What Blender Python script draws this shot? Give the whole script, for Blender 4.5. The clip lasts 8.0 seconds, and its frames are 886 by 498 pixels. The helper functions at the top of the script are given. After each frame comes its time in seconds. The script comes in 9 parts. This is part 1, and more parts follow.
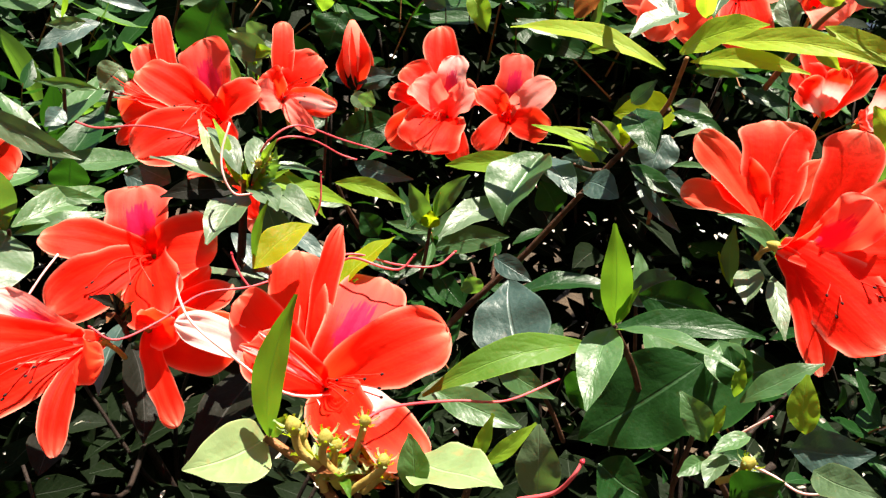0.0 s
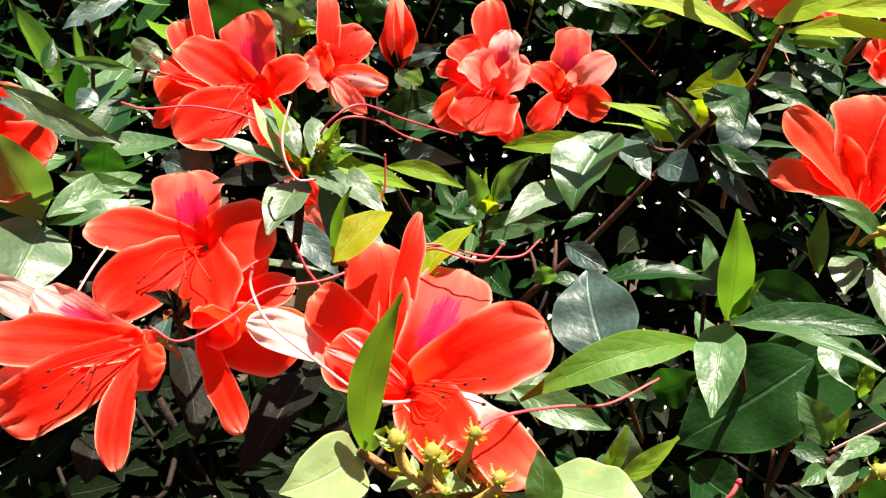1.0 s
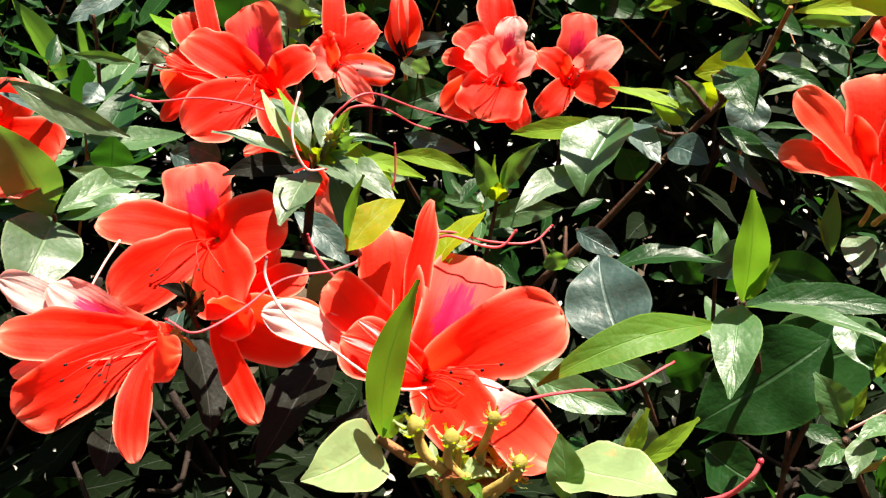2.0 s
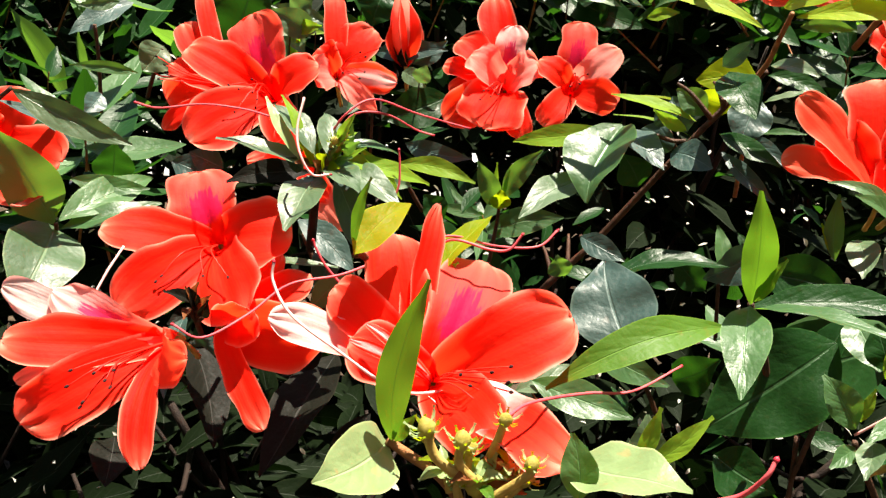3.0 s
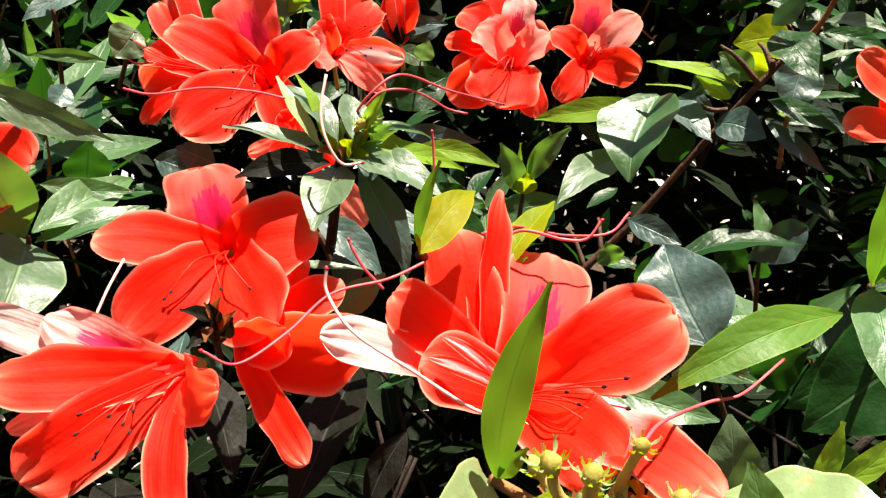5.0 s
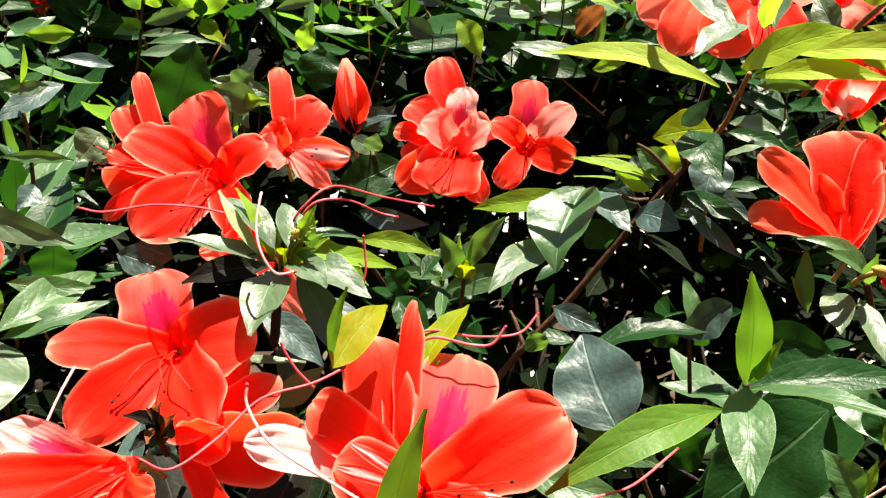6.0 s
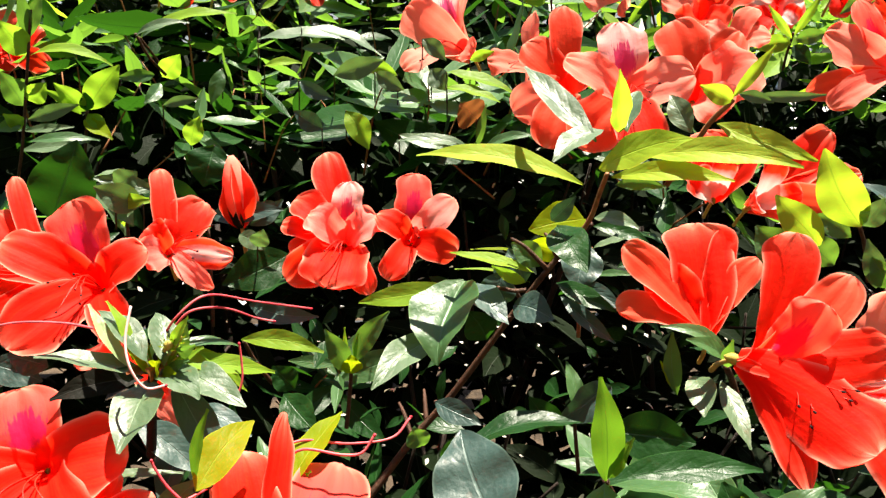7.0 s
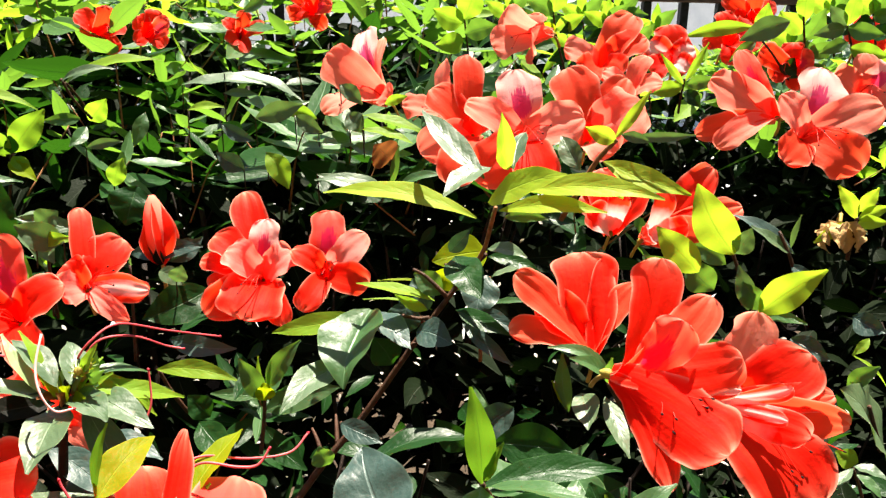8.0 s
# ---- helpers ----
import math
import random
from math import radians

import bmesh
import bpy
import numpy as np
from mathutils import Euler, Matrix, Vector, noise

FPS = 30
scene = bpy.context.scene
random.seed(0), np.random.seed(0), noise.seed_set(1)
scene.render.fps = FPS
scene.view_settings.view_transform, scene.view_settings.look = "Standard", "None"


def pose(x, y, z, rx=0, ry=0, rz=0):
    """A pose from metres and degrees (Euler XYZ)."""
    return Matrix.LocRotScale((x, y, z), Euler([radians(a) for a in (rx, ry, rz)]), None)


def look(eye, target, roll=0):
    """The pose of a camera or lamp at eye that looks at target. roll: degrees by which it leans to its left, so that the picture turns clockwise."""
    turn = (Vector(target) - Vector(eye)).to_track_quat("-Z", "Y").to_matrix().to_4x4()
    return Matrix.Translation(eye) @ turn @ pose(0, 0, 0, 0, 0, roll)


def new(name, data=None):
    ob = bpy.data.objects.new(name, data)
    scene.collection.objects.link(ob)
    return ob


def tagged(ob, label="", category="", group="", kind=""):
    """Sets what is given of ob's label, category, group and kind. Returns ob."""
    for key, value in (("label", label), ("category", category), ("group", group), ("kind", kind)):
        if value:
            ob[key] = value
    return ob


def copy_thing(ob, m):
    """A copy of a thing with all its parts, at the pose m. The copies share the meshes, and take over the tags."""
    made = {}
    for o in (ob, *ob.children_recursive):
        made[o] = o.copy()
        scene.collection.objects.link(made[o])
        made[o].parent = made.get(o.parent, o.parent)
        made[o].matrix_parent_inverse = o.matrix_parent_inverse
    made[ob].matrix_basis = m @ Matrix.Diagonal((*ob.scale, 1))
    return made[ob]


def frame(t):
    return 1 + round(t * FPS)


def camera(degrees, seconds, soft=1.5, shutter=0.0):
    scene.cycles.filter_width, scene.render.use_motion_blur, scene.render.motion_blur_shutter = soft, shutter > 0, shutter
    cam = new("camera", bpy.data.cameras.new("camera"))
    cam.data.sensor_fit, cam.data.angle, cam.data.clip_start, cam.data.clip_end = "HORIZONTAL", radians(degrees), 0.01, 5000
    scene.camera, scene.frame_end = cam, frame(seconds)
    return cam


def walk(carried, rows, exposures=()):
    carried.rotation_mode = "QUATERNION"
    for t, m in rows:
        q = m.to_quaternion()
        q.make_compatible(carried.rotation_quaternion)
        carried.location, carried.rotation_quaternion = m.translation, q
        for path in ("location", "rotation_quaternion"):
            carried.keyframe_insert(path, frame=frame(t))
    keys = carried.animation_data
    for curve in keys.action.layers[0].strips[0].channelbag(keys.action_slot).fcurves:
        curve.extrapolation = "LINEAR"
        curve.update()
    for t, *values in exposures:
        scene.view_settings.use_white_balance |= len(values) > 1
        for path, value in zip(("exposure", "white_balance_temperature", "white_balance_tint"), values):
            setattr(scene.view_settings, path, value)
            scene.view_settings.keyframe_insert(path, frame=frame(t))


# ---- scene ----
cam = camera(57.0, 8.0, soft=1.35)
PATH = [
    (0, (0.0835, 0.0916, 1.1568), (-0.0374, 1.9056, 0.3233), 4.55),
    (0.5, (0.0614, 0.1131, 1.145), (-0.0393, 1.9268, 0.3083), 4.41),
    (1, (0.0472, 0.1159, 1.1446), (-0.0673, 1.9123, 0.2727), 4.13),
    (1.5, (0.0482, 0.116, 1.1423), (-0.0911, 1.9054, 0.2601), 3.17),
    (1.7, (0.0465, 0.1164, 1.1430), (-0.0800, 1.9015, 0.2500), 3.2),
    (2.8, (0.0412, 0.1103, 1.141), (-0.086, 1.904, 0.2656), 2.6),
    (3, (0.0399, 0.1139, 1.1384), (-0.0738, 1.9171, 0.2807), 2.87),
    (3.5, (0.0289, 0.137, 1.1181), (-0.0103, 1.9529, 0.2809), 2.45),
    (4, (0.0121, 0.1516, 1.116), (0.0203, 1.9695, 0.2824), 2.74),
    (4.2, (0.0086, 0.1552, 1.1120), (0.0080, 1.9760, 0.2850), 2.6),
    (5.3, (-0.0025, 0.1495, 1.1265), (0.0175, 1.9420, 0.2400), 1.35),
    (5.5, (0.0022, 0.1412, 1.133), (0.0212, 1.9355, 0.2496), 1.43),
    (5.8, (0.0136, 0.1335, 1.1454), (0.0386, 1.9510, 0.312), 0.5),
    (6, (0.0255, 0.1371, 1.1537), (0.0517, 1.9761, 0.368), 0.63),
    (6.2, (0.0375, 0.1465, 1.1680), (0.0830, 1.9950, 0.4050), 0.8),
    (6.5, (0.0377, 0.1449, 1.1682), (0.2074, 2.0104, 0.4673), 1.43),
    (7, (0.0444, 0.1333, 1.1724), (0.271, 2.0165, 0.538), 0.89),
    (7.5, (0.052, 0.1158, 1.171), (0.3268, 2.0133, 0.6017), 0.95),
    (8, (0.0639, 0.0986, 1.1764), (0.4202, 1.9926, 0.6418), 1.21),
]
EXPOSURES = [(0.0, 2.25), (4.2, 2.21), (5.5, 2.24), (6.5, 2.34), (8.0, 2.42)]
walk(cam, [(t, look(eye, target, roll)) for t, eye, target, roll in PATH], EXPOSURES)

# ---- light ----
world = bpy.data.worlds.new("sky")
scene.world = world
world.use_nodes = True
wn = world.node_tree.nodes
sky = wn.new("ShaderNodeTexSky")
sky.sky_type, sky.sun_disc = "NISHITA", False
SUN_EL, SUN_AZ = 74.0, 32.0          # height, and degrees to the right of the +y axis
sky.sun_elevation, sky.sun_rotation = radians(SUN_EL), radians(SUN_AZ)
wn["Background"].inputs["Strength"].default_value = 0.040
world.node_tree.links.new(sky.outputs[0], wn["Background"].inputs["Color"])
sun_data = bpy.data.lights.new("sun", "SUN")
sun_data.energy, sun_data.angle, sun_data.color = 5.0, radians(0.5), (1.0, 0.915, 0.77)
sun = new("sun", sun_data)
sun_way = Vector((math.sin(radians(SUN_AZ)) * math.cos(radians(SUN_EL)), math.cos(radians(SUN_AZ)) * math.cos(radians(SUN_EL)), math.sin(radians(SUN_EL))))
sun.matrix_world = look(sun_way * 6, (0, 0, 0))


# ---- materials ----
class Mat:
    """A node material with short ways to add nodes."""

    def __init__(self, name):
        self.m = bpy.data.materials.new(name)
        self.m.use_nodes = True
        self.t = self.m.node_tree
        self.bsdf = self.t.nodes["Principled BSDF"]
        self.out = self.t.nodes["Material Output"]

    def node(self, kind, **values):
        n = self.t.nodes.new("ShaderNode" + kind)
        for k, v in values.items():
            n.inputs[k].default_value = v
        return n

    def link(self, a, b):
        self.t.links.new(a, b)

    def math(self, op, a, b=None):
        n = self.t.nodes.new("ShaderNodeMath")
        n.operation = op
        for i, v in enumerate((a, b)):
            if v is None:
                continue
            if isinstance(v, (int, float)):
                n.inputs[i].default_value = v
            else:
                self.link(v, n.inputs[i])
        return n.outputs[0]

    def band(self, v, a, b, lo=0.0, hi=1.0):
        n = self.node("MapRange")
        self.link(v, n.inputs[0])
        for i, x in enumerate((a, b, lo, hi)):
            n.inputs[i + 1].default_value = x
        return n.outputs[0]

    def mix(self, fac, a, b, blend="MIX"):
        n = self.t.nodes.new("ShaderNodeMix")
        n.data_type, n.blend_type = "RGBA", blend
        for i, v in ((0, fac), (6, a), (7, b)):
            if isinstance(v, (int, float)):
                n.inputs[i].default_value = v
            elif isinstance(v, tuple):
                n.inputs[i].default_value = (*v, 1)
            else:
                self.link(v, n.inputs[i])
        return n.outputs[2]

    def noise(self, scale, detail=3.0, rough=0.55, coords=None):
        n = self.node("TexNoise", Scale=scale, Detail=detail, Roughness=rough)
        self.link(coords if coords else self.node("TexCoord").outputs["Object"], n.inputs["Vector"])
        return n.outputs["Fac"]

    def bump(self, height, strength, distance):
        n = self.node("Bump", Strength=strength, Distance=distance)
        self.link(height, n.inputs["Height"])
        self.link(n.outputs[0], self.bsdf.inputs["Normal"])
        return n.outputs[0]

    def thin(self, colour, share):
        """Light that passes through a thin sheet."""
        tr = self.node("BsdfTranslucent")
        if isinstance(colour, tuple):
            tr.inputs["Color"].default_value = (*colour, 1)
        else:
            self.link(colour, tr.inputs["Color"])
        mx = self.node("MixShader", Fac=share)
        self.link(self.bsdf.outputs[0], mx.inputs[1])
        self.link(tr.outputs[0], mx.inputs[2])
        self.link(mx.outputs[0], self.out.inputs[0])


def leaf_material(name, dark, light, through_light, share, rough, dry=0.0, gloss=0.4):
    a = Mat(name)
    uv = a.node("UVMap").outputs[0]
    sep = a.node("SeparateXYZ")
    a.link(uv, sep.inputs[0])
    u = a.math("ABSOLUTE", a.math("SUBTRACT", sep.outputs[0], 0.5))
    v = sep.outputs[1]
    chance = a.node("ObjectInfo").outputs["Random"]
    big, fine = a.noise(28.0), a.noise(420.0, 4.0)
    colour = a.mix(a.math("ADD", a.math("MULTIPLY", chance, 0.55), a.math("MULTIPLY", big, 0.45)), dark, light)
    # side veins run forward from the midrib
    wave = a.math("SINE", a.math("MULTIPLY", a.math("ADD", a.math("SUBTRACT", v, a.math("MULTIPLY", u, 0.6)), a.math("MULTIPLY", big, 0.16)), 40.0))
    vein = a.math("MULTIPLY", a.math("POWER", a.band(wave, -1.0, 1.0), 14.0), a.band(u, 0.48, 0.1, 0.2, 1.0))
    rib = a.band(u, 0.008, 0.026, 1.0, 0.0)
    mark = a.math("MAXIMUM", rib, a.math("MULTIPLY", vein, 0.14))
    pale = tuple(min(1.0, c * 1.7 + 0.03) for c in light)
    colour = a.mix(a.math("MULTIPLY", mark, 0.5), colour, pale)
    specks = a.band(a.noise(160.0, 2.0), 0.66, 0.74)
    colour = a.mix(a.math("MULTIPLY", specks, 0.35 + dry), colour, (light[0] * 1.6, light[1] * 0.7, light[2] * 0.6))
    # a paler edge painted as light caught on the leaf's hairs
    colour = a.mix(a.band(u, 0.465, 0.5, 0.0, 0.6), colour, (light[0] * 2.2, light[1] * 1.9, light[2] * 1.8))
    a.link(colour, a.bsdf.inputs["Base Color"])
    a.link(a.band(fine, 0.3, 0.7, rough - 0.06, rough + 0.14), a.bsdf.inputs["Roughness"])
    a.bsdf.inputs["Specular IOR Level"].default_value = gloss
    quilt = a.math("MULTIPLY", a.math("POWER", a.band(wave, -1.0, 1.0), 3.0), a.band(u, 0.46, 0.2, 0.0, 0.14))
    relief = a.math("SUBTRACT", a.math("ADD", a.math("MULTIPLY", fine, 0.55), a.math("ADD", a.math("MULTIPLY", big, 0.35), a.math("MULTIPLY", a.noise(110.0, 3.0), 0.40))), a.math("ADD", quilt, a.math("MULTIPLY", rib, 0.9)))
    a.bump(relief, 0.42, 0.0013)
    a.thin(a.mix(a.math("MULTIPLY", mark, 0.5), through_light, dark), share)
    return a.m


LEAF = {
    # deep green; part of its darkness is shade put into the colour
    "dark": leaf_material("leaf_shade_dark_green", (0.004, 0.020, 0.004), (0.012, 0.046, 0.009), (0.04, 0.15, 0.008), 0.22, 0.34, 0.0, 0.14),
    "mid": leaf_material("leaf_green", (0.022, 0.062, 0.020), (0.060, 0.13, 0.040), (0.18, 0.37, 0.03), 0.34, 0.37, 0.0, 0.42),
    "young": leaf_material("leaf_young_green", (0.095, 0.185, 0.010), (0.19, 0.30, 0.022), (0.32, 0.56, 0.026), 0.48, 0.48, 0.0, 0.14),
    "lime": leaf_material("leaf_lime_green", (0.15, 0.24, 0.012), (0.26, 0.36, 0.028), (0.45, 0.66, 0.03), 0.48, 0.48, 0.0, 0.14),
    "fresh": leaf_material("leaf_fresh_green", (0.042, 0.110, 0.008), (0.085, 0.170, 0.016), (0.16, 0.34, 0.014), 0.42, 0.46, 0.0, 0.18),
    "yellow": leaf_material("leaf_yellow", (0.11, 0.16, 0.003), (0.18, 0.23, 0.004), (0.40, 0.50, 0.006), 0.50, 0.46, 0.0, 0.07),
    "pale": leaf_material("leaf_downy_grey_green", (0.036, 0.070, 0.032), (0.080, 0.124, 0.058), (0.15, 0.28, 0.05), 0.28, 0.40, 0.0, 0.46),
    # the bluish grey of reflected sky is mixed into this green
    "slate": leaf_material("leaf_sky_sheen_slate", (0.018, 0.040, 0.034), (0.040, 0.072, 0.060), (0.05, 0.13, 0.03), 0.15, 0.40, 0.0, 0.36),
    # brown lowered to near-black, so that sunlit blades look shaded
    "shade_bronze": leaf_material("leaf_shade_dark_bronze", (0.003, 0.0032, 0.0020), (0.007, 0.0068, 0.0045), (0.03, 0.022, 0.008), 0.10, 0.55, 0.0, 0.06),
    # the brightness of direct sun is put into this pale green
    "cream": leaf_material("leaf_sunlit_cream_green", (0.15, 0.22, 0.085), (0.23, 0.30, 0.14), (0.45, 0.60, 0.18), 0.35, 0.36),
    # near-black: the shade inside the shrub is put into this green
    "inner": leaf_material("leaf_inner_shade_green", (0.002, 0.004, 0.0015), (0.005, 0.010, 0.003), (0.008, 0.022, 0.003), 0.08, 0.6, 0.0, 0.04),
    # near-white, for glints of sun between the leaves
    "scrap": leaf_material("leaf_scrap_glint", (0.34, 0.32, 0.26), (0.52, 0.50, 0.44), (0.40, 0.38, 0.26), 0.30, 0.5, 0.1, 0.3),
    "brown": leaf_material("leaf_withered_brown", (0.10, 0.035, 0.012), (0.22, 0.08, 0.025), (0.35, 0.12, 0.03), 0.3, 0.55, 0.3, 0.1),
}


def petal_material(name, blotch, white, low_red=(0.94, 0.005, 0.0015), high_red=(0.96, 0.026, 0.010), depth=0.5, tip_white=False, base_white=False):
    a = Mat(name)
    pale_kind = high_red[1] > 0.2
    uv = a.node("UVMap").outputs[0]
    sep = a.node("SeparateXYZ")
    a.link(uv, sep.inputs[0])
    u = a.math("ABSOLUTE", a.math("SUBTRACT", sep.outputs[0], 0.5))
    v = sep.outputs[1]
    chance = a.node("ObjectInfo").outputs["Random"]
    big = a.noise(55.0)
    red = a.mix(a.math("ADD", a.math("MULTIPLY", chance, 0.45), a.math("MULTIPLY", big, 0.45)), low_red, high_red)
    margin = a.math("MAXIMUM", a.band(v, 0.74, 1.0), a.band(u, 0.34, 0.5))
    stretch2 = a.node("Mapping")
    stretch2.inputs["Scale"].default_value = (34.0, 3.0, 1.0)
    a.link(uv, stretch2.inputs[0])
    streaks = a.noise(1.0, 4.0, 0.6, stretch2.outputs[0])
    red = a.mix(a.band(streaks, 0.46, 0.80, 0.0, 0.30), red, (0.95, 0.085, 0.018))
    red = a.mix(a.math("MULTIPLY", a.math("POWER", margin, 3.0), 0.70), red, (0.97, 0.28, 0.17))
    rim = a.math("MAXIMUM", a.band(v, 0.955, 0.99), a.band(u, 0.455, 0.49))
    red = a.mix(a.math("MULTIPLY", rim, 0.4), red, (0.98, 0.52, 0.40))
    if blotch:
        face = a.math("MULTIPLY", a.band(v, 0.46, 0.66), a.band(u, 0.5, 0.2, 0.55, 1.0))
        red = a.mix(a.math("MULTIPLY", face, 0.93 if pale_kind else 0.45), red, (0.95, 0.60, 0.57) if pale_kind else (0.94, 0.16, 0.13))
        heart = a.math("MULTIPLY", a.math("MULTIPLY", a.band(v, 0.84, 0.60), a.band(v, 0.36, 0.50)), a.band(u, 0.33, 0.06))
        stretch = a.node("Mapping")
        stretch.inputs["Scale"].default_value = (22.0, 4.5, 1.0)
        a.link(uv, stretch.inputs[0])
        rays = a.noise(1.0, 3.0, 0.6, stretch.outputs[0])
        mark = a.band(a.math("ADD", heart, a.math("MULTIPLY", a.math("SUBTRACT", rays, 0.5), 1.5)), 0.26, 0.44)
        red = a.mix(a.math("MULTIPLY", a.math("POWER", heart, 1.2), 0.70), red, (0.92, 0.10, 0.19) if pale_kind else (0.92, 0.020, 0.070))
        red = a.mix(a.math("MULTIPLY", a.math("MULTIPLY", mark, a.band(heart, 0.0, 0.10)), 0.85), red, (0.70, 0.008, 0.15) if pale_kind else (0.74, 0.003, 0.075))
    if white:
        red = a.mix(a.band(a.math("ADD", u, a.math("MULTIPLY", a.noise(120.0), 0.12)), 0.36, 0.18, 0.0, 0.95), red, (0.92, 0.80, 0.78))
    if base_white:
        red = a.mix(a.band(a.math("ADD", v, a.math("MULTIPLY", a.noise(120.0), 0.16)), 0.78, 0.60, 0.0, 0.95), red, (0.92, 0.80, 0.76))
    if tip_white:
        red = a.mix(a.band(a.math("ADD", v, a.math("MULTIPLY", a.noise(90.0), 0.14)), 0.58, 0.80, 0.0, 0.95), red, (0.92, 0.74, 0.70))
    a.link(red, a.bsdf.inputs["Base Color"])
    a.bsdf.inputs["Roughness"].default_value = 0.6
    a.bsdf.inputs["Specular IOR Level"].default_value = 0.1
    ribs = a.math("SINE", a.math("MULTIPLY", u, 70.0))
    a.bump(a.math("ADD", a.math("MULTIPLY", ribs, 0.06), a.math("ADD", a.math("ADD", a.noise(300.0), a.math("MULTIPLY", streaks, 0.35)), a.math("MULTIPLY", big, 0.7))), 0.35, 0.0009)
    a.thin(a.mix(depth, red, (1.0, 0.060, 0.010)), 0.58)
    return a.m


PETAL = {"white_tip": petal_material("petal_white_backed", False, False, tip_white=True), "plain": petal_material("petal_vermilion", False, False), "blotch": petal_material("petal_blotched", True, False), "white": petal_material("petal_white_striped", False, True),
         # blush: pale pink, with the sun on the petals put into it
         "blush": petal_material("petal_sunlit_blush", False, False, (0.95, 0.20, 0.15), (0.97, 0.46, 0.42), 0.45), "white_base": petal_material("petal_white_throated", False, False, base_white=True),
         "salmon": petal_material("petal_salmon", False, False, (0.95, 0.030, 0.010), (0.97, 0.13, 0.065)), "salmon_blotch": petal_material("petal_salmon_blotched", True, False, (0.95, 0.030, 0.010), (0.97, 0.13, 0.065)), "coral": petal_material("petal_coral", False, False, (0.97, 0.13, 0.075), (0.98, 0.42, 0.33), 0.3), "coral_blotch": petal_material("petal_coral_blotched", True, False, (0.97, 0.13, 0.075), (0.98, 0.42, 0.33), 0.3)}


def plain_material(name, a_col, b_col, rough, scale, depth=0.0006, share=0.0):
    a = Mat(name)
    n = a.noise(scale, 5.0)
    c = a.mix(a.band(n, 0.3, 0.7), a_col, b_col)
    a.link(c, a.bsdf.inputs["Base Color"])
    a.bsdf.inputs["Roughness"].default_value = rough
    a.bsdf.inputs["Specular IOR Level"].default_value = 0.2
    a.bump(a.math("ADD", n, a.noise(scale * 6, 4.0)), 0.6, depth)
    if share:
        a.thin(b_col, share)
    return a.m


# brown with the shade of the shrub's inside put into it
BARK = plain_material("bark_shade_brown", (0.007, 0.004, 0.003), (0.020, 0.011, 0.007), 0.7, 180.0, 0.0015)
BRANCH = plain_material("branch_red_brown", (0.026, 0.011, 0.006), (0.075, 0.034, 0.018), 0.6, 200.0, 0.0012)
TWIG = plain_material("young_twig_russet", (0.13, 0.05, 0.018), (0.26, 0.115, 0.045), 0.55, 220.0)
GREEN_STEM = plain_material("green_stalk", (0.30, 0.20, 0.045), (0.48, 0.34, 0.10), 0.55, 240.0, 0.0004, 0.2)
CALYX = plain_material("calyx_yellow_green", (0.28, 0.25, 0.035), (0.44, 0.36, 0.09), 0.55, 300.0, 0.0005, 0.3)
PISTIL = plain_material("pistil_crimson", (0.50, 0.035, 0.055), (0.70, 0.14, 0.15), 0.4, 60.0, 0.0002, 0.2)
PALE_STALK = plain_material("pistil_pale_pink", (0.75, 0.36, 0.34), (0.82, 0.52, 0.48), 0.4, 60.0, 0.0002, 0.2)
FILAMENT = plain_material("stamen_red", (0.66, 0.012, 0.006), (0.78, 0.035, 0.015), 0.45, 60.0, 0.0002, 0.3)
STIGMA = plain_material("stigma_dark_red", (0.30, 0.01, 0.02), (0.45, 0.03, 0.05), 0.4, 200.0)
ANTHER = plain_material("anther_dark", (0.012, 0.004, 0.003), (0.035, 0.010, 0.010), 0.9, 300.0)
STRAW = plain_material("withered_straw", (0.30, 0.17, 0.06), (0.50, 0.33, 0.14), 0.8, 90.0, 0.0015, 0.2)
SOIL = plain_material("soil_litter", (0.02, 0.014, 0.009), (0.07, 0.048, 0.03), 0.95, 22.0, 0.02)
PAVING = plain_material("pale_concrete", (0.26, 0.26, 0.25), (0.36, 0.36, 0.35), 0.9, 14.0, 0.003)
RENDER_WALL = plain_material("pale_wall_plaster", (0.50, 0.52, 0.55), (0.62, 0.63, 0.64), 0.9, 6.0, 0.003)
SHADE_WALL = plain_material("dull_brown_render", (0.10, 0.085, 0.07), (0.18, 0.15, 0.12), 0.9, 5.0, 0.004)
IRON = plain_material("dark_painted_iron", (0.010, 0.012, 0.014), (0.03, 0.032, 0.035), 0.45, 60.0)
RAIL_WOOD = plain_material("weathered_rail", (0.09, 0.055, 0.04), (0.17, 0.11, 0.08), 0.7, 40.0, 0.002)


# ---- building blocks ----
def link_mesh(name, verts, faces, material, parent=None, label="", uvs=None, smooth=True):
    me = bpy.data.meshes.new(name)
    me.from_pydata(verts, [], faces)
    if uvs is not None:
        layer = me.uv_layers.new(name="UVMap")
        index = np.empty(len(me.loops), dtype=np.int32)
        me.loops.foreach_get("vertex_index", index)
        layer.data.foreach_set("uv", np.asarray(uvs, dtype=np.float32)[index].ravel())
    if smooth:
        me.polygons.foreach_set("use_smooth", [True] * len(me.polygons))
    me.materials.append(material)
    me.update()
    ob = new(name, me)
    if parent:
        ob.parent = parent
    if label:
        tagged(ob, label)
    return ob


def part(name, bm, material, parent, label=""):
    me = bpy.data.meshes.new(name)
    bm.to_mesh(me)
    bm.free()
    me.materials.append(material)
    ob = new(name, me)
    ob.parent = parent
    if label:
        tagged(ob, label)
    return ob


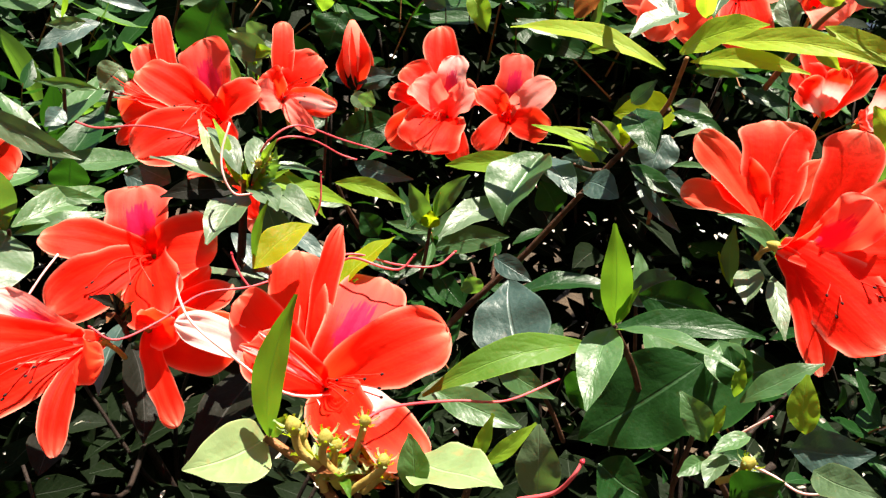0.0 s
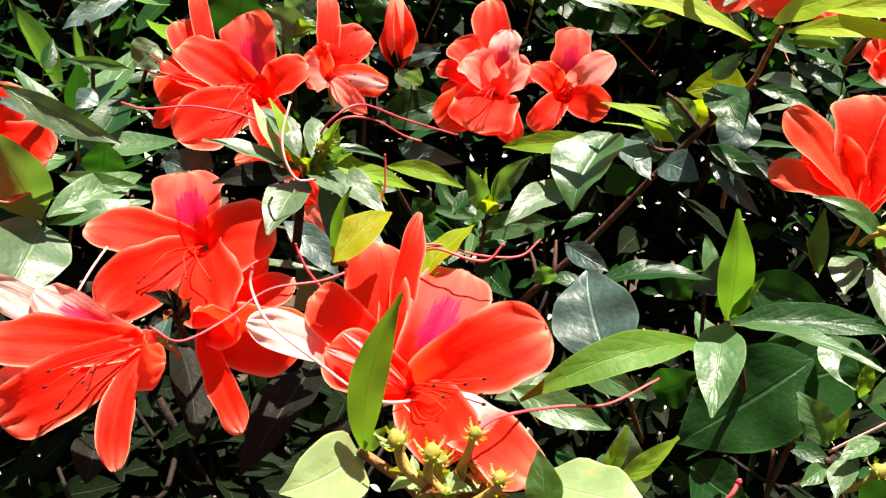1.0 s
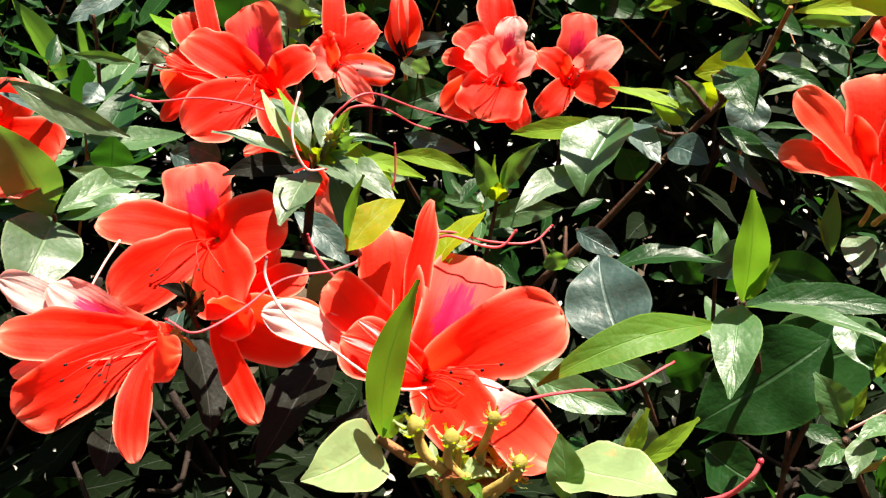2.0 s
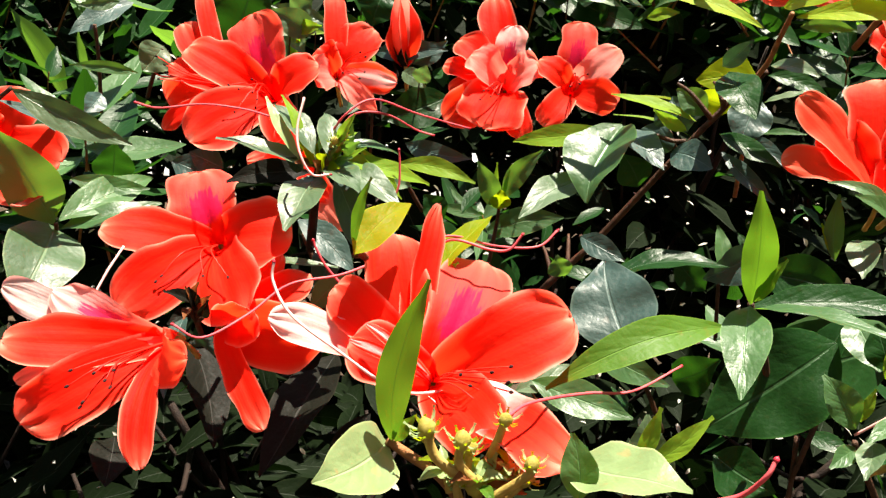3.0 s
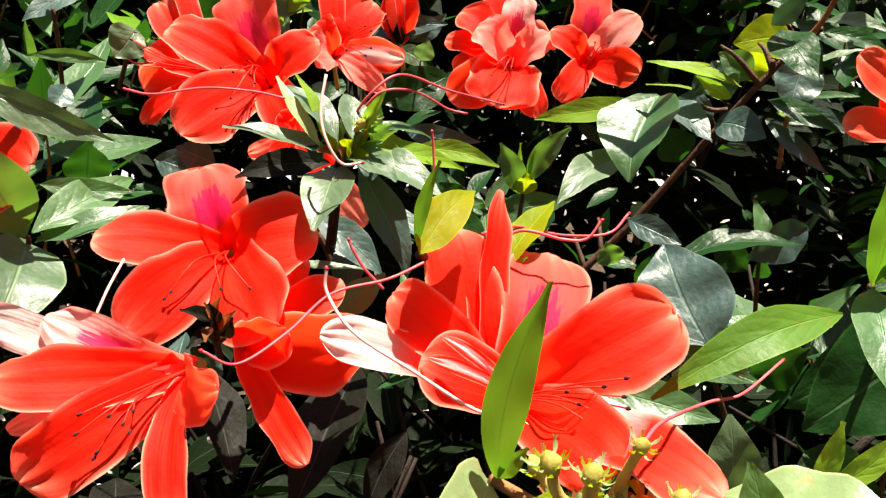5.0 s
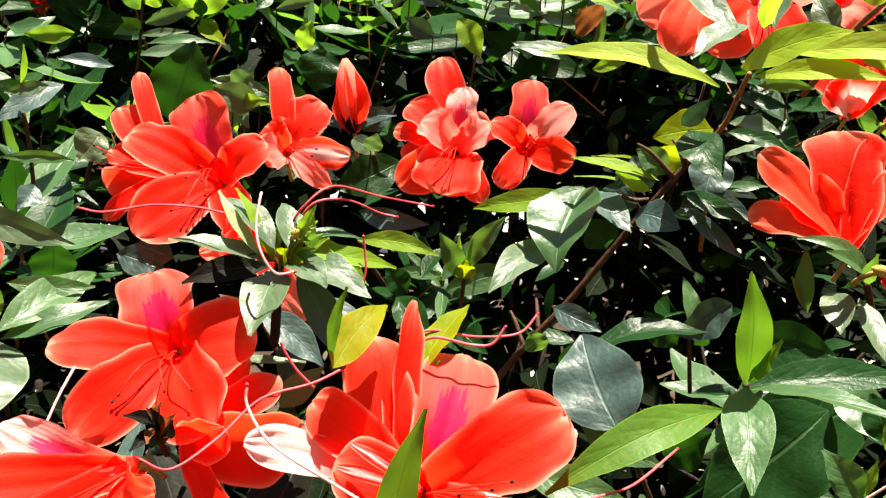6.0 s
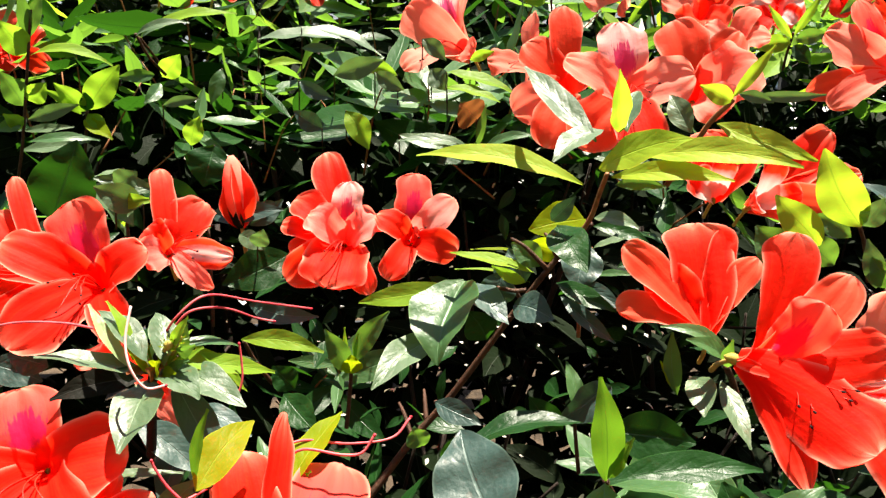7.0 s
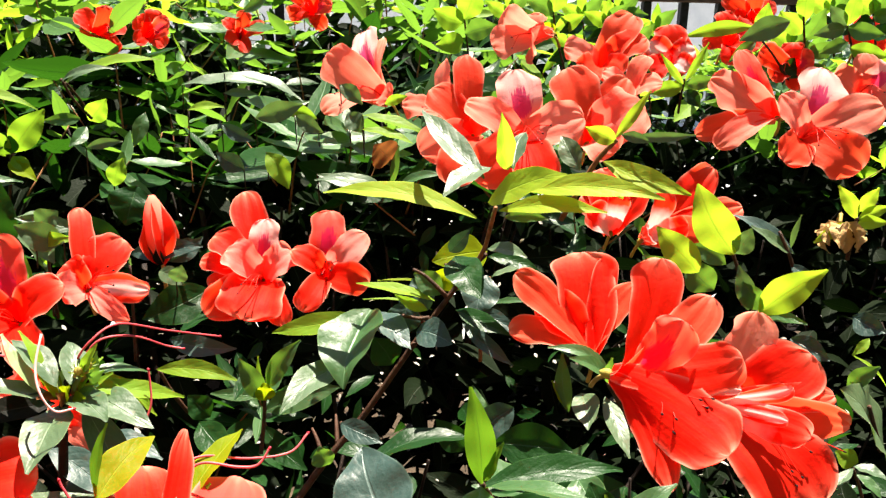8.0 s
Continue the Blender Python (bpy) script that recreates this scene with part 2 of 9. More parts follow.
def stand(name, at, label, category, group=""):
    ob = new(name)
    ob.location = at
    ob.empty_display_size = 0.01
    return tagged(ob, label, category, group)


def smooth_line(points, steps=6):
    """A Catmull-Rom line through the points."""
    p = [Vector(q) for q in points]
    if len(p) == 2:
        return [p[0].lerp(p[1], i / steps) for i in range(steps + 1)]
    p = [p[0] * 2 - p[1]] + p + [p[-1] * 2 - p[-2]]
    line = []
    for i in range(1, len(p) - 2):
        a, b, c, d = p[i - 1], p[i], p[i + 1], p[i + 2]
        for k in range(steps):
            t = k / steps
            line.append(0.5 * (2 * b + (c - a) * t + (2 * a - 5 * b + 4 * c - d) * t * t + (3 * b - a - 3 * c + d) * t ** 3))
    return line + [p[-2]]


def tube(name, points, r0, r1, material, parent, origin, label="", sides=7, steps=6, knob=0.0):
    """A tapered round stalk along a smooth line, closed at its ends; knob: a swelling at the tip."""
    line = smooth_line(points, steps)
    verts, faces = [], []
    n = len(line)
    side = None
    for i, p in enumerate(line):
        way = (line[min(i + 1, n - 1)] - line[max(i - 1, 0)]).normalized()
        side = way.orthogonal().normalized() if side is None else (side - way * side.dot(way)).normalized()
        up = way.cross(side)
        s = i / (n - 1)
        r = r0 + (r1 - r0) * s
        if knob and s > 0.93:
            r += knob
        for k in range(sides):
            a = 2 * math.pi * k / sides
            verts.append(p - origin + (side * math.cos(a) + up * math.sin(a)) * r)
        if i:
            for k in range(sides):
                j = (i - 1) * sides
                faces.append((j + k, j + (k + 1) % sides, j + sides + (k + 1) % sides, j + sides + k))
    faces += [tuple(range(sides))[::-1], tuple(range((n - 1) * sides, n * sides))]
    return link_mesh(name, verts, faces, material, parent, label)


def lump(name, at, r, stretch, way, material, parent, origin, label="", rough=0.0, rings=6, sides=8):
    """A rounded drop along way."""
    way = Vector(way).normalized()
    side = way.orthogonal().normalized()
    up = way.cross(side)
    verts, faces = [], []
    for i in range(rings + 1):
        s = i / rings
        w = math.sin(math.pi * (0.04 + 0.92 * s)) ** 0.8
        for k in range(sides):
            a = 2 * math.pi * k / sides
            q = w * r * (1 + rough * math.sin(3 * a + 5 * s))
            verts.append(Vector(at) - origin + way * (s - 0.5) * 2 * r * stretch + (side * math.cos(a) + up * math.sin(a)) * q)
        if i:
            j = (i - 1) * sides
            faces += [(j + k, j + (k + 1) % sides, j + sides + (k + 1) % sides, j + sides + k) for k in range(sides)]
    faces += [tuple(range(sides))[::-1], tuple(range(rings * sides, (rings + 1) * sides))]
    return link_mesh(name, verts, faces, material, parent, label)


def leaf_sheet(length, width, bend, fold=0.16, wave=0.04, seed=0, along=12, across=3, blunt=0.5):
    """A lens-shaped blade from the origin along +y, its upper face to +z: vertices, faces and uv."""
    rnd = random.Random(seed)
    ph, ph2 = rnd.uniform(0, 6.3), rnd.uniform(0, 6.3)
    lean = rnd.uniform(-0.06, 0.06)
    verts, uvs, faces = [], [], []
    cols = 2 * across + 1
    for i in range(along + 1):
        s = i / along
        half = 0.5 * width * max(0.035, math.sin(math.pi * min(1.0, s ** (0.78 + 0.3 * (1 - blunt)))) ** (1.15 - 0.4 * blunt) * (1 - 0.12 * s)) if i < along else 0.0006
        y, z = length * s, bend * length * 4 * s * (1 - s)
        for k in range(cols):
            q = k / across - 1
            ripple = wave * width * math.sin(5.5 * s * math.pi + ph + (1.6 if q > 0 else 0) ) * abs(q)
            x = half * q + lean * length * math.sin(math.pi * s)
            verts.append((x, y, z + fold * abs(q) * half * 2 - 0.3 * fold * half * q * q + ripple + 0.02 * width * math.sin(9 * s + ph2)))
            uvs.append((0.5 + 0.5 * q, s))
    for i in range(along):
        for k in range(cols - 1):
            j = i * cols + k
            faces.append((j, j + 1, j + cols + 1, j + cols))
    return verts, faces, uvs


def turned(base, tip, normal):
    """The pose of a blade whose foot is at base, whose point is at tip and whose upper face looks along normal."""
    y = (Vector(tip) - Vector(base)).normalized()
    x = y.cross(Vector(normal)).normalized()
    z = x.cross(y)
    m = Matrix((x, y, z)).transposed().to_4x4()
    m.translation = base
    return m


COUNT = [0]


def leaf(parent, base, tip, normal, width, kind="mid", bend=0.06, fold=0.16, blunt=0.5, label=""):
    COUNT[0] += 1
    base, tip = Vector(base), Vector(tip)
    v, f, uv = leaf_sheet((tip - base).length, width, bend, fold, 0.035, COUNT[0], 14, 3, blunt)
    ob = link_mesh("leaf", v, f, LEAF[kind], parent, label, uv)
    ob.matrix_basis = Matrix.Translation(-parent.location) @ turned(base, tip, normal)
    return ob


def shoot(label, stem, leaves, radius=0.0016, bark=None, group="leafy shoots of the azalea"):
    """A twig with its leaves; each leaf: foot, point, normal, width, kind, bend, fold, blunt."""
    ob = stand("leafy_shoot", stem[0], label, "shoot", group)
    o = Vector(stem[0])
    tube("stem", stem, radius * 0.85, radius * 0.7, bark if bark else BRANCH, ob, o)
    add_leaves(ob, leaves)
    return ob


def add_leaves(ob, leaves):
    for row in leaves:
        leaf(ob, *row)


def petal(parent, base, mouth, tip, width, kind, cup, seed, spread=None, bow=0.10, widest=0.76):
    """One lobe of the funnel: it leaves the tube along its axis, broadens and spreads to a rounded tip."""
    rnd = random.Random(seed)
    b, m, t = Vector(base), Vector(mouth), Vector(tip)
    axis = (m - b).normalized()
    out = t - m
    side = axis.cross(out)
    side = side.normalized() if side.length > 1e-5 else axis.orthogonal().normalized()
    end_side = Vector(spread).normalized() if spread else side
    if end_side.dot(side) < 0:
        end_side = -end_side
    first_side = side
    reach = (t - b).length
    flat = (out - axis * out.dot(axis)).normalized()
    p0, p1 = b, b.lerp(m, 0.85) + flat * reach * 0.05
    p2, p3 = t - out * 0.45 + axis * out.length * bow, t
    ph, ph2 = rnd.uniform(0, 6.3), rnd.uniform(0, 6.3)
    lean, sag = rnd.uniform(-0.05, 0.05), rnd.uniform(-0.07, 0.01)
    wavy = rnd.uniform(0.6, 1.5)
    roll_l, roll_r = rnd.uniform(-0.14, 0.08), rnd.uniform(-0.14, 0.08)
    along, across = 26, 7
    nick = [(rnd.uniform(0.02, 0.075), rnd.uniform(9, 24), rnd.uniform(0, 6.3)) for _ in range(4)]
    curl = rnd.uniform(-0.10, 0.03)
    cols = 2 * across + 1
    verts, uvs, faces = [], [], []
    for i in range(along + 1):
        s = 1 - (1 - i / along) ** 1.5
        a = 1 - s
        c = p0 * a ** 3 + p1 * 3 * a * a * s + p2 * 3 * a * s * s + p3 * s ** 3
        d = ((p1 - p0) * a * a + (p2 - p1) * 2 * a * s + (p3 - p2) * s * s).normalized()
        side = first_side.lerp(end_side, min(1.0, 0.25 + s))
        side = (side - d * side.dot(d)).normalized()
        n = side.cross(d).normalized()
        if n.dot(axis) < 0:
            n = -n
        grow = min(1.0, s / widest)
        grow = 0.30 + 0.70 * (1 - (1 - grow) ** 1.7)
        end = max(0.0, (s - widest) / (1 - widest))
        half = 0.5 * width * grow * max(0.002, 1 - end ** 2.5) ** 0.50 * (1 + 0.045 * math.sin(12 * s + ph) * s)
        shift = side * width * lean * s * s + n * reach * (sag * s ** 3 + curl * s ** 6)
        for k in range(cols):
            q = k / across - 1
            ruff = 0.085 * wavy * width * s * s * (math.sin(6.0 * s + ph + 1.8 * q) * abs(q) ** 1.6 + 0.55 * math.sin(13 * s + 3.2 * q + ph2) * q * q)
            ruff += 0.055 * wavy * width * s * s * abs(q) ** 3 * math.sin(25 * s + 3 * ph + (2.0 if q > 0 else 0.0))
            ruff += 0.030 * wavy * width * end * math.sin(11 * q + ph2)
            ruff *= min(1.0, half / (0.42 * width))
            (d0, f0, g0), (d1, f1, g1) = nick[:2] if q > 0 else nick[2:]
            ragged = 1 + s * abs(q) ** 2 * (d0 * math.sin(f0 * s + g0) + d1 * math.sin(f1 * s + g1))
            ruff += width * s * s * abs(q) ** 4 * (roll_r if q > 0 else roll_l) * 0.5
            crease = -0.060 * half * math.exp(-(q / 0.13) ** 2) * math.sin(math.pi * min(1, s * 1.02))
            pleat = 0.010 * width * math.sin(9.5 * q + ph2) * math.sin(math.pi * s)
            lift = cup * 2 * half * (q * q - 0.3) * (2.1 - 2.0 * s) + ruff + crease + pleat
            edge = d * 0.030 * reach * end * math.sin(8 * q + ph) * (1 - 0.5 * abs(q)) * min(1.0, half / (0.3 * width))
            verts.append(c - parent.location + shift + side * half * q * ragged + n * lift + edge)
            uvs.append((0.5 + 0.5 * q, s))
    for i in range(along):
        for k in range(cols - 1):
            j = i * cols + k
            faces.append((j, j + 1, j + cols + 1, j + cols))
    return link_mesh("petal", verts, faces, PETAL[kind], parent, "petal with magenta freckles" if "blotch" in kind else "", uvs)


def blossom(label, base, mouth, petals, stamens=6, cup=0.1, stalk=None, group="azalea blossoms", ends=()):
    """A funnel-shaped azalea flower; each petal: tip, width, kind, the way its blade spreads, how far it bows."""
    COUNT[0] += 1
    seed = COUNT[0] * 17
    rnd = random.Random(seed)
    ob = stand("azalea_blossom", base, label, "flower", group)
    b, m = Vector(base), Vector(mouth)
    for i, (tip, width, kind, spread, *shape) in enumerate(petals):
        petal(ob, b, m, tip, width, kind, cup * rnd.uniform(0.7, 1.25), seed + i, spread, *shape)
    axis = (m - b).normalized()
    size = sum((Vector(p[0]) - m).length for p in petals) / len(petals)
    low = (axis * 0.7 + Vector((0, -0.15, -0.75))).normalized()
    e1 = axis.orthogonal().normalized()
    e2 = axis.cross(e1)
    for i in range(stamens):
        a = 2 * math.pi * (i + rnd.uniform(-0.3, 0.3)) / max(1, stamens)
        reach = size * rnd.uniform(0.45, 0.85)
        end = m + axis * reach * 0.45 + low * reach * 0.6 + (e1 * math.cos(a) + e2 * math.sin(a)) * size * 0.16
        mid = b.lerp(m, 1.05) + axis * reach * 0.2
        st = tube("stamen", [b.lerp(m, 0.2), mid, end], 0.00034, 0.00024, FILAMENT, ob, b, "", 5, 5)
        lump("anther", end, 0.00062, 1.6, axis, ANTHER, st, b, "dark anther", 0, 4, 6)
    for end in ends:
        e = Vector(end)
        st = tube("stamen", [b.lerp(m, 0.3), m.lerp(e, 0.4) + axis * size * 0.1, e], 0.00036, 0.00026, FILAMENT, ob, b, "", 5, 6)
        lump("anther", e, 0.00062, 1.6, e - m, ANTHER, st, b, "dark anther", 0, 4, 6)
    lump("calyx", b - axis * 0.001, 0.0026, 1.7, axis, CALYX, ob, b, "yellow-green calyx", 0.12)
    foot = Vector(stalk) if stalk else b - axis * 0.012 + Vector((0, 0.004, -0.012))
    tube("flower_stalk", [b - axis * 0.001, b.lerp(foot, 0.5) - axis * 0.002, foot], 0.0011, 0.0013, GREEN_STEM, ob, b)
    return ob


def pistil(label, points, pale=False, radius=0.00048):
    """A long bowed style left by a flower, with its stigma."""
    ob = stand("flower_style", points[0], label, "pistil", "long styles of the azalea flowers")
    o = Vector(points[0])
    tube("filament", points, radius * 1.15, radius, PALE_STALK if pale else PISTIL, ob, o, "", 6, 7)
    way = Vector(points[-1]) - Vector(points[-2])
    lump("stigma", points[-1], radius * 1.4, 1.2, way, STIGMA, ob, o, "dark red stigma", 0, 4, 7)
    return ob


def flower_bud(label, base, tip, width):
    """A closed bud: petals wrapped round each other over a green calyx."""
    ob = stand("flower_bud", base, label, "flower bud", "")
    b, t = Vector(base), Vector(tip)
    way = t - b
    lump("wrapped_petal", b.lerp(t, 0.52), width * 0.46, way.length / width * 0.98, way, PETAL["plain"], ob, b, "", 0.06, 9, 10)
    e1 = Vector((1, 0, 0)).cross(way).normalized()
    for k in range(3):
        a = 2.1 * k + 0.6
        off = Matrix.Rotation(a, 3, way.normalized()) @ e1
        v, f, uv = leaf_sheet(way.length * (0.97 - 0.12 * k), width * 0.9, 0.12, 0.3, 0.02, k + 3, 12, 3, 0.6)
        w = link_mesh("petal", v, f, PETAL["plain"], ob, "", uv)
        w.matrix_basis = Matrix.Translation(-b) @ turned(b + off * width * 0.16, t + off * width * (0.02 + 0.05 * k), off)
    for k in range(4):
        off = Matrix.Rotation(1.57 * k, 3, way.normalized()) @ e1
        v, f, uv = leaf_sheet(way.length * 0.3, width * 0.4, 0.12, 0.2, 0.02, k + 9, 8, 2, 0.4)
        w = link_mesh("sepal", v, f, LEAF["shade_bronze"], ob, "", uv)
        w.matrix_basis = Matrix.Translation(-b) @ turned(b + off * width * 0.1, b.lerp(t, 0.28) + off * width * 0.42, off)
    tube("flower_stalk", [b, b - way * 0.3 + Vector((0, 0.004, -0.01))], 0.0013, 0.0015, GREEN_STEM, ob, b)
    return ob


def spent_stalk(label, points, size, radius=0.0013):
    """A flower stalk after its petals fell: a hairy calyx cup on a pale stalk."""
    ob = stand("spent_flower_stalk", points[0], label, "flower stalk", "spent flower stalks")
    o = Vector(points[0])
    tube("stalk", points, radius * 1.1, radius * 0.9, GREEN_STEM, ob, o)
    end = Vector(points[-1])
    way = (end - Vector(points[-2])).normalized()
    cup = lump("calyx", end, size * 0.78, 1.35, way, CALYX, ob, o, "yellow-green calyx cup", 0.15)
    e1 = way.orthogonal().normalized()
    for k in range(11):
        off = Matrix.Rotation(0.571 * k + size * 900, 3, way) @ e1
        long = 1.1 + 0.35 * math.sin(2.3 * k)
        v, f, uv = leaf_sheet(size * long, size * 0.34, 0.15, 0.2, 0.05, k, 6, 1, 0.2)
        w = link_mesh("sepal", v, f, LEAF["yellow" if k % 3 else "cream"], cup, "", uv)
        w.matrix_basis = Matrix.Translation(-o) @ turned(end + way * size * (0.1 - 0.2 * (k % 2)) + off * size * 0.6, end + way * size * (0.9 - 0.5 * (k % 2)) + off * size * 1.5, off)
    return ob


# ---- ground and surroundings ----
def slab(name, x0, x1, y0, y1, z0, z1, material, label, kind="structure", category=""):
    bm = bmesh.new()
    bmesh.ops.create_cube(bm, size=1.0)
    bmesh.ops.scale(bm, vec=(x1 - x0, y1 - y0, z1 - z0), verts=bm.verts)
    bmesh.ops.translate(bm, vec=((x0 + x1) / 2, (y0 + y1) / 2, (z0 + z1) / 2), verts=bm.verts)
    bmesh.ops.bevel(bm, geom=bm.edges, offset=0.006, segments=1, affect="EDGES")
    me = bpy.data.meshes.new(name)
    bm.to_mesh(me)
    bm.free()
    me.materials.append(material)
    return tagged(new(name, me), label, category, "", kind)


def ground_sheet():
    n = 60
    verts, faces = [], []
    xs = [math.copysign(abs(i / n * 2 - 1) ** 3, i / n * 2 - 1) * 300 for i in range(n + 1)]
    for y in xs:
        for x in xs:
            verts.append((x, y, 0.02 * noise.noise((x * 2.1, y * 2.1, 0)) if abs(x) < 4 and abs(y) < 4 else 0.0))
    for j in range(n):
        for i in range(n):
            a = j * (n + 1) + i
            faces.append((a, a + 1, a + n + 2, a + n + 1))
    return tagged(link_mesh("ground", verts, faces, SOIL), "bare brown soil strewn with leaf litter", "ground", "", "structure")


ground_sheet()
slab("pavement", -30, 30, 2.9, 9.0, -0.05, 0.035, PAVING, "pale concrete paving beyond the hedge")
# three unseen walls, added to hold sky light off the shrub
slab("wall_front", -6.0, 6.0, -1.4, -1.1, 0.0, 4.6, SHADE_WALL, "unseen brown wall added to cut the sky light")
slab("wall_left", -5.3, -5.0, -1.1, 2.4, 0.0, 4.2, SHADE_WALL, "unseen brown side wall added to cut the sky light")
slab("wall_right", 5.0, 5.3, -1.1, 2.4, 0.0, 4.2, SHADE_WALL, "unseen brown side wall added to cut the sky light")
slab("wall_back", -30, 30, 9.0, 9.3, 0.0, 2.6, RENDER_WALL, "pale plastered wall far behind the railing")


def railing():
    ob = stand("railing", (0.8, 2.5, 0.02), "dark iron railing with a brown top rail behind the hedge", "railing")
    o = ob.location

    def bar(name, x0, x1, z0, z1, t, material):
        bm = bmesh.new()
        bmesh.ops.create_cube(bm, size=1.0)
        bmesh.ops.scale(bm, vec=(x1 - x0, t, z1 - z0), verts=bm.verts)
        bmesh.ops.bevel(bm, geom=bm.edges, offset=0.003, segments=1, affect="EDGES")
        bmesh.ops.translate(bm, vec=((x0 + x1) / 2 - o.x, 0, (z0 + z1) / 2 - o.z), verts=bm.verts)
        return part(name, bm, material, ob)

    bar("top_rail", -2.4, 4.0, 1.25, 1.34, 0.06, RAIL_WOOD)
    bar("bottom_rail", -2.4, 4.0, 0.10, 0.14, 0.03, IRON)
    for i in range(54):
        x = -2.36 + 0.12 * i
        w = 0.042 if i % 9 == 0 else 0.013
        bar("post" if i % 9 == 0 else "baluster", x - w, x + w, 0.0 if i % 9 == 0 else 0.14, 1.25, 0.026, IRON)


railing()


# ---- the shrub: trunks, branches and its mass of leaves ----
def hollow(x, y):
    """A shaded dip between two rounded crowns, from 0 to 1."""
    return math.exp(-((x - 0.62) / 0.20) ** 2 - ((y - 0.98) / 0.22) ** 2)


def crown_height(x, y):
    """The height of the shrub's leafy surface."""
    z = 0.925 + 0.165 * (y - 0.3) + 0.03 * noise.noise((x * 3.1, y * 3.1, 0.3))
    z -= 0.30 * hollow(x, y)
    rise = min(1.0, max(0.0, (y - 0.78) / 0.45))
    z += 0.15 * rise * rise * (3 - 2 * rise) * min(1.0, max(0.25, (0.75 - x) / 0.4))
    z -= max(0.0, 0.34 - y) * 1.1
    z -= max(0.0, y - 1.5) * 0.9
    return z


def shrub(x, y, seed):
    rnd = random.Random(seed)
    ob = stand("azalea_shrub", (x, y, 0.0), "woody azalea shrub with brown forking branches", "shrub", "azalea shrubs")
    o = ob.location
    for i in range(6):
        a = 2 * math.pi * i / 6 + rnd.uniform(-0.3, 0.3)
        r = rnd.uniform(0.12, 0.34)
        p1 = Vector((x + math.cos(a) * 0.05, y + math.sin(a) * 0.05, 0.25))
        p2 = Vector((x + math.cos(a) * r * 0.6, y + math.sin(a) * r * 0.6, 0.55))
        p3 = Vector((x + math.cos(a) * r, y + math.sin(a) * r, 0))
        p3.z = crown_height(p3.x, p3.y) - (0.10 if p3.y > 0.8 else 0.20)
        limb = tube("limb", [(x + math.cos(a) * 0.02, y + math.sin(a) * 0.02, 0.0), p1, p2, p3], 0.009, 0.003, BARK, ob, o)
        for k in range(5):
            q = p2.lerp(p3, rnd.uniform(0.0, 0.9))
            e = Vector((q.x + rnd.uniform(-0.13, 0.13), q.y + rnd.uniform(-0.13, 0.13), 0))
            e.z = crown_height(e.x, e.y) - rnd.uniform(0.05, 0.09) - (0.0 if e.y > 0.8 else 0.11)
            tube("twig", [q, q.lerp(e, 0.5) + Vector((rnd.uniform(-0.02, 0.02), rnd.uniform(-0.02, 0.02), -0.01)), e], 0.0024, 0.0013, BARK, limb, o, "", 6, 4)
    return ob


for i, (x, y) in enumerate(((0.0, 0.62), (0.42, 0.66), (-0.42, 0.70), (0.05, 1.05), (-0.45, 1.15), (0.62, 1.25), (0.85, 0.8), (-1.3, 0.8), (-2.0, 1.0), (1.6, 0.9), (2.2, 1.0))):
    shrub(x, y, 40 + i)


def leaf_mass(name, count, seed, low, high, box, size, kinds, label):
    """Many leaves of the inner shrub in one mesh."""
    rnd = random.Random(seed)
    verts, faces, uvs = [], [], []
    base_v, base_f, base_uv = leaf_sheet(1.0, 0.42, 0.05, 0.16, 0.03, seed, 5, 1, 0.5)
    while count:
        x, y = rnd.uniform(box[0], box[1]), rnd.uniform(box[2], box[3])
        top = crown_height(x, y)
        z = top - low - (0.13 if y < 0.80 and low > 0.06 else 0.0) - (0.05 if y < 0.46 and low > 0.06 and abs(x) < 0.7 else 0.0) - (high - low) * rnd.random() ** 1.2
        if z < 0.25 or (low < 0.06 and hollow(x, y) > 0.2):
            continue
        count -= 1
        s = rnd.uniform(*size)
        m = pose(x, y, z, rnd.gauss(-12, 32), rnd.gauss(0, 28), rnd.uniform(0, 360)) @ Matrix.Scale(s, 4)
        k = len(verts)
        verts += [m @ Vector(v) for v in base_v]
        faces += [tuple(k + i for i in f) for f in base_f]
        uvs += base_uv
    return tagged(link_mesh(name, verts, faces, LEAF[kinds], None, "", uvs), label, "foliage", "", "stuff")


leaf_mass("inner_foliage", 30000, 5, 0.10, 0.50, (-1.15, 1.35, 0.16, 1.75), (0.046, 0.080), "inner", "inner azalea leaves with the shrub's shade in their colour")
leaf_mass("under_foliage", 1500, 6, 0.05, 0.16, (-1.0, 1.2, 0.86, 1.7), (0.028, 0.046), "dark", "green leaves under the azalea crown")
# added pale specks standing for sunlit bits glimpsed through the gaps
leaf_mass("dry_leaf_scraps", 800, 8, 0.045, 0.19, (-0.50, 0.62, 0.40, 0.92), (0.003, 0.0075), "scrap", "small pale scraps added for sunlit glints among the twigs")
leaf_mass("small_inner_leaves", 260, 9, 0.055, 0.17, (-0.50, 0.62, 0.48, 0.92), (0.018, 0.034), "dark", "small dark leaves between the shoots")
for x0, x1 in ((-2.7, -1.05), (1.2, 2.7)):
    leaf_mass("side_foliage", 9000, 15, 0.06, 0.75, (x0, x1, 0.16, 1.75), (0.05, 0.085), "inner", "inner hedge leaves running on, shade put into their colour")
    leaf_mass("side_crown", 2600, 16, 0.0, 0.09, (x0, x1, 0.18, 1.75), (0.032, 0.055), "mid", "green leaves over the hedge where it runs on")
    leaf_mass("side_young_crown", 900, 19, -0.02, 0.05, (x0, x1, 0.5, 1.7), (0.032, 0.05), "young", "bright young leaves over the hedge where it runs on")
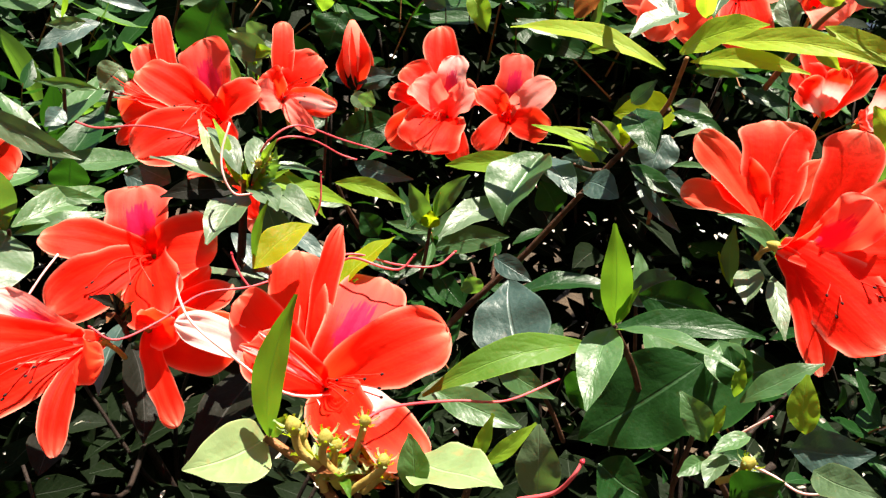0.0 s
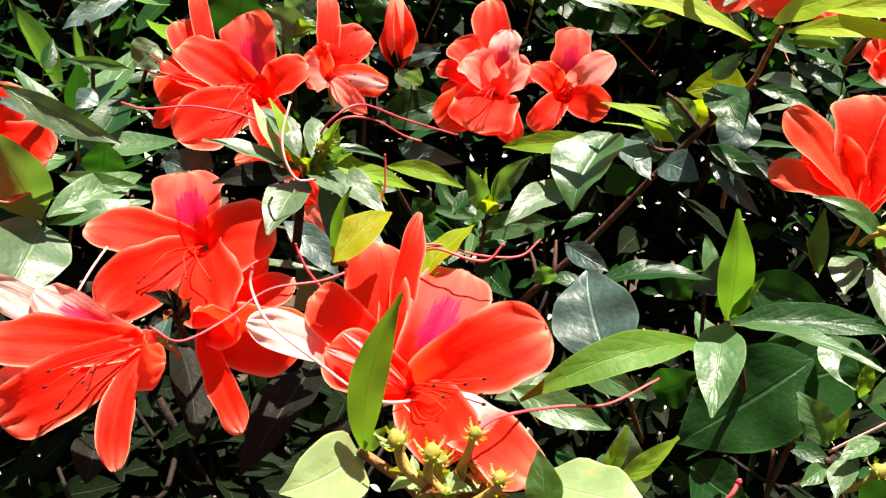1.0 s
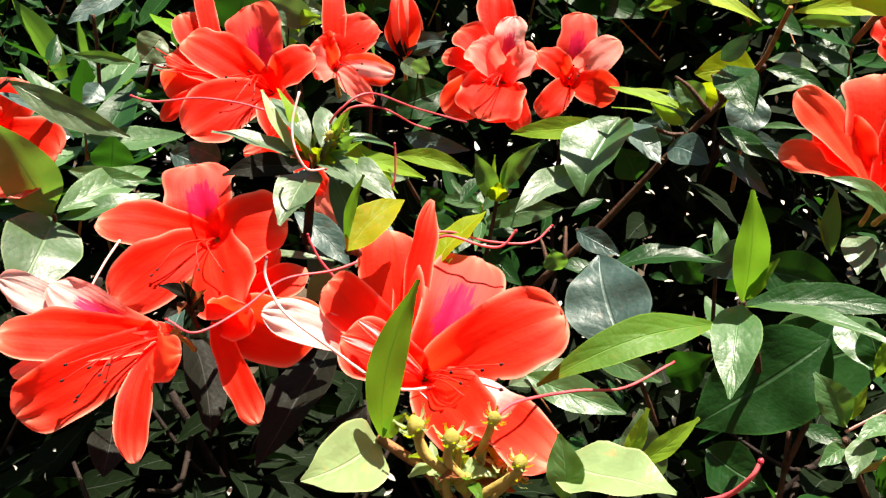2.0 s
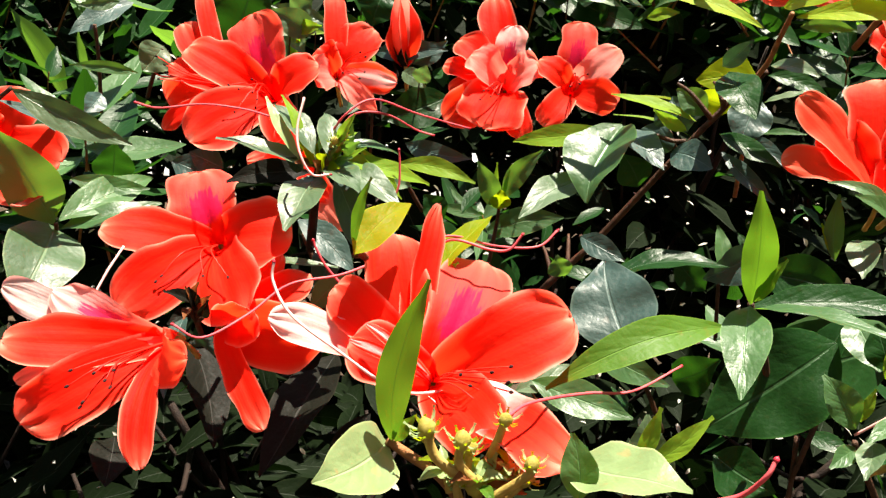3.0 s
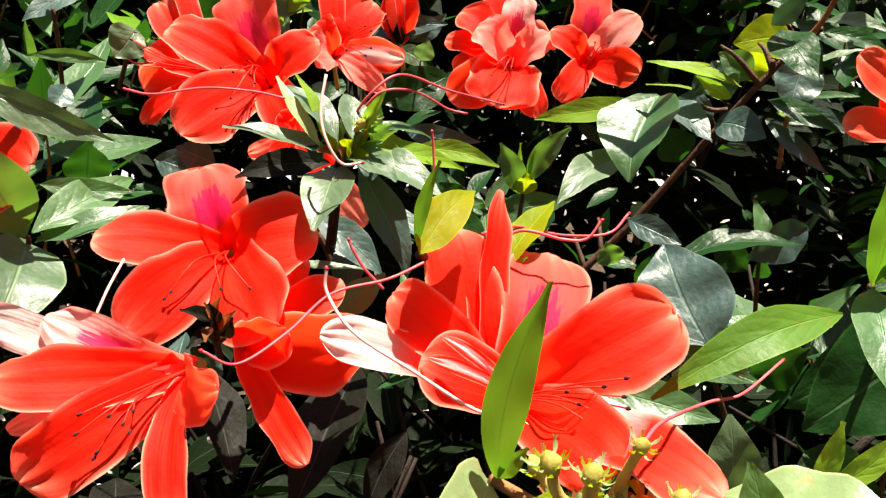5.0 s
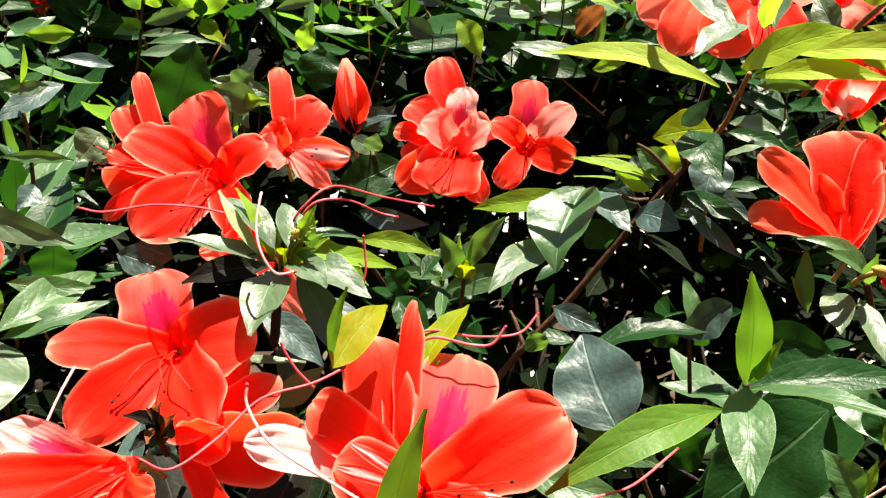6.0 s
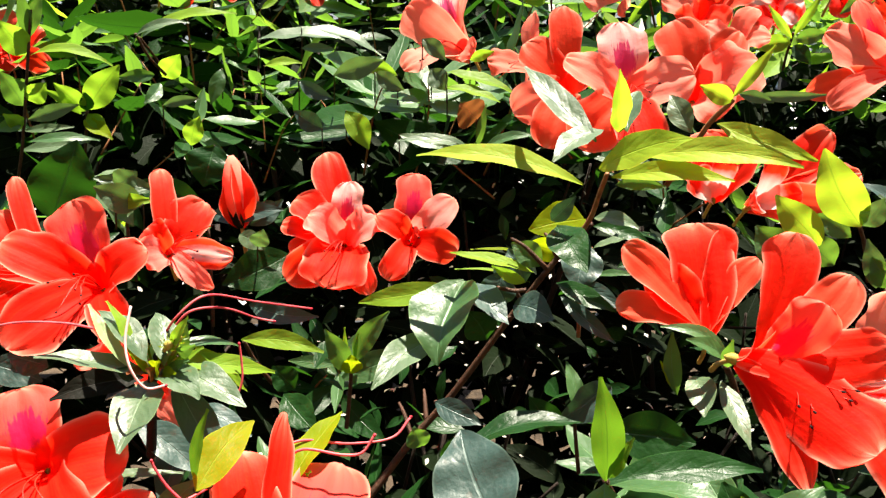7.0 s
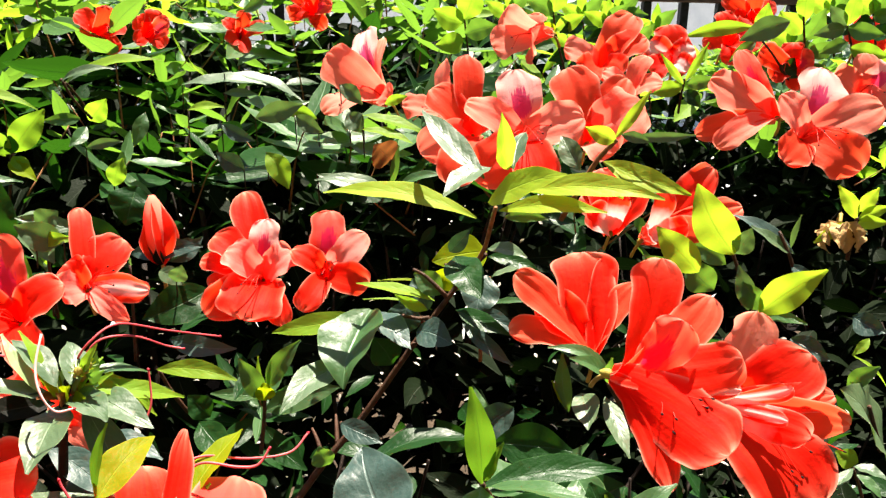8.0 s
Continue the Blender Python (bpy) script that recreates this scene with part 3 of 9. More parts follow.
leaf_mass("near_crown", 500, 17, 0.0, 0.08, (-1.1, -0.66, 0.18, 0.9), (0.032, 0.055), "mid", "green leaves over the near edge of the hedge")
leaf_mass("near_crown", 600, 18, 0.0, 0.08, (0.72, 1.25, 0.18, 0.9), (0.032, 0.055), "mid", "green leaves over the near edge of the hedge")


def branch(label, points):
    """A woody branch with knots and small side stubs."""
    ob = stand("woody_branch", points[0], label, "branch")
    o = Vector(points[0])
    tube("limb", points, 0.0023, 0.0013, BRANCH, ob, o, "", 9, 8)
    rnd = random.Random(9)
    line = smooth_line(points, 6)
    for k in range(6):
        p = rnd.choice(line[4:-2])
        e = p + Vector((rnd.uniform(-0.02, 0.02), rnd.uniform(-0.01, 0.02), rnd.uniform(0.004, 0.018)))
        tube("spur", [p, p.lerp(e, 0.6) + Vector((0, 0, 0.002)), e], 0.0016, 0.0008, BRANCH, ob, o, "", 6, 3)
    return ob


def withered_blossom(label, base, tip, width):
    """A dry flower, its petals shrunk and folded together."""
    ob = stand("withered_blossom", base, label, "flower")
    b, t = Vector(base), Vector(tip)
    for k in range(6):
        off = Vector((math.cos(k * 1.05), math.sin(k * 1.05) * 0.6, 0.15)) * width * 0.55
        v, f, uv = leaf_sheet((t - b).length * (0.8 + 0.08 * (k % 3)), width * 0.6, 0.2, 0.5, 0.16, 60 + k, 10, 3, 0.8)
        w = link_mesh("petal", v, f, STRAW, ob, "", uv)
        w.matrix_basis = Matrix.Translation(-b) @ turned(b + off * 0.15, t + off, off)
    tube("flower_stalk", [b, b + Vector((0.004, 0.006, 0.004)), b + Vector((0.006, 0.012, -0.008))], 0.0012, 0.0012, GREEN_STEM, ob, b)
    return ob


# ---- blossoms, shoots and styles, from the front to the back ----
blossom("vermilion azalea blossom with a magenta-freckled upper petal", (-0.0860, 0.5580, 1.0097), (-0.0882, 0.5425, 1.0221),
        [((-0.0993, 0.5662, 1.0591), 0.0306, "blotch", (0.98, 0.08, 0.20), 0.05),
         ((-0.1318, 0.5467, 1.0445), 0.0266, "plain", (0.42, 0.72, 0.56), 0.14),
         ((-0.0599, 0.5470, 1.0377), 0.0268, "plain", (0.45, -0.72, -0.53), 0.14),
         ((-0.1172, 0.5020, 1.0049), 0.0302, "plain", (0.61, -0.17, -0.77), 0.10),
         ((-0.0660, 0.5107, 1.0015), 0.0227, "plain", (0.83, -0.04, 0.56), 0.10)], 4, 0.10, stalk=(-0.0851, 0.5748, 0.9894), ends=((-0.1018, 0.5235, 1.0283), (-0.0862, 0.5206, 1.0224), (-0.0898, 0.5249, 1.0317), (-0.0939, 0.5199, 1.0208)))
blossom("vermilion azalea blossom seen half from the side, petals curled", (-0.1125, 0.5826, 1.0113), (-0.1234, 0.5690, 1.0156),
        [((-0.1397, 0.6022, 1.0636), 0.0126, "plain", (0.80, 0.59, -0.06), 0.05),
         ((-0.1490, 0.5904, 1.0471), 0.0194, "plain", (0.73, 0.64, 0.22), 0.10),
         ((-0.1505, 0.5751, 1.0281), 0.0205, "plain", (0.40, 0.77, 0.49), 0.12),
         ((-0.1522, 0.5587, 1.0068), 0.0234, "plain", (0.33, -0.06, -0.94), 0.10),
         ((-0.1535, 0.5505, 0.9935), 0.0104, "plain", (0.63, -0.33, -0.70), 0.10)], 0, 0.12, stalk=(-0.1086, 0.5994, 0.9933), ends=((-0.1530, 0.5555, 1.0332), (-0.1479, 0.5536, 1.0292), (-0.1461, 0.5514, 1.0247), (-0.1508, 0.5502, 1.0219)))
blossom("vermilion azalea blossom with one pale petal, opening sideways", (-0.0588, 0.5905, 1.0172), (-0.0556, 0.5762, 1.0276),
        [((-0.0630, 0.6076, 1.0670), 0.0146, "plain", (0.94, 0.35, -0.04), 0.05),
         ((-0.0373, 0.5993, 1.0497), 0.0266, "plain", (0.78, -0.48, -0.40), 0.12),
         ((-0.0664, 0.5778, 1.0404), 0.0161, "plain", (0.71, 0.56, 0.43), 0.25),
         ((-0.0648, 0.5591, 1.0284), 0.0202, "blush", (0.29, -0.15, -0.94), 0.20),
         ((-0.0208, 0.5674, 1.0239), 0.0180, "white", (0.15, -0.01, 0.99), 0.06),
         ((-0.0318, 0.5493, 1.0129), 0.0128, "blush", (0.61, -0.21, 0.76), 0.06)], 0, 0.10, stalk=(-0.0596, 0.6075, 0.9972), ends=((-0.0391, 0.5604, 1.0416), (-0.0361, 0.5594, 1.0395), (-0.0361, 0.5559, 1.0319), (-0.0385, 0.5544, 1.0286), (-0.0284, 0.5615, 1.0444), (-0.0480, 0.5555, 1.0307)))
flower_bud("closed pointed scarlet azalea bud", (-0.0263, 0.6630, 1.0116), (-0.0319, 0.6721, 1.0604), 0.0199)
blossom("vermilion azalea blossom, crowded and double-looking, petals crumpled", (0.0419, 0.6523, 1.0005), (0.0416, 0.6345, 1.0134),
        [((0.0299, 0.6749, 1.0629), 0.0238, "plain", (0.98, 0.08, 0.19), 0.05),
         ((0.0083, 0.6503, 1.0374), 0.0220, "plain", (0.60, 0.61, 0.52), 0.20),
         ((0.0188, 0.6301, 1.0320), 0.0230, "blush", (0.56, 0.68, 0.48), 0.25),
         ((0.0439, 0.6532, 1.0448), 0.0206, "coral_blotch", (0.99, -0.11, -0.01), 0.12),
         ((0.0631, 0.6362, 1.0274), 0.0232, "blush", (0.49, -0.71, -0.51), 0.18),
         ((-0.0003, 0.6455, 1.0219), 0.0192, "plain", (0.25, 0.69, 0.68), 0.10),
         ((0.0049, 0.6247, 0.9861), 0.0269, "plain", (0.60, -0.09, -0.79), 0.10),
         ((0.0048, 0.6350, 1.0040), 0.0156, "plain", (0.24, -0.41, -0.88), 0.10),
         ((0.0310, 0.6014, 0.9938), 0.0420, "plain", (0.95, -0.14, -0.29), 0.10),
         ((0.0558, 0.6095, 0.9833), 0.0168, "plain", (0.91, -0.01, 0.41), 0.08)], 0, 0.14, stalk=(0.0423, 0.6693, 0.9804), ends=((0.0290, 0.6118, 1.0117), (0.0334, 0.6104, 1.0086), (0.0270, 0.6096, 1.0067), (0.0379, 0.6109, 1.0099)))
blossom("small five-petalled vermilion azalea blossom", (0.0848, 0.6481, 1.0024), (0.0844, 0.6222, 1.0176),
        [((0.0870, 0.6528, 1.0508), 0.0253, "blotch", (1.00, -0.02, -0.01), 0.00),
         ((0.1117, 0.6334, 1.0381), 0.0221, "blush", (0.60, -0.62, -0.50), 0.00),
         ((0.1092, 0.6093, 1.0093), 0.0226, "plain", (0.39, 0.13, 0.91), 0.00),
         ((0.0664, 0.6041, 0.9967), 0.0185, "plain", (0.82, -0.08, -0.57), 0.00),
         ((0.0632, 0.6313, 1.0320), 0.0187, "plain", (0.58, 0.61, 0.54), 0.00)], 0, 0.12, stalk=(0.0852, 0.6655, 0.9828), ends=((0.0826, 0.6048, 1.0275), (0.0859, 0.6023, 1.0221), (0.0803, 0.6015, 1.0203), (0.0902, 0.6047, 1.0276)))
blossom("vermilion azalea blossom with freckled upper petal, facing the light", (-0.0831, 0.4461, 0.9724), (-0.0841, 0.4301, 0.9843),
        [((-0.0977, 0.4611, 1.0042), 0.0328, "blotch", (0.98, 0.15, 0.16), 0.08),
         ((-0.1255, 0.4182, 0.9934), 0.0227, "plain", (0.01, 0.88, 0.48), 0.10),
         ((-0.0459, 0.4315, 0.9907), 0.0350, "plain", (0.18, -0.81, -0.55), 0.16),
         ((-0.1065, 0.3882, 0.9703), 0.0268, "plain", (0.65, -0.04, -0.76), 0.10),
         ((-0.0590, 0.3967, 0.9672), 0.0319, "plain", (0.86, 0.02, 0.52), 0.12)], 0, 0.10, stalk=(-0.0832, 0.4627, 0.9519), ends=((-0.0945, 0.4040, 0.9781), (-0.0967, 0.4028, 0.9759), (-0.0774, 0.4056, 0.9788), (-0.0672, 0.4063, 0.9788)))
blossom("large vermilion azalea blossom with dark-tipped stamens", (-0.0815, 0.3825, 0.9617), (-0.0868, 0.3646, 0.9689),
        [((-0.1281, 0.3794, 0.9823), 0.0172, "coral_blotch", (0.44, 0.63, 0.64), 0.02),
         ((-0.1542, 0.3851, 0.9795), 0.0147, "white_tip", (0.31, 0.58, 0.75), 0.04),
         ((-0.1321, 0.3501, 0.9777), 0.0210, "plain", (-0.04, 0.83, 0.56), 0.12),
         ((-0.1277, 0.3463, 0.9601), 0.0123, "blush", (0.31, -0.06, -0.95), 0.05),
         ((-0.1164, 0.3292, 0.9554), 0.0243, "plain", (0.56, 0.02, -0.83), 0.10),
         ((-0.0757, 0.3267, 0.9445), 0.0132, "plain", (0.99, -0.09, 0.07), 0.08),
         ((-0.0668, 0.3527, 0.9690), 0.0228, "salmon", (0.37, -0.17, 0.91), 0.30)], 0, 0.10, stalk=(-0.0803, 0.3997, 0.9427), ends=((-0.1030, 0.3425, 0.9716), (-0.1038, 0.3400, 0.9665), (-0.0978, 0.3381, 0.9618), (-0.0947, 0.3428, 0.9711), (-0.0907, 0.3420, 0.9689), (-0.0887, 0.3412, 0.9668), (-0.0986, 0.3372, 0.9602), (-0.0880, 0.3439, 0.9723)))
blossom("vermilion azalea blossom drooping, its petals folded", (-0.0750, 0.4161, 0.9489), (-0.0724, 0.4020, 0.9560),
        [((-0.0440, 0.3697, 0.9314), 0.0136, "plain", (0.86, 0.11, 0.49), 0.06),
         ((-0.0235, 0.3992, 0.9568), 0.0336, "plain", (0.05, 0.02, 1.00), 0.10),
         ((-0.0482, 0.4309, 0.9797), 0.0139, "plain", (0.71, 0.09, -0.70), 0.05),
         ((-0.0528, 0.3942, 0.9692), 0.0208, "plain", (0.33, 0.12, -0.94), 0.25),
         ((-0.0371, 0.4266, 0.9738), 0.0173, "plain", (0.57, -0.61, -0.55), 0.10)], 0, 0.18, stalk=(-0.0764, 0.4332, 0.9294))
blossom("vermilion azalea blossom with one white-backed petal, seen from behind", (0.0194, 0.3648, 0.9629), (0.0125, 0.3602, 0.9789),
        [((0.0199, 0.4016, 1.0206), 0.0110, "plain", (0.80, 0.48, -0.36), 0.04),
         ((0.0029, 0.3928, 1.0119), 0.0240, "plain", (0.96, 0.25, 0.08), 0.10),
         ((-0.0340, 0.3532, 0.9947), 0.0144, "white_tip", (0.18, 0.76, 0.63), 0.04),
         ((-0.0148, 0.3671, 1.0001), 0.0198, "plain", (0.58, 0.63, 0.52), 0.16),
         ((0.0140, 0.3902, 1.0010), 0.0113, "plain", (0.96, 0.22, -0.18), 0.10)], 0, 0.16, stalk=(0.0218, 0.3785, 0.9410))
blossom("large open vermilion azalea blossom, freckled upper petal", (0.0226, 0.3642, 0.9639), (0.0250, 0.3463, 0.9798),
        [((0.0398, 0.4031, 1.0019), 0.0288, "blotch", (0.96, -0.11, -0.28), 0.04),
         ((0.0711, 0.3560, 1.0035), 0.0287, "plain", (0.46, -0.65, -0.61), 0.10),
         ((0.0664, 0.3007, 0.9887), 0.0229, "white_base", (0.74, 0.67, 0.02), 0.02),
         ((0.0415, 0.3112, 0.9841), 0.0252, "plain", (0.71, 0.31, 0.64), 0.14),
         ((-0.0059, 0.3461, 0.9903), 0.0218, "plain", (0.24, 0.75, 0.61), 0.16),
         ((-0.0015, 0.3330, 0.9999), 0.0043, "white", (0.32, 0.62, 0.71), 0.12),
         ((0.0033, 0.3404, 1.0015), 0.0040, "white", (0.54, 0.58, 0.61), 0.12)], 0, 0.10, stalk=(0.0222, 0.3808, 0.9433), ends=((0.0338, 0.3302, 0.9921), (0.0371, 0.3289, 0.9891), (0.0405, 0.3267, 0.9843), (0.0436, 0.3310, 0.9934), (0.0495, 0.3321, 0.9955), (0.0490, 0.3300, 0.9910), (0.0501, 0.3287, 0.9882), (0.0456, 0.3277, 0.9863)))
blossom("large vermilion azalea blossom opening sideways", (0.2099, 0.4368, 1.0165), (0.2213, 0.4309, 1.0146),
        [((0.2399, 0.4551, 1.0677), 0.0283, "plain", (0.97, -0.06, -0.21), 0.05, 0.84),
         ((0.2622, 0.4443, 1.0518), 0.0217, "salmon", (0.69, -0.47, -0.56), 0.10),
         ((0.2401, 0.4258, 1.0463), 0.0232, "salmon_blotch", (0.68, -0.54, -0.50), 0.12),
         ((0.2630, 0.4110, 1.0317), 0.0250, "plain", (0.07, -0.67, -0.74), 0.10),
         ((0.2254, 0.3944, 0.9776), 0.0170, "plain", (0.93, -0.17, 0.33), 0.05, 0.50),
         ((0.2449, 0.3862, 0.9991), 0.0354, "plain", (0.67, 0.34, 0.67), 0.10),
         ((0.2632, 0.4109, 1.0166), 0.0105, "white", (0.11, 0.25, 0.96), 0.06)], 0, 0.10, stalk=(0.2075, 0.4539, 1.0029), ends=((0.2237, 0.4078, 1.0093), (0.2299, 0.4061, 1.0072), (0.2287, 0.4047, 1.0013), (0.2369, 0.4027, 0.9998), (0.2408, 0.4064, 1.0157), (0.2437, 0.4050, 1.0124), (0.2463, 0.4056, 1.0163)))
blossom("vermilion azalea blossom seen from behind against the light", (0.2214, 0.4897, 1.0023), (0.2209, 0.4934, 1.0115),
        [((0.1775, 0.4992, 1.0180), 0.0172, "salmon", (0.22, 0.55, 0.81), 0.10),
         ((0.1830, 0.5122, 1.0452), 0.0204, "salmon", (0.71, 0.32, 0.63), 0.05),
         ((0.1973, 0.5083, 1.0335), 0.0248, "plain", (0.72, 0.23, 0.65), 0.05),
         ((0.2220, 0.5122, 1.0563), 0.0349, "plain", (0.98, -0.17, 0.07), 0.00, 0.85),
         ((0.2356, 0.5110, 1.0536), 0.0156, "plain", (0.91, -0.40, -0.15), 0.00),
         ((0.2459, 0.4952, 1.0418), 0.0154, "salmon", (0.59, -0.68, -0.43), 0.05)], 0, 0.14, stalk=(0.2247, 0.5018, 0.9823))
blossom("vermilion azalea blossom with white streaked throat beside a larger one", (0.2784, 0.4786, 0.9794), (0.2932, 0.4624, 0.9812),
        [((0.3087, 0.4792, 1.0284), 0.0306, "coral", (0.97, -0.15, -0.20), 0.10),
         ((0.3339, 0.4610, 1.0108), 0.0357, "plain", (0.47, -0.56, -0.68), 0.10),
         ((0.3413, 0.4481, 0.9927), 0.0174, "salmon", (0.00, -0.72, -0.69), 0.10),
         ((0.3469, 0.4387, 0.9778), 0.0238, "salmon", (0.12, -0.10, 0.99), 0.06),
         ((0.3174, 0.4199, 0.9442), 0.0462, "plain", (0.79, 0.02, 0.61), 0.10),
         ((0.3166, 0.4279, 0.9792), 0.0192, "white_base", (0.42, 0.34, 0.84), 0.06),
         ((0.3132, 0.4444, 0.9982), 0.0106, "white", (0.25, -0.31, -0.92), 0.10),
         ((0.3092, 0.4369, 0.9838), 0.0088, "white", (0.30, 0.21, 0.93), 0.10)], 0, 0.08, stalk=(0.2773, 0.4973, 0.9645), ends=((0.3108, 0.4316, 0.9587), (0.3158, 0.4299, 0.9560), (0.3129, 0.4293, 0.9517), (0.3205, 0.4326, 0.9686), (0.3375, 0.4295, 0.9690)))
blossom("white-striped red azalea blossom", (0.2962, 0.6581, 1.0270), (0.2934, 0.6440, 1.0379),
        [((0.2904, 0.6622, 1.0780), 0.0348, "plain", (0.99, -0.05, 0.14), 0.06),
         ((0.3169, 0.6491, 1.0642), 0.0198, "plain", (0.70, -0.47, -0.54), 0.06),
         ((0.2728, 0.6465, 1.0479), 0.0230, "white_base", (0.50, 0.40, 0.77), 0.06),
         ((0.2958, 0.6439, 1.0614), 0.0164, "white_base", (0.96, -0.22, -0.15), 0.06),
         ((0.2729, 0.6560, 1.0593), 0.0247, "plain", (0.75, 0.22, 0.63), 0.08)], 0, 0.14, stalk=(0.3001, 0.6771, 1.0089))
blossom("white-striped red azalea blossom opening to the light", (0.3156, 0.6439, 1.0247), (0.3219, 0.6309, 1.0354),
        [((0.3661, 0.6392, 1.0795), 0.0270, "plain", (0.67, -0.47, -0.58), 0.06),
         ((0.3842, 0.6251, 1.0563), 0.0212, "salmon", (0.22, -0.54, -0.81), 0.05),
         ((0.3606, 0.6122, 1.0325), 0.0298, "salmon", (0.14, 0.07, 0.99), 0.08),
         ((0.3273, 0.6336, 1.0638), 0.0162, "white_base", (0.95, -0.23, -0.19), 0.06),
         ((0.3354, 0.6155, 1.0422), 0.0177, "white_base", (0.09, -0.45, -0.89), 0.06),
         ((0.3080, 0.6242, 1.0325), 0.0161, "white_base", (0.39, -0.32, -0.87), 0.06)], 0, 0.12, stalk=(0.3164, 0.6626, 1.0067))
blossom("pale coral azalea blossom, magenta freckles on its upper petal", (0.2184, 0.6355, 1.0992), (0.2146, 0.6162, 1.1091),
        [((0.2133, 0.6402, 1.1483), 0.0300, "coral_blotch", (0.98, -0.14, 0.16), 0.02),
         ((0.2514, 0.6082, 1.1203), 0.0295, "coral", (0.15, -0.61, -0.78), 0.08),
         ((0.1761, 0.6264, 1.1270), 0.0237, "coral", (0.49, 0.47, 0.73), 0.08),
         ((0.1804, 0.6013, 1.0786), 0.0336, "salmon", (0.72, -0.14, -0.68), 0.10),
         ((0.2183, 0.5895, 1.0767), 0.0313, "plain", (0.91, -0.27, 0.30), 0.10)], 3, 0.10, stalk=(0.2223, 0.6551, 1.0820), ends=((0.2001, 0.5977, 1.1087), (0.2195, 0.5945, 1.1105), (0.2249, 0.5949, 1.1154)))
blossom("coral azalea blossom, petals swept sideways", (0.1910, 0.6669, 1.0991), (0.1852, 0.6481, 1.1089),
        [((0.1853, 0.6701, 1.1572), 0.0211, "salmon", (0.98, -0.16, 0.08), 0.05),
         ((0.1600, 0.6644, 1.1350), 0.0257, "salmon", (0.74, 0.38, 0.55), 0.08),
         ((0.1486, 0.6438, 1.0919), 0.0277, "coral", (0.45, -0.06, -0.89), 0.08),
         ((0.1695, 0.6278, 1.0714), 0.0299, "salmon", (0.93, -0.25, -0.26), 0.08),
         ((0.2041, 0.6521, 1.1209), 0.0195, "salmon", (0.44, -0.63, -0.64), 0.05)], 0, 0.12, stalk=(0.1955, 0.6864, 1.0820))
blossom("coral azalea blossom, wide pale petals", (0.2703, 0.6504, 1.0952), (0.2667, 0.6322, 1.1069),
        [((0.2537, 0.6569, 1.1486), 0.0345, "salmon", (0.93, 0.02, 0.35), 0.06),
         ((0.3030, 0.6288, 1.1265), 0.0402, "coral", (0.37, -0.55, -0.75), 0.08),
         ((0.2784, 0.6161, 1.0952), 0.0292, "coral", (0.62, -0.08, 0.78), 0.08),
         ((0.2963, 0.6477, 1.1442), 0.0235, "salmon", (0.77, -0.45, -0.45), 0.05)], 0, 0.12, stalk=(0.2742, 0.6698, 1.0775))
blossom("coral azalea blossom, half open", (0.3312, 0.7989, 1.1396), (0.3276, 0.7806, 1.1513),
        [((0.3580, 0.7925, 1.1912), 0.0302, "salmon", (0.76, -0.46, -0.46), 0.08),
         ((0.3654, 0.7766, 1.1699), 0.0281, "salmon", (0.31, -0.62, -0.72), 0.06),
         ((0.2955, 0.7886, 1.1581), 0.0242, "coral", (0.29, 0.46, 0.84), 0.08),
         ((0.3092, 0.7720, 1.1384), 0.0269, "salmon", (0.64, -0.23, -0.73), 0.08),
         ((0.3392, 0.7657, 1.1363), 0.0289, "salmon", (0.69, -0.11, 0.71), 0.08)], 0, 0.14, stalk=(0.3351, 0.8183, 1.1220))
blossom("pale coral azalea blossom behind wide petals", (0.3466, 0.7520, 1.1157), (0.3385, 0.7476, 1.1300),
        [((0.3557, 0.7524, 1.1550), 0.0198, "coral", (-0.56, 0.82, 0.12)),
         ((0.3611, 0.7309, 1.1358), 0.0223, "coral", (0.15, 0.74, 0.66)),
         ((0.3174, 0.7520, 1.1386), 0.0223, "coral", (-0.50, -0.59, -0.63)),
         ((0.3313, 0.7228, 1.1206), 0.0188, "coral", (0.80, -0.34, 0.49))], 2, 0.10)
blossom("coral azalea blossom, half in shade", (0.3007, 0.8424, 1.1685), (0.2740, 0.8332, 1.1681),
        [((0.2533, 0.8473, 1.1864), 0.0294, "coral", (-0.26, 0.50, -0.83)),
         ((0.2429, 0.8328, 1.1578), 0.0314, "coral", (0.24, -0.52, -0.82)),
         ((0.2750, 0.8153, 1.1491), 0.0362, "coral", (-0.07, -0.53, 0.84)),
         ((0.2874, 0.8375, 1.1880), 0.0294, "coral", (-0.53, 0.83, -0.16))], 2, 0.10)
blossom("coral azalea blossom, blotched upper petal, in side view", (0.1516, 0.8337, 1.1074), (0.1331, 0.8241, 1.1180),
        [((0.1305, 0.8890, 1.1739), 0.0307, "coral_blotch", (-0.73, 0.39, -0.56)),
         ((0.0941, 0.8497, 1.1492), 0.0374, "coral", (-0.56, 0.11, -0.82)),
         ((0.0896, 0.8052, 1.1070), 0.0246, "coral", (0.38, -0.81, -0.44)),
         ((0.1492, 0.8137, 1.1141), 0.0225, "coral", (0.66, 0.17, 0.73)),
         ((0.1483, 0.8683, 1.1644), 0.0139, "coral", (-0.76, 0.53, -0.37))], 5, 0.10)
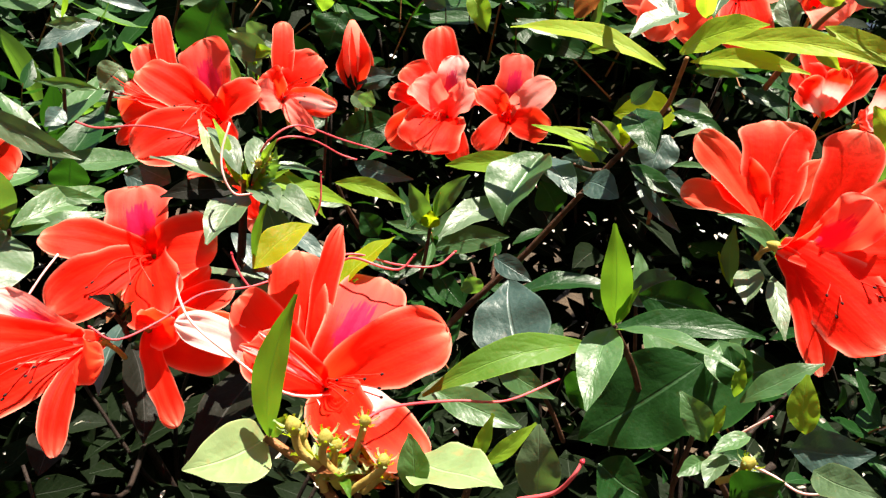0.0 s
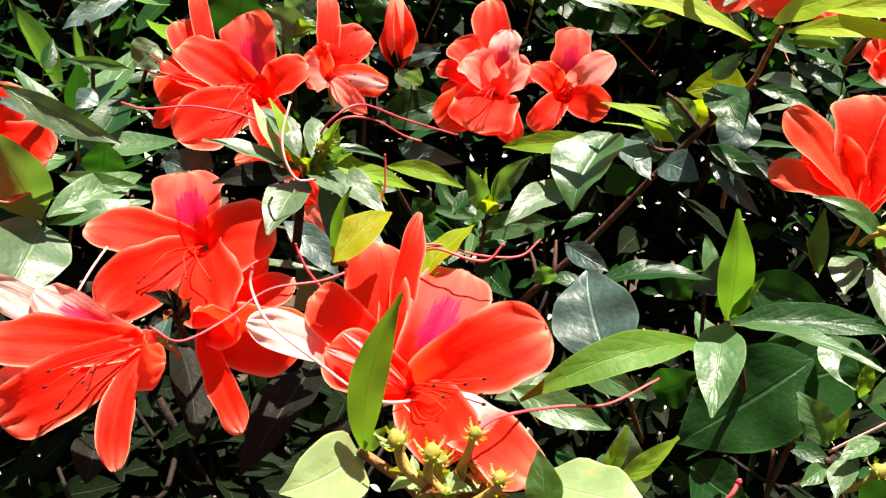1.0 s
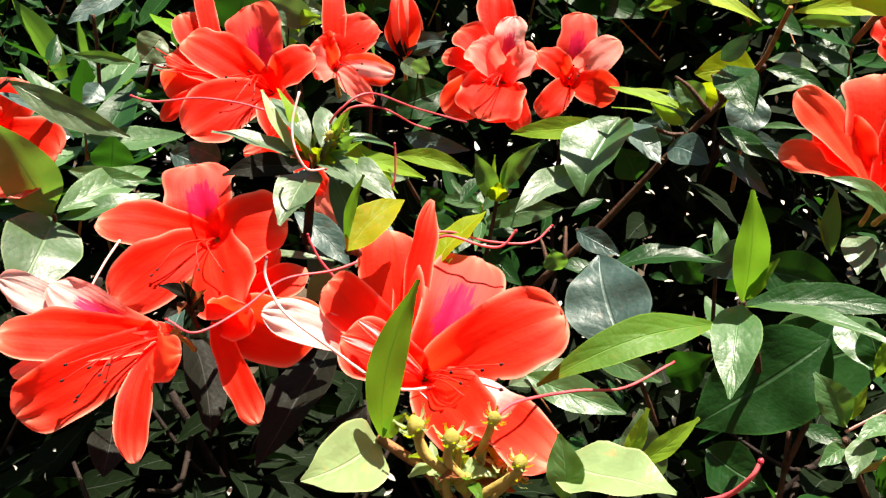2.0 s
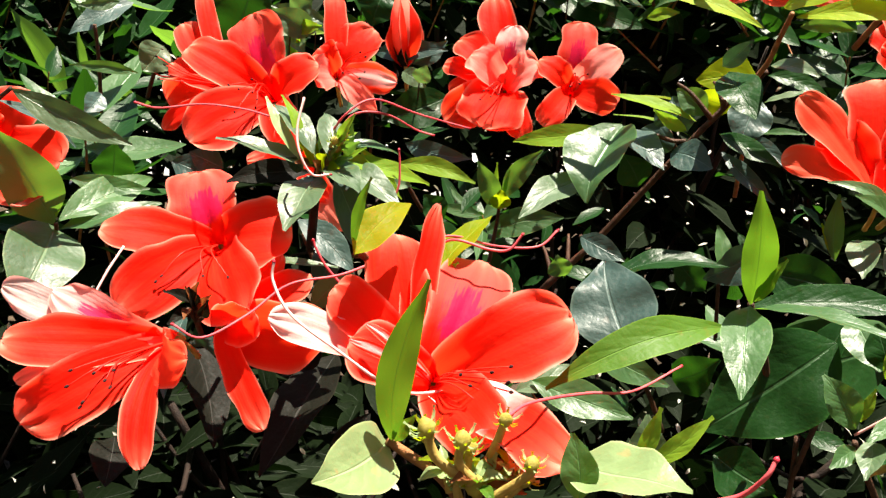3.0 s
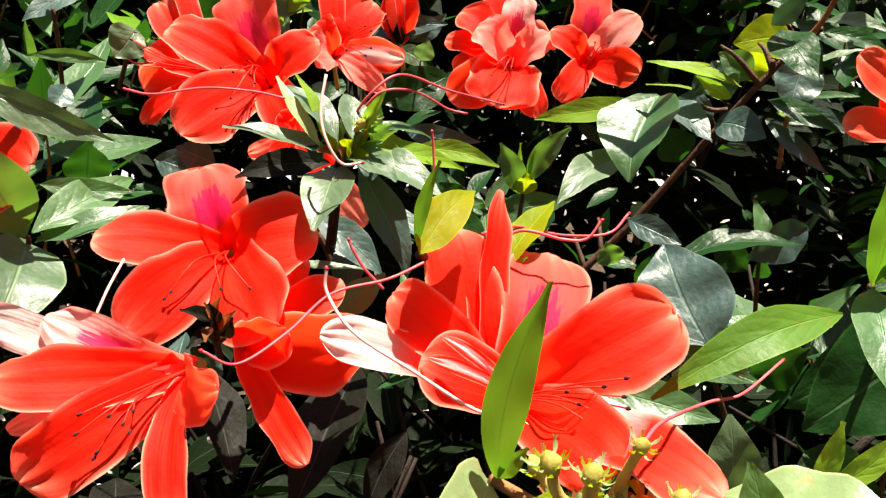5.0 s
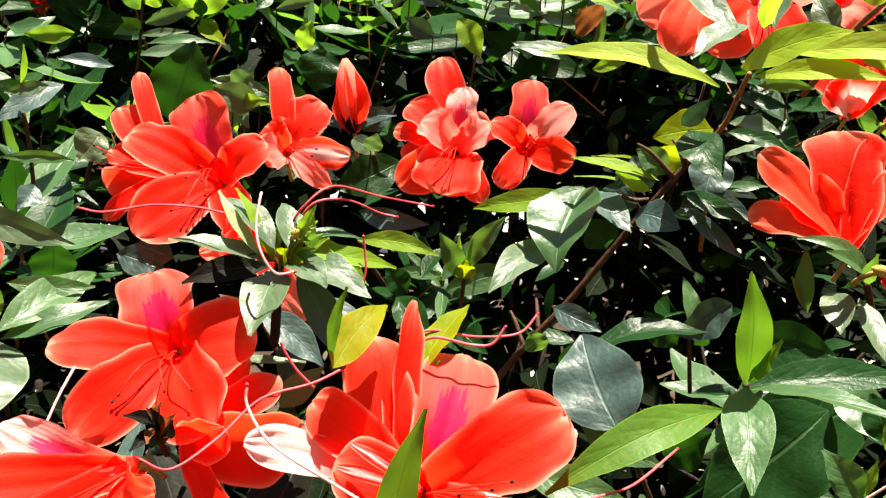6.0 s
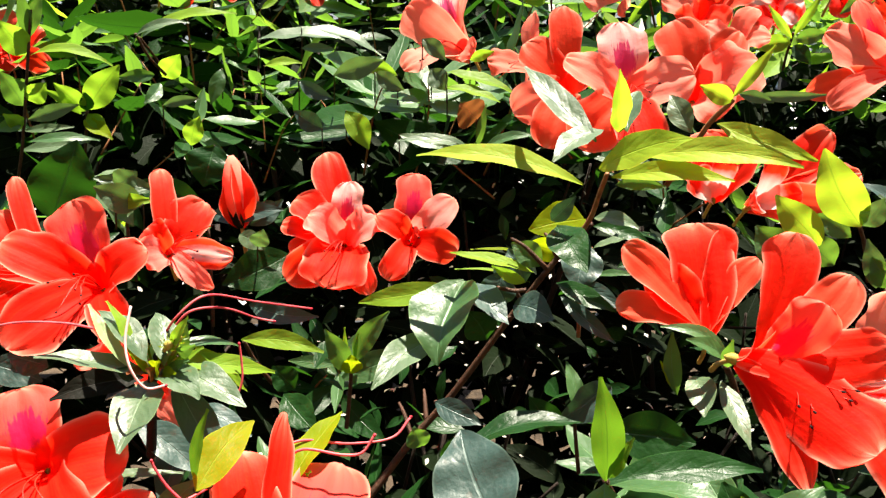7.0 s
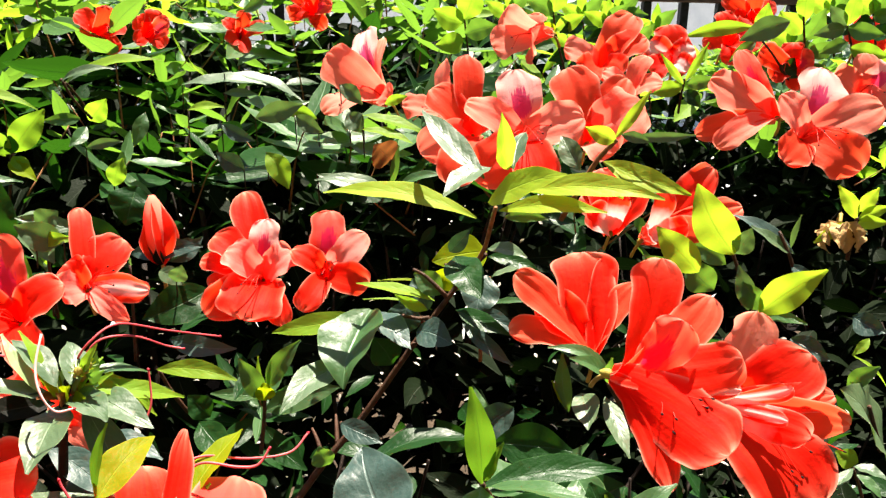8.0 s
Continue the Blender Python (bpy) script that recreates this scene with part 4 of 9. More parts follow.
blossom("coral azalea blossom, partly hidden by leaves", (0.2071, 0.7776, 1.1011), (0.1869, 0.7739, 1.1085),
        [((0.1922, 0.7938, 1.1466), 0.0205, "coral", (-0.55, 0.72, -0.43)),
         ((0.1546, 0.7725, 1.1122), 0.0236, "coral", (-0.08, -0.70, -0.71)),
         ((0.1799, 0.7587, 1.0894), 0.0224, "coral", (0.11, -0.63, 0.77)),
         ((0.2114, 0.7785, 1.1268), 0.0241, "coral", (-0.48, 0.87, 0.05))], 2, 0.10)
blossom("coral azalea blossom facing outward, freckled", (0.4517, 0.6725, 1.0937), (0.4480, 0.6533, 1.1036),
        [((0.4723, 0.6749, 1.1517), 0.0352, "coral_blotch", (0.93, -0.25, -0.26), 0.02),
         ((0.4262, 0.6646, 1.1294), 0.0263, "coral", (0.78, 0.36, 0.51), 0.08),
         ((0.4218, 0.6395, 1.0822), 0.0294, "salmon", (0.78, -0.14, -0.62), 0.08),
         ((0.4751, 0.6262, 1.0781), 0.0369, "salmon", (0.59, -0.07, 0.81), 0.10),
         ((0.4998, 0.6473, 1.1245), 0.0339, "coral", (0.24, -0.62, -0.75), 0.06)], 3, 0.10, stalk=(0.4556, 0.6922, 1.0766), ends=((0.4565, 0.6318, 1.1080), (0.4613, 0.6300, 1.1050), (0.4531, 0.6311, 1.1032)))
blossom("coral azalea blossom in side view", (0.4547, 0.7085, 1.1071), (0.4378, 0.7065, 1.1132),
        [((0.4262, 0.7267, 1.1620), 0.0220, "salmon_blotch", (0.97, 0.07, 0.25), 0.02),
         ((0.3980, 0.7189, 1.1380), 0.0365, "coral", (0.59, 0.36, 0.72), 0.08),
         ((0.3831, 0.7032, 1.0947), 0.0218, "salmon", (0.34, -0.14, -0.93), 0.06),
         ((0.3967, 0.6942, 1.0869), 0.0208, "coral", (0.60, -0.32, -0.73), 0.06),
         ((0.4363, 0.7267, 1.1460), 0.0184, "salmon", (0.92, -0.28, 0.28), 0.04)], 0, 0.14, stalk=(0.4632, 0.7235, 1.0907))
blossom("red azalea blossom with a white heart", (0.4125, 0.8237, 1.1429), (0.4040, 0.8099, 1.1510),
        [((0.4079, 0.8241, 1.1796), 0.0305, "plain", (-0.88, 0.46, -0.12)),
         ((0.4252, 0.8033, 1.1590), 0.0285, "white", (-0.26, 0.49, 0.83)),
         ((0.4153, 0.7946, 1.1394), 0.0243, "white", (0.59, -0.04, 0.81)),
         ((0.3851, 0.8090, 1.1383), 0.0243, "plain", (0.40, -0.52, -0.75)),
         ((0.3867, 0.8235, 1.1613), 0.0274, "white", (-0.58, -0.01, -0.81))], 2, 0.10)
blossom("red azalea blossom at the top of the hedge", (0.0961, 1.0994, 1.1805), (0.0870, 1.0751, 1.1926),
        [((0.1100, 1.0571, 1.1930), 0.0212, "blotch", (-0.01, 0.28, 0.96)),
         ((0.0972, 1.0736, 1.2166), 0.0229, "plain", (-0.89, 0.36, 0.29)),
         ((0.0658, 1.0738, 1.2104), 0.0188, "plain", (-0.66, -0.09, -0.75)),
         ((0.0632, 1.0824, 1.1787), 0.0225, "plain", (0.24, -0.37, -0.90)),
         ((0.1036, 1.0745, 1.1650), 0.0194, "plain", (0.86, -0.05, 0.51))], 3, 0.10)
blossom("pink-red azalea blossom among leaves", (-0.0851, 1.0061, 1.1512), (-0.0720, 0.9836, 1.1629),
        [((-0.0522, 0.9731, 1.1702), 0.0204, "blotch", (-0.26, 0.27, 0.93)),
         ((-0.0682, 0.9907, 1.1852), 0.0167, "plain", (-0.90, -0.31, 0.31)),
         ((-0.0865, 0.9815, 1.1753), 0.0208, "plain", (-0.66, -0.51, -0.56)),
         ((-0.0864, 0.9705, 1.1518), 0.0156, "plain", (0.48, -0.03, -0.88)),
         ((-0.0589, 0.9835, 1.1478), 0.0182, "plain", (0.51, 0.49, 0.71))], 3, 0.10)
blossom("red azalea blossom among leaves", (-0.1380, 1.0209, 1.1528), (-0.1206, 0.9998, 1.1646),
        [((-0.0990, 1.0107, 1.1713), 0.0228, "blotch", (-0.40, 0.11, 0.91)),
         ((-0.1145, 0.9946, 1.1854), 0.0182, "plain", (-0.84, -0.50, 0.21)),
         ((-0.1473, 1.0031, 1.1784), 0.0215, "plain", (-0.57, -0.56, -0.60)),
         ((-0.1418, 1.0023, 1.1511), 0.0221, "plain", (0.46, -0.01, -0.89)),
         ((-0.1110, 0.9950, 1.1389), 0.0226, "plain", (0.74, 0.56, 0.37))], 3, 0.10)
blossom("red azalea blossom half hidden by leaves", (0.0079, 1.0736, 1.1510), (0.0124, 1.0497, 1.1637),
        [((0.0389, 1.0523, 1.1696), 0.0160, "blotch", (-0.33, 0.30, 0.90)),
         ((0.0173, 1.0544, 1.1846), 0.0166, "plain", (-0.97, -0.05, 0.24)),
         ((-0.0061, 1.0632, 1.1770), 0.0171, "plain", (-0.77, -0.32, -0.55)),
         ((-0.0001, 1.0343, 1.1523), 0.0185, "plain", (0.59, -0.14, -0.80)),
         ((0.0187, 1.0305, 1.1410), 0.0149, "plain", (0.95, 0.18, 0.24))], 3, 0.10)
blossom("shaded red azalea blossom", (0.5458, 0.8325, 1.1337), (0.5268, 0.8161, 1.1450),
        [((0.5487, 0.8078, 1.1505), 0.0234, "blotch", (-0.17, 0.54, 0.82)),
         ((0.5343, 0.8241, 1.1676), 0.0215, "plain", (-0.72, 0.69, -0.08)),
         ((0.4991, 0.8194, 1.1579), 0.0226, "plain", (-0.46, 0.00, -0.89)),
         ((0.5128, 0.8220, 1.1319), 0.0194, "plain", (0.23, -0.59, -0.78)),
         ((0.5418, 0.8136, 1.1211), 0.0191, "plain", (0.73, -0.48, 0.49))], 3, 0.10)
blossom("red azalea blossom in half shade", (0.4879, 0.8684, 1.1584), (0.4837, 0.8428, 1.1696),
        [((0.5080, 0.8517, 1.1845), 0.0250, "blotch", (-0.59, 0.39, 0.70)),
         ((0.4762, 0.8587, 1.1938), 0.0209, "plain", (-0.95, 0.16, -0.27)),
         ((0.4592, 0.8616, 1.1647), 0.0196, "plain", (-0.15, -0.24, -0.96)),
         ((0.4783, 0.8357, 1.1428), 0.0218, "plain", (0.96, -0.29, 0.03)),
         ((0.4946, 0.8155, 1.1605), 0.0196, "plain", (0.61, 0.11, 0.78))], 3, 0.10)
blossom("coral azalea blossom at the edge", (0.5500, 0.7482, 1.1197), (0.5430, 0.7234, 1.1313),
        [((0.5676, 0.7209, 1.1483), 0.0265, "coral_blotch", (-0.48, 0.47, 0.74)),
         ((0.5482, 0.7382, 1.1592), 0.0204, "coral", (-0.92, 0.39, 0.06)),
         ((0.5182, 0.7351, 1.1404), 0.0251, "coral", (-0.52, -0.08, -0.85)),
         ((0.5288, 0.7203, 1.1086), 0.0258, "coral", (0.81, -0.49, -0.32)),
         ((0.5667, 0.7138, 1.1129), 0.0253, "coral", (0.54, 0.09, 0.84))], 3, 0.10)
blossom("red azalea blossom beside a shoot", (-0.2686, 0.9931, 1.0871), (-0.2705, 0.9728, 1.0998),
        [((-0.2951, 0.9536, 1.0714), 0.0265, "plain", (0.73, -0.13, -0.67), 0.10),
         ((-0.3045, 0.9759, 1.1000), 0.0192, "plain", (0.06, 0.65, 0.76), 0.10),
         ((-0.2861, 0.9974, 1.1330), 0.0301, "blotch", (0.95, 0.03, 0.31), 0.05),
         ((-0.2463, 0.9832, 1.1221), 0.0278, "plain", (0.62, -0.54, -0.56), 0.10),
         ((-0.2359, 0.9556, 1.0854), 0.0244, "plain", (0.44, 0.02, 0.90), 0.10)], 0, 0.10, stalk=(-0.2666, 1.0114, 1.0683))
blossom("red azalea blossom near the top", (0.5287, 0.8924, 1.1834), (0.5152, 0.8717, 1.1939),
        [((0.5407, 0.8675, 1.1973), 0.0189, "blotch", (-0.17, 0.42, 0.89)),
         ((0.5198, 0.8681, 1.2230), 0.0190, "plain", (-0.80, 0.57, 0.17)),
         ((0.4844, 0.8752, 1.2055), 0.0202, "plain", (-0.43, -0.07, -0.90)),
         ((0.4970, 0.8685, 1.1846), 0.0177, "plain", (0.31, -0.46, -0.83)),
         ((0.5309, 0.8769, 1.1680), 0.0212, "plain", (0.81, -0.35, 0.47))], 3, 0.10)
blossom("small red azalea blossom", (-0.3770, 0.9978, 1.0473), (-0.3629, 0.9769, 1.0587),
        [((-0.3574, 1.0020, 1.0738), 0.0125, "blotch", (-0.77, -0.19, 0.60)),
         ((-0.3732, 0.9822, 1.0681), 0.0137, "plain", (-0.78, -0.56, -0.28)),
         ((-0.3719, 0.9639, 1.0545), 0.0130, "plain", (0.20, -0.17, -0.96)),
         ((-0.3542, 0.9591, 1.0516), 0.0106, "plain", (0.77, 0.40, -0.50)),
         ((-0.3528, 0.9914, 1.0566), 0.0132, "plain", (-0.30, 0.21, 0.93))], 3, 0.10)
blossom("red azalea blossom behind leaves", (0.6120, 0.8371, 1.1612), (0.6053, 0.8116, 1.1723),
        [((0.6177, 0.8133, 1.1864), 0.0199, "blotch", (-0.69, 0.45, 0.58)),
         ((0.6112, 0.8391, 1.1960), 0.0203, "plain", (-0.94, 0.35, -0.04)),
         ((0.5860, 0.8235, 1.1711), 0.0153, "plain", (-0.28, -0.16, -0.95)),
         ((0.6117, 0.8243, 1.1563), 0.0167, "plain", (0.86, -0.20, 0.47)),
         ((0.6236, 0.8057, 1.1624), 0.0150, "plain", (0.37, 0.17, 0.91))], 3, 0.10)
blossom("red azalea blossom at the edge of the shrub", (-0.2272, 0.5060, 0.9915), (-0.2094, 0.4902, 1.0013),
        [((-0.2051, 0.5103, 1.0242), 0.0229, "plain", (-0.73, -0.42, 0.55)),
         ((-0.1770, 0.4836, 0.9951), 0.0316, "plain", (0.23, 0.64, 0.74)),
         ((-0.1883, 0.4623, 0.9776), 0.0249, "plain", (0.74, 0.67, -0.06)),
         ((-0.2214, 0.4842, 1.0109), 0.0262, "plain", (-0.34, -0.67, -0.66)),
         ((-0.2106, 0.4650, 0.9892), 0.0254, "plain", (0.69, 0.32, -0.65))], 2, 0.10)
pistil("long pale pink style arching over the petals", [(0.0289, 0.3516, 0.9702), (0.0131, 0.3367, 0.9794), (-0.0077, 0.3371, 0.9933), (-0.0238, 0.3439, 1.0007), (-0.0317, 0.3518, 1.0083), (-0.0320, 0.3547, 1.0144)], True)
pistil("crimson style curving from a spent flower", [(0.0486, 0.3067, 0.9949), (0.0560, 0.3170, 0.9933), (0.0756, 0.3401, 0.9824), (0.0954, 0.3631, 0.9692), (0.1169, 0.3856, 0.9673)])
pistil("crimson style with a dark tip", [(0.0136, 0.4019, 1.0042), (0.0255, 0.4079, 1.0046), (0.0422, 0.4111, 1.0002), (0.0591, 0.4150, 0.9995), (0.0671, 0.4216, 1.0045)])
pistil("short crimson style with a dark tip", [(0.0161, 0.3955, 1.0018), (0.0257, 0.3937, 1.0095), (0.0394, 0.3925, 1.0073), (0.0471, 0.3923, 1.0078), (0.0518, 0.3944, 1.0135)])
pistil("long red style reaching out of the bud cluster", [(-0.0589, 0.4482, 1.0361), (-0.0709, 0.4501, 1.0379), (-0.0885, 0.4494, 1.0390), (-0.1067, 0.4466, 1.0369), (-0.1173, 0.4474, 1.0384)])
pistil("red style hanging over the leaves", [(-0.0341, 0.4668, 1.0238), (-0.0244, 0.4662, 1.0345), (-0.0112, 0.4729, 1.0331), (0.0013, 0.4821, 1.0240), (0.0095, 0.4821, 1.0219)])
pistil("red style hanging over the leaves", [(-0.0375, 0.4655, 1.0216), (-0.0281, 0.4606, 1.0353), (-0.0166, 0.4689, 1.0409), (0.0022, 0.4841, 1.0310), (0.0257, 0.4933, 1.0230)])
pistil("pink style drooping from the bud cluster", [(-0.0431, 0.4472, 1.0456), (-0.0444, 0.4389, 1.0343), (-0.0416, 0.4319, 1.0254), (-0.0363, 0.4305, 1.0176), (-0.0290, 0.4320, 1.0176)], True)
pistil("upright red style above grey leaves", [(-0.0062, 0.4566, 0.9965), (-0.0035, 0.4597, 1.0043), (-0.0037, 0.4628, 1.0132), (-0.0044, 0.4646, 1.0195)])
pistil("red style lying across the petals", [(-0.0034, 0.4015, 0.9945), (-0.0172, 0.3923, 0.9914), (-0.0349, 0.3824, 0.9908), (-0.0472, 0.3692, 0.9841), (-0.0601, 0.3564, 0.9807), (-0.0700, 0.3553, 0.9859)])
pistil("pink style hanging below the petals", [(-0.1100, 0.4059, 0.9895), (-0.1124, 0.3956, 0.9839), (-0.1141, 0.3850, 0.9778)], True)
pistil("crimson style beside the yellow leaf", [(-0.0201, 0.4081, 0.9788), (-0.0268, 0.4102, 0.9856), (-0.0313, 0.4125, 0.9924), (-0.0326, 0.4135, 0.9954)])
pistil("thick crimson style rising from below", [(0.0988, 0.2835, 0.9896), (0.1089, 0.2826, 0.9945), (0.1133, 0.2809, 1.0027), (0.1155, 0.2828, 1.0068)], radius=0.00062)
spent_stalk("spent flower stalk with hairy calyx in the sun", [(0.0419, 0.3103, 0.9605), (0.0432, 0.3100, 0.9708), (0.0463, 0.3093, 0.9829), (0.0483, 0.3066, 0.9937)], 0.0027, 0.0015)
spent_stalk("spent flower stalk, calyx yellow-green", [(0.0336, 0.3072, 0.9646), (0.0318, 0.3097, 0.9701), (0.0284, 0.3115, 0.9750), (0.0251, 0.3137, 0.9806)], 0.0034, 0.0013)
spent_stalk("spent flower stalk, short", [(0.0403, 0.3047, 0.9674), (0.0384, 0.3065, 0.9734), (0.0386, 0.3077, 0.9818)], 0.0030, 0.0013)
spent_stalk("spent flower stalk, leaning over", [(0.0495, 0.2997, 0.9708), (0.0528, 0.3001, 0.9744), (0.0554, 0.3007, 0.9782)], 0.0032, 0.0013)
spent_stalk("spent flower stalk with a small calyx", [(0.0366, 0.3013, 0.9674), (0.0356, 0.3023, 0.9711), (0.0364, 0.3020, 0.9748)], 0.0026, 0.0013)
spent_stalk("spent flower stalk lying sideways", [(0.0451, 0.2980, 0.9710), (0.0559, 0.2960, 0.9838), (0.0563, 0.2963, 0.9870)], 0.0028, 0.0013)
spent_stalk("spent flower stalk with a hairy yellow calyx", [(0.0398, 0.3014, 0.9743), (0.0289, 0.3005, 0.9832), (0.0260, 0.3007, 0.9930)], 0.0036, 0.0015)
spent_stalk("spent flower stalk with a ragged yellow calyx", [(0.0405, 0.3009, 0.9753), (0.0358, 0.3012, 0.9813), (0.0363, 0.3017, 0.9889)], 0.0034, 0.0014)
def bract_rosette(label, at, count, seed, size):
    """Dry bud scales and curled bracts round the foot of spent flowers."""
    rnd = random.Random(seed)
    o = Vector(at)
    ob = stand("bract_rosette", at, label, "bud scales")
    lump("core", o, size * 0.30, 1.2, (0, -0.2, 1), CALYX, ob, o, "", 0.12)
    for k in range(count):
        a = 2.4 * k + rnd.uniform(-0.4, 0.4)
        rise = rnd.uniform(-0.25, 0.95)
        way = Vector((math.cos(a), math.sin(a) * 0.8, rise)).normalized()
        long = size * rnd.uniform(0.55, 1.15)
        leaf(ob, o + way * size * 0.15, o + way * long, Vector((-way.x * rise, -way.y * rise - 0.3, 1.0)), long * rnd.uniform(0.28, 0.5), rnd.choice(("brown", "cream", "yellow", "cream", "brown", "fresh")), rnd.uniform(-0.22, 0.25), 0.3, 0.5)
    return ob


bract_rosette("dry russet and straw bud scales round spent flower stalks", (0.0411, 0.3027, 0.9720), 18, 21, 0.0115)
bract_rosette("curled straw bud scales on the russet twig", (0.0510, 0.3072, 0.9753), 12, 22, 0.0085)
bract_rosette("straw bud scales below the spent calyxes", (0.0329, 0.3087, 0.9719), 14, 23, 0.0095)
shoot("russet twig with a leaf coloured sun-bright and an upright green leaf",
      [(0.0400, 0.3046, 0.9597), (0.0303, 0.3100, 0.9678), (0.0209, 0.3113, 0.9737), (0.0134, 0.3116, 0.9786)],
      [((0.0132, 0.3142, 0.9765), (-0.0023, 0.2788, 0.9883), (0.7160, -0.0821, 0.6933), 0.0220, "cream", 0.05, 0.14, 0.80),
       ((0.0147, 0.3112, 0.9780), (0.0241, 0.3128, 1.0344), (-0.0449, -0.9983, 0.0363), 0.0116, "fresh", 0.04, 0.16, 0.50),
       ((0.0158, 0.3116, 0.9784), (0.0220, 0.3100, 0.9900), (-0.3379, -0.9399, 0.0497), 0.0052, "fresh", 0.05, 0.16, 0.50)], 0.0022, bark=TWIG)
shoot("shoot with two upright young leaves over a broad glossy leaf",
      [(0.0816, 0.2961, 0.9654), (0.0837, 0.2945, 0.9819), (0.0850, 0.2952, 0.9919)],
      [((0.0843, 0.2951, 0.9915), (0.0891, 0.2983, 1.0087), (-0.3888, -0.8813, 0.2685), 0.0052, "young", 0.04, 0.16, 0.50),
       ((0.0878, 0.2943, 0.9920), (0.1021, 0.2952, 1.0093), (-0.5675, -0.6511, 0.5040), 0.0060, "young", 0.04, 0.16, 0.50),
       ((0.0656, 0.2955, 0.9891), (0.0933, 0.2720, 1.0030), (-0.3546, 0.1310, 0.9258), 0.0233, "cream", 0.05, 0.14, 0.60),
       ((0.0680, 0.2804, 0.9899), (0.0649, 0.2868, 1.0065), (-0.1430, -0.9329, 0.3306), 0.0105, "mid", 0.05, 0.16, 0.50)])
shoot("shoot with upright, hanging and spreading leaves",
      [(0.1579, 0.3980, 0.9448), (0.1475, 0.3894, 0.9741), (0.1336, 0.3760, 1.0015)],
      [((0.1336, 0.3760, 1.0015), (0.1265, 0.3703, 1.0463), (-0.0310, -0.9909, -0.1309), 0.0128, "fresh", 0.05, 0.16, 0.50),
       ((0.1351, 0.3759, 1.0026), (0.1399, 0.3687, 1.0231), (-0.8971, -0.4386, 0.0531), 0.0067, "fresh", 0.06, 0.16, 0.50),
       ((0.1326, 0.3742, 1.0017), (0.1221, 0.3327, 0.9897), (-0.1944, -0.4018, 0.9025), 0.0175, "mid", 0.08, 0.16, 0.50),
       ((0.1267, 0.3751, 0.9917), (0.0628, 0.3502, 0.9758), (-0.0523, -0.5332, 0.8400), 0.0155, "fresh", 0.15, 0.16, 0.50),
       ((0.1338, 0.3771, 0.9995), (0.1899, 0.3706, 1.0056), (-0.1164, -0.4709, 0.8700), 0.0142, "dark", 0.06, 0.16, 0.50),
       ((0.1342, 0.3750, 1.0002), (0.1715, 0.3378, 1.0102), (-0.0888, 0.1742, 0.9807), 0.0118, "mid", 0.08, 0.16, 0.50)], 0.0018)
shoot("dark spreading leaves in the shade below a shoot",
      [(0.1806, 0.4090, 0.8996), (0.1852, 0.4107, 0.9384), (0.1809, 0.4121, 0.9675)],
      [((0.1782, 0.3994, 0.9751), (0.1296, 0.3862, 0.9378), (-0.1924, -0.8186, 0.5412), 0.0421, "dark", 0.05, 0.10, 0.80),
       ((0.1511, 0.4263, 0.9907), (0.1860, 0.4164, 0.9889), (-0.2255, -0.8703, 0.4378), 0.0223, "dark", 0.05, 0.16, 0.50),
       ((0.1830, 0.4033, 0.9847), (0.1866, 0.3788, 0.9758), (-0.4354, -0.3628, 0.8239), 0.0176, "mid", 0.05, 0.16, 0.50)])
sprig = shoot("slate-green leaves crossing in half shade",
      [(0.1314, 0.4472, 0.8896), (0.1227, 0.4450, 0.9093), (0.1135, 0.4362, 0.9294)],
      [((0.1037, 0.4192, 0.9506), (0.0931, 0.4593, 0.9746), (-0.2684, -0.6843, 0.6780), 0.0405, "slate", 0.06, 0.10, 0.85),
       ((0.0909, 0.4330, 0.9445), (0.1183, 0.4025, 0.9461), (-0.6283, -0.5351, 0.5647), 0.0146, "mid", 0.05, 0.16, 0.50),
       ((0.1264, 0.4283, 0.9327), (0.1395, 0.4125, 0.9550), (-0.7799, -0.6256, 0.0175), 0.0194, "dark", 0.05, 0.16, 0.50),
       ((0.0941, 0.4559, 0.9673), (0.1492, 0.4560, 0.9774), (-0.1787, -0.1040, 0.9784), 0.0168, "dark", 0.08, 0.16, 0.50),
       ((0.0627, 0.4142, 0.9354), (0.1049, 0.3973, 0.9323), (-0.1777, -0.5900, 0.7876), 0.0173, "mid", 0.05, 0.16, 0.50),
       ((0.0557, 0.4117, 0.9306), (0.0859, 0.4242, 0.9381), (-0.0608, -0.4006, 0.9142), 0.0134, "pale", 0.05, 0.16, 0.50)])
add_leaves(sprig, [((0.1166, 0.3992, 0.8896), (0.1135, 0.4093, 0.9261), (-0.23, -0.68, 0.70), 0.0232, "pale", 0.05, 0.12, 0.70),
       ((0.0776, 0.4760, 0.9565), (0.0727, 0.4762, 0.9675), (0.0520, -0.9977, 0.0437), 0.0131, "mid", 0.05, 0.16, 0.50),
       ((0.0870, 0.4705, 0.9482), (0.0944, 0.4677, 0.9686), (-0.3595, -0.9332, 0.0015), 0.0117, "dark", 0.05, 0.16, 0.50)])
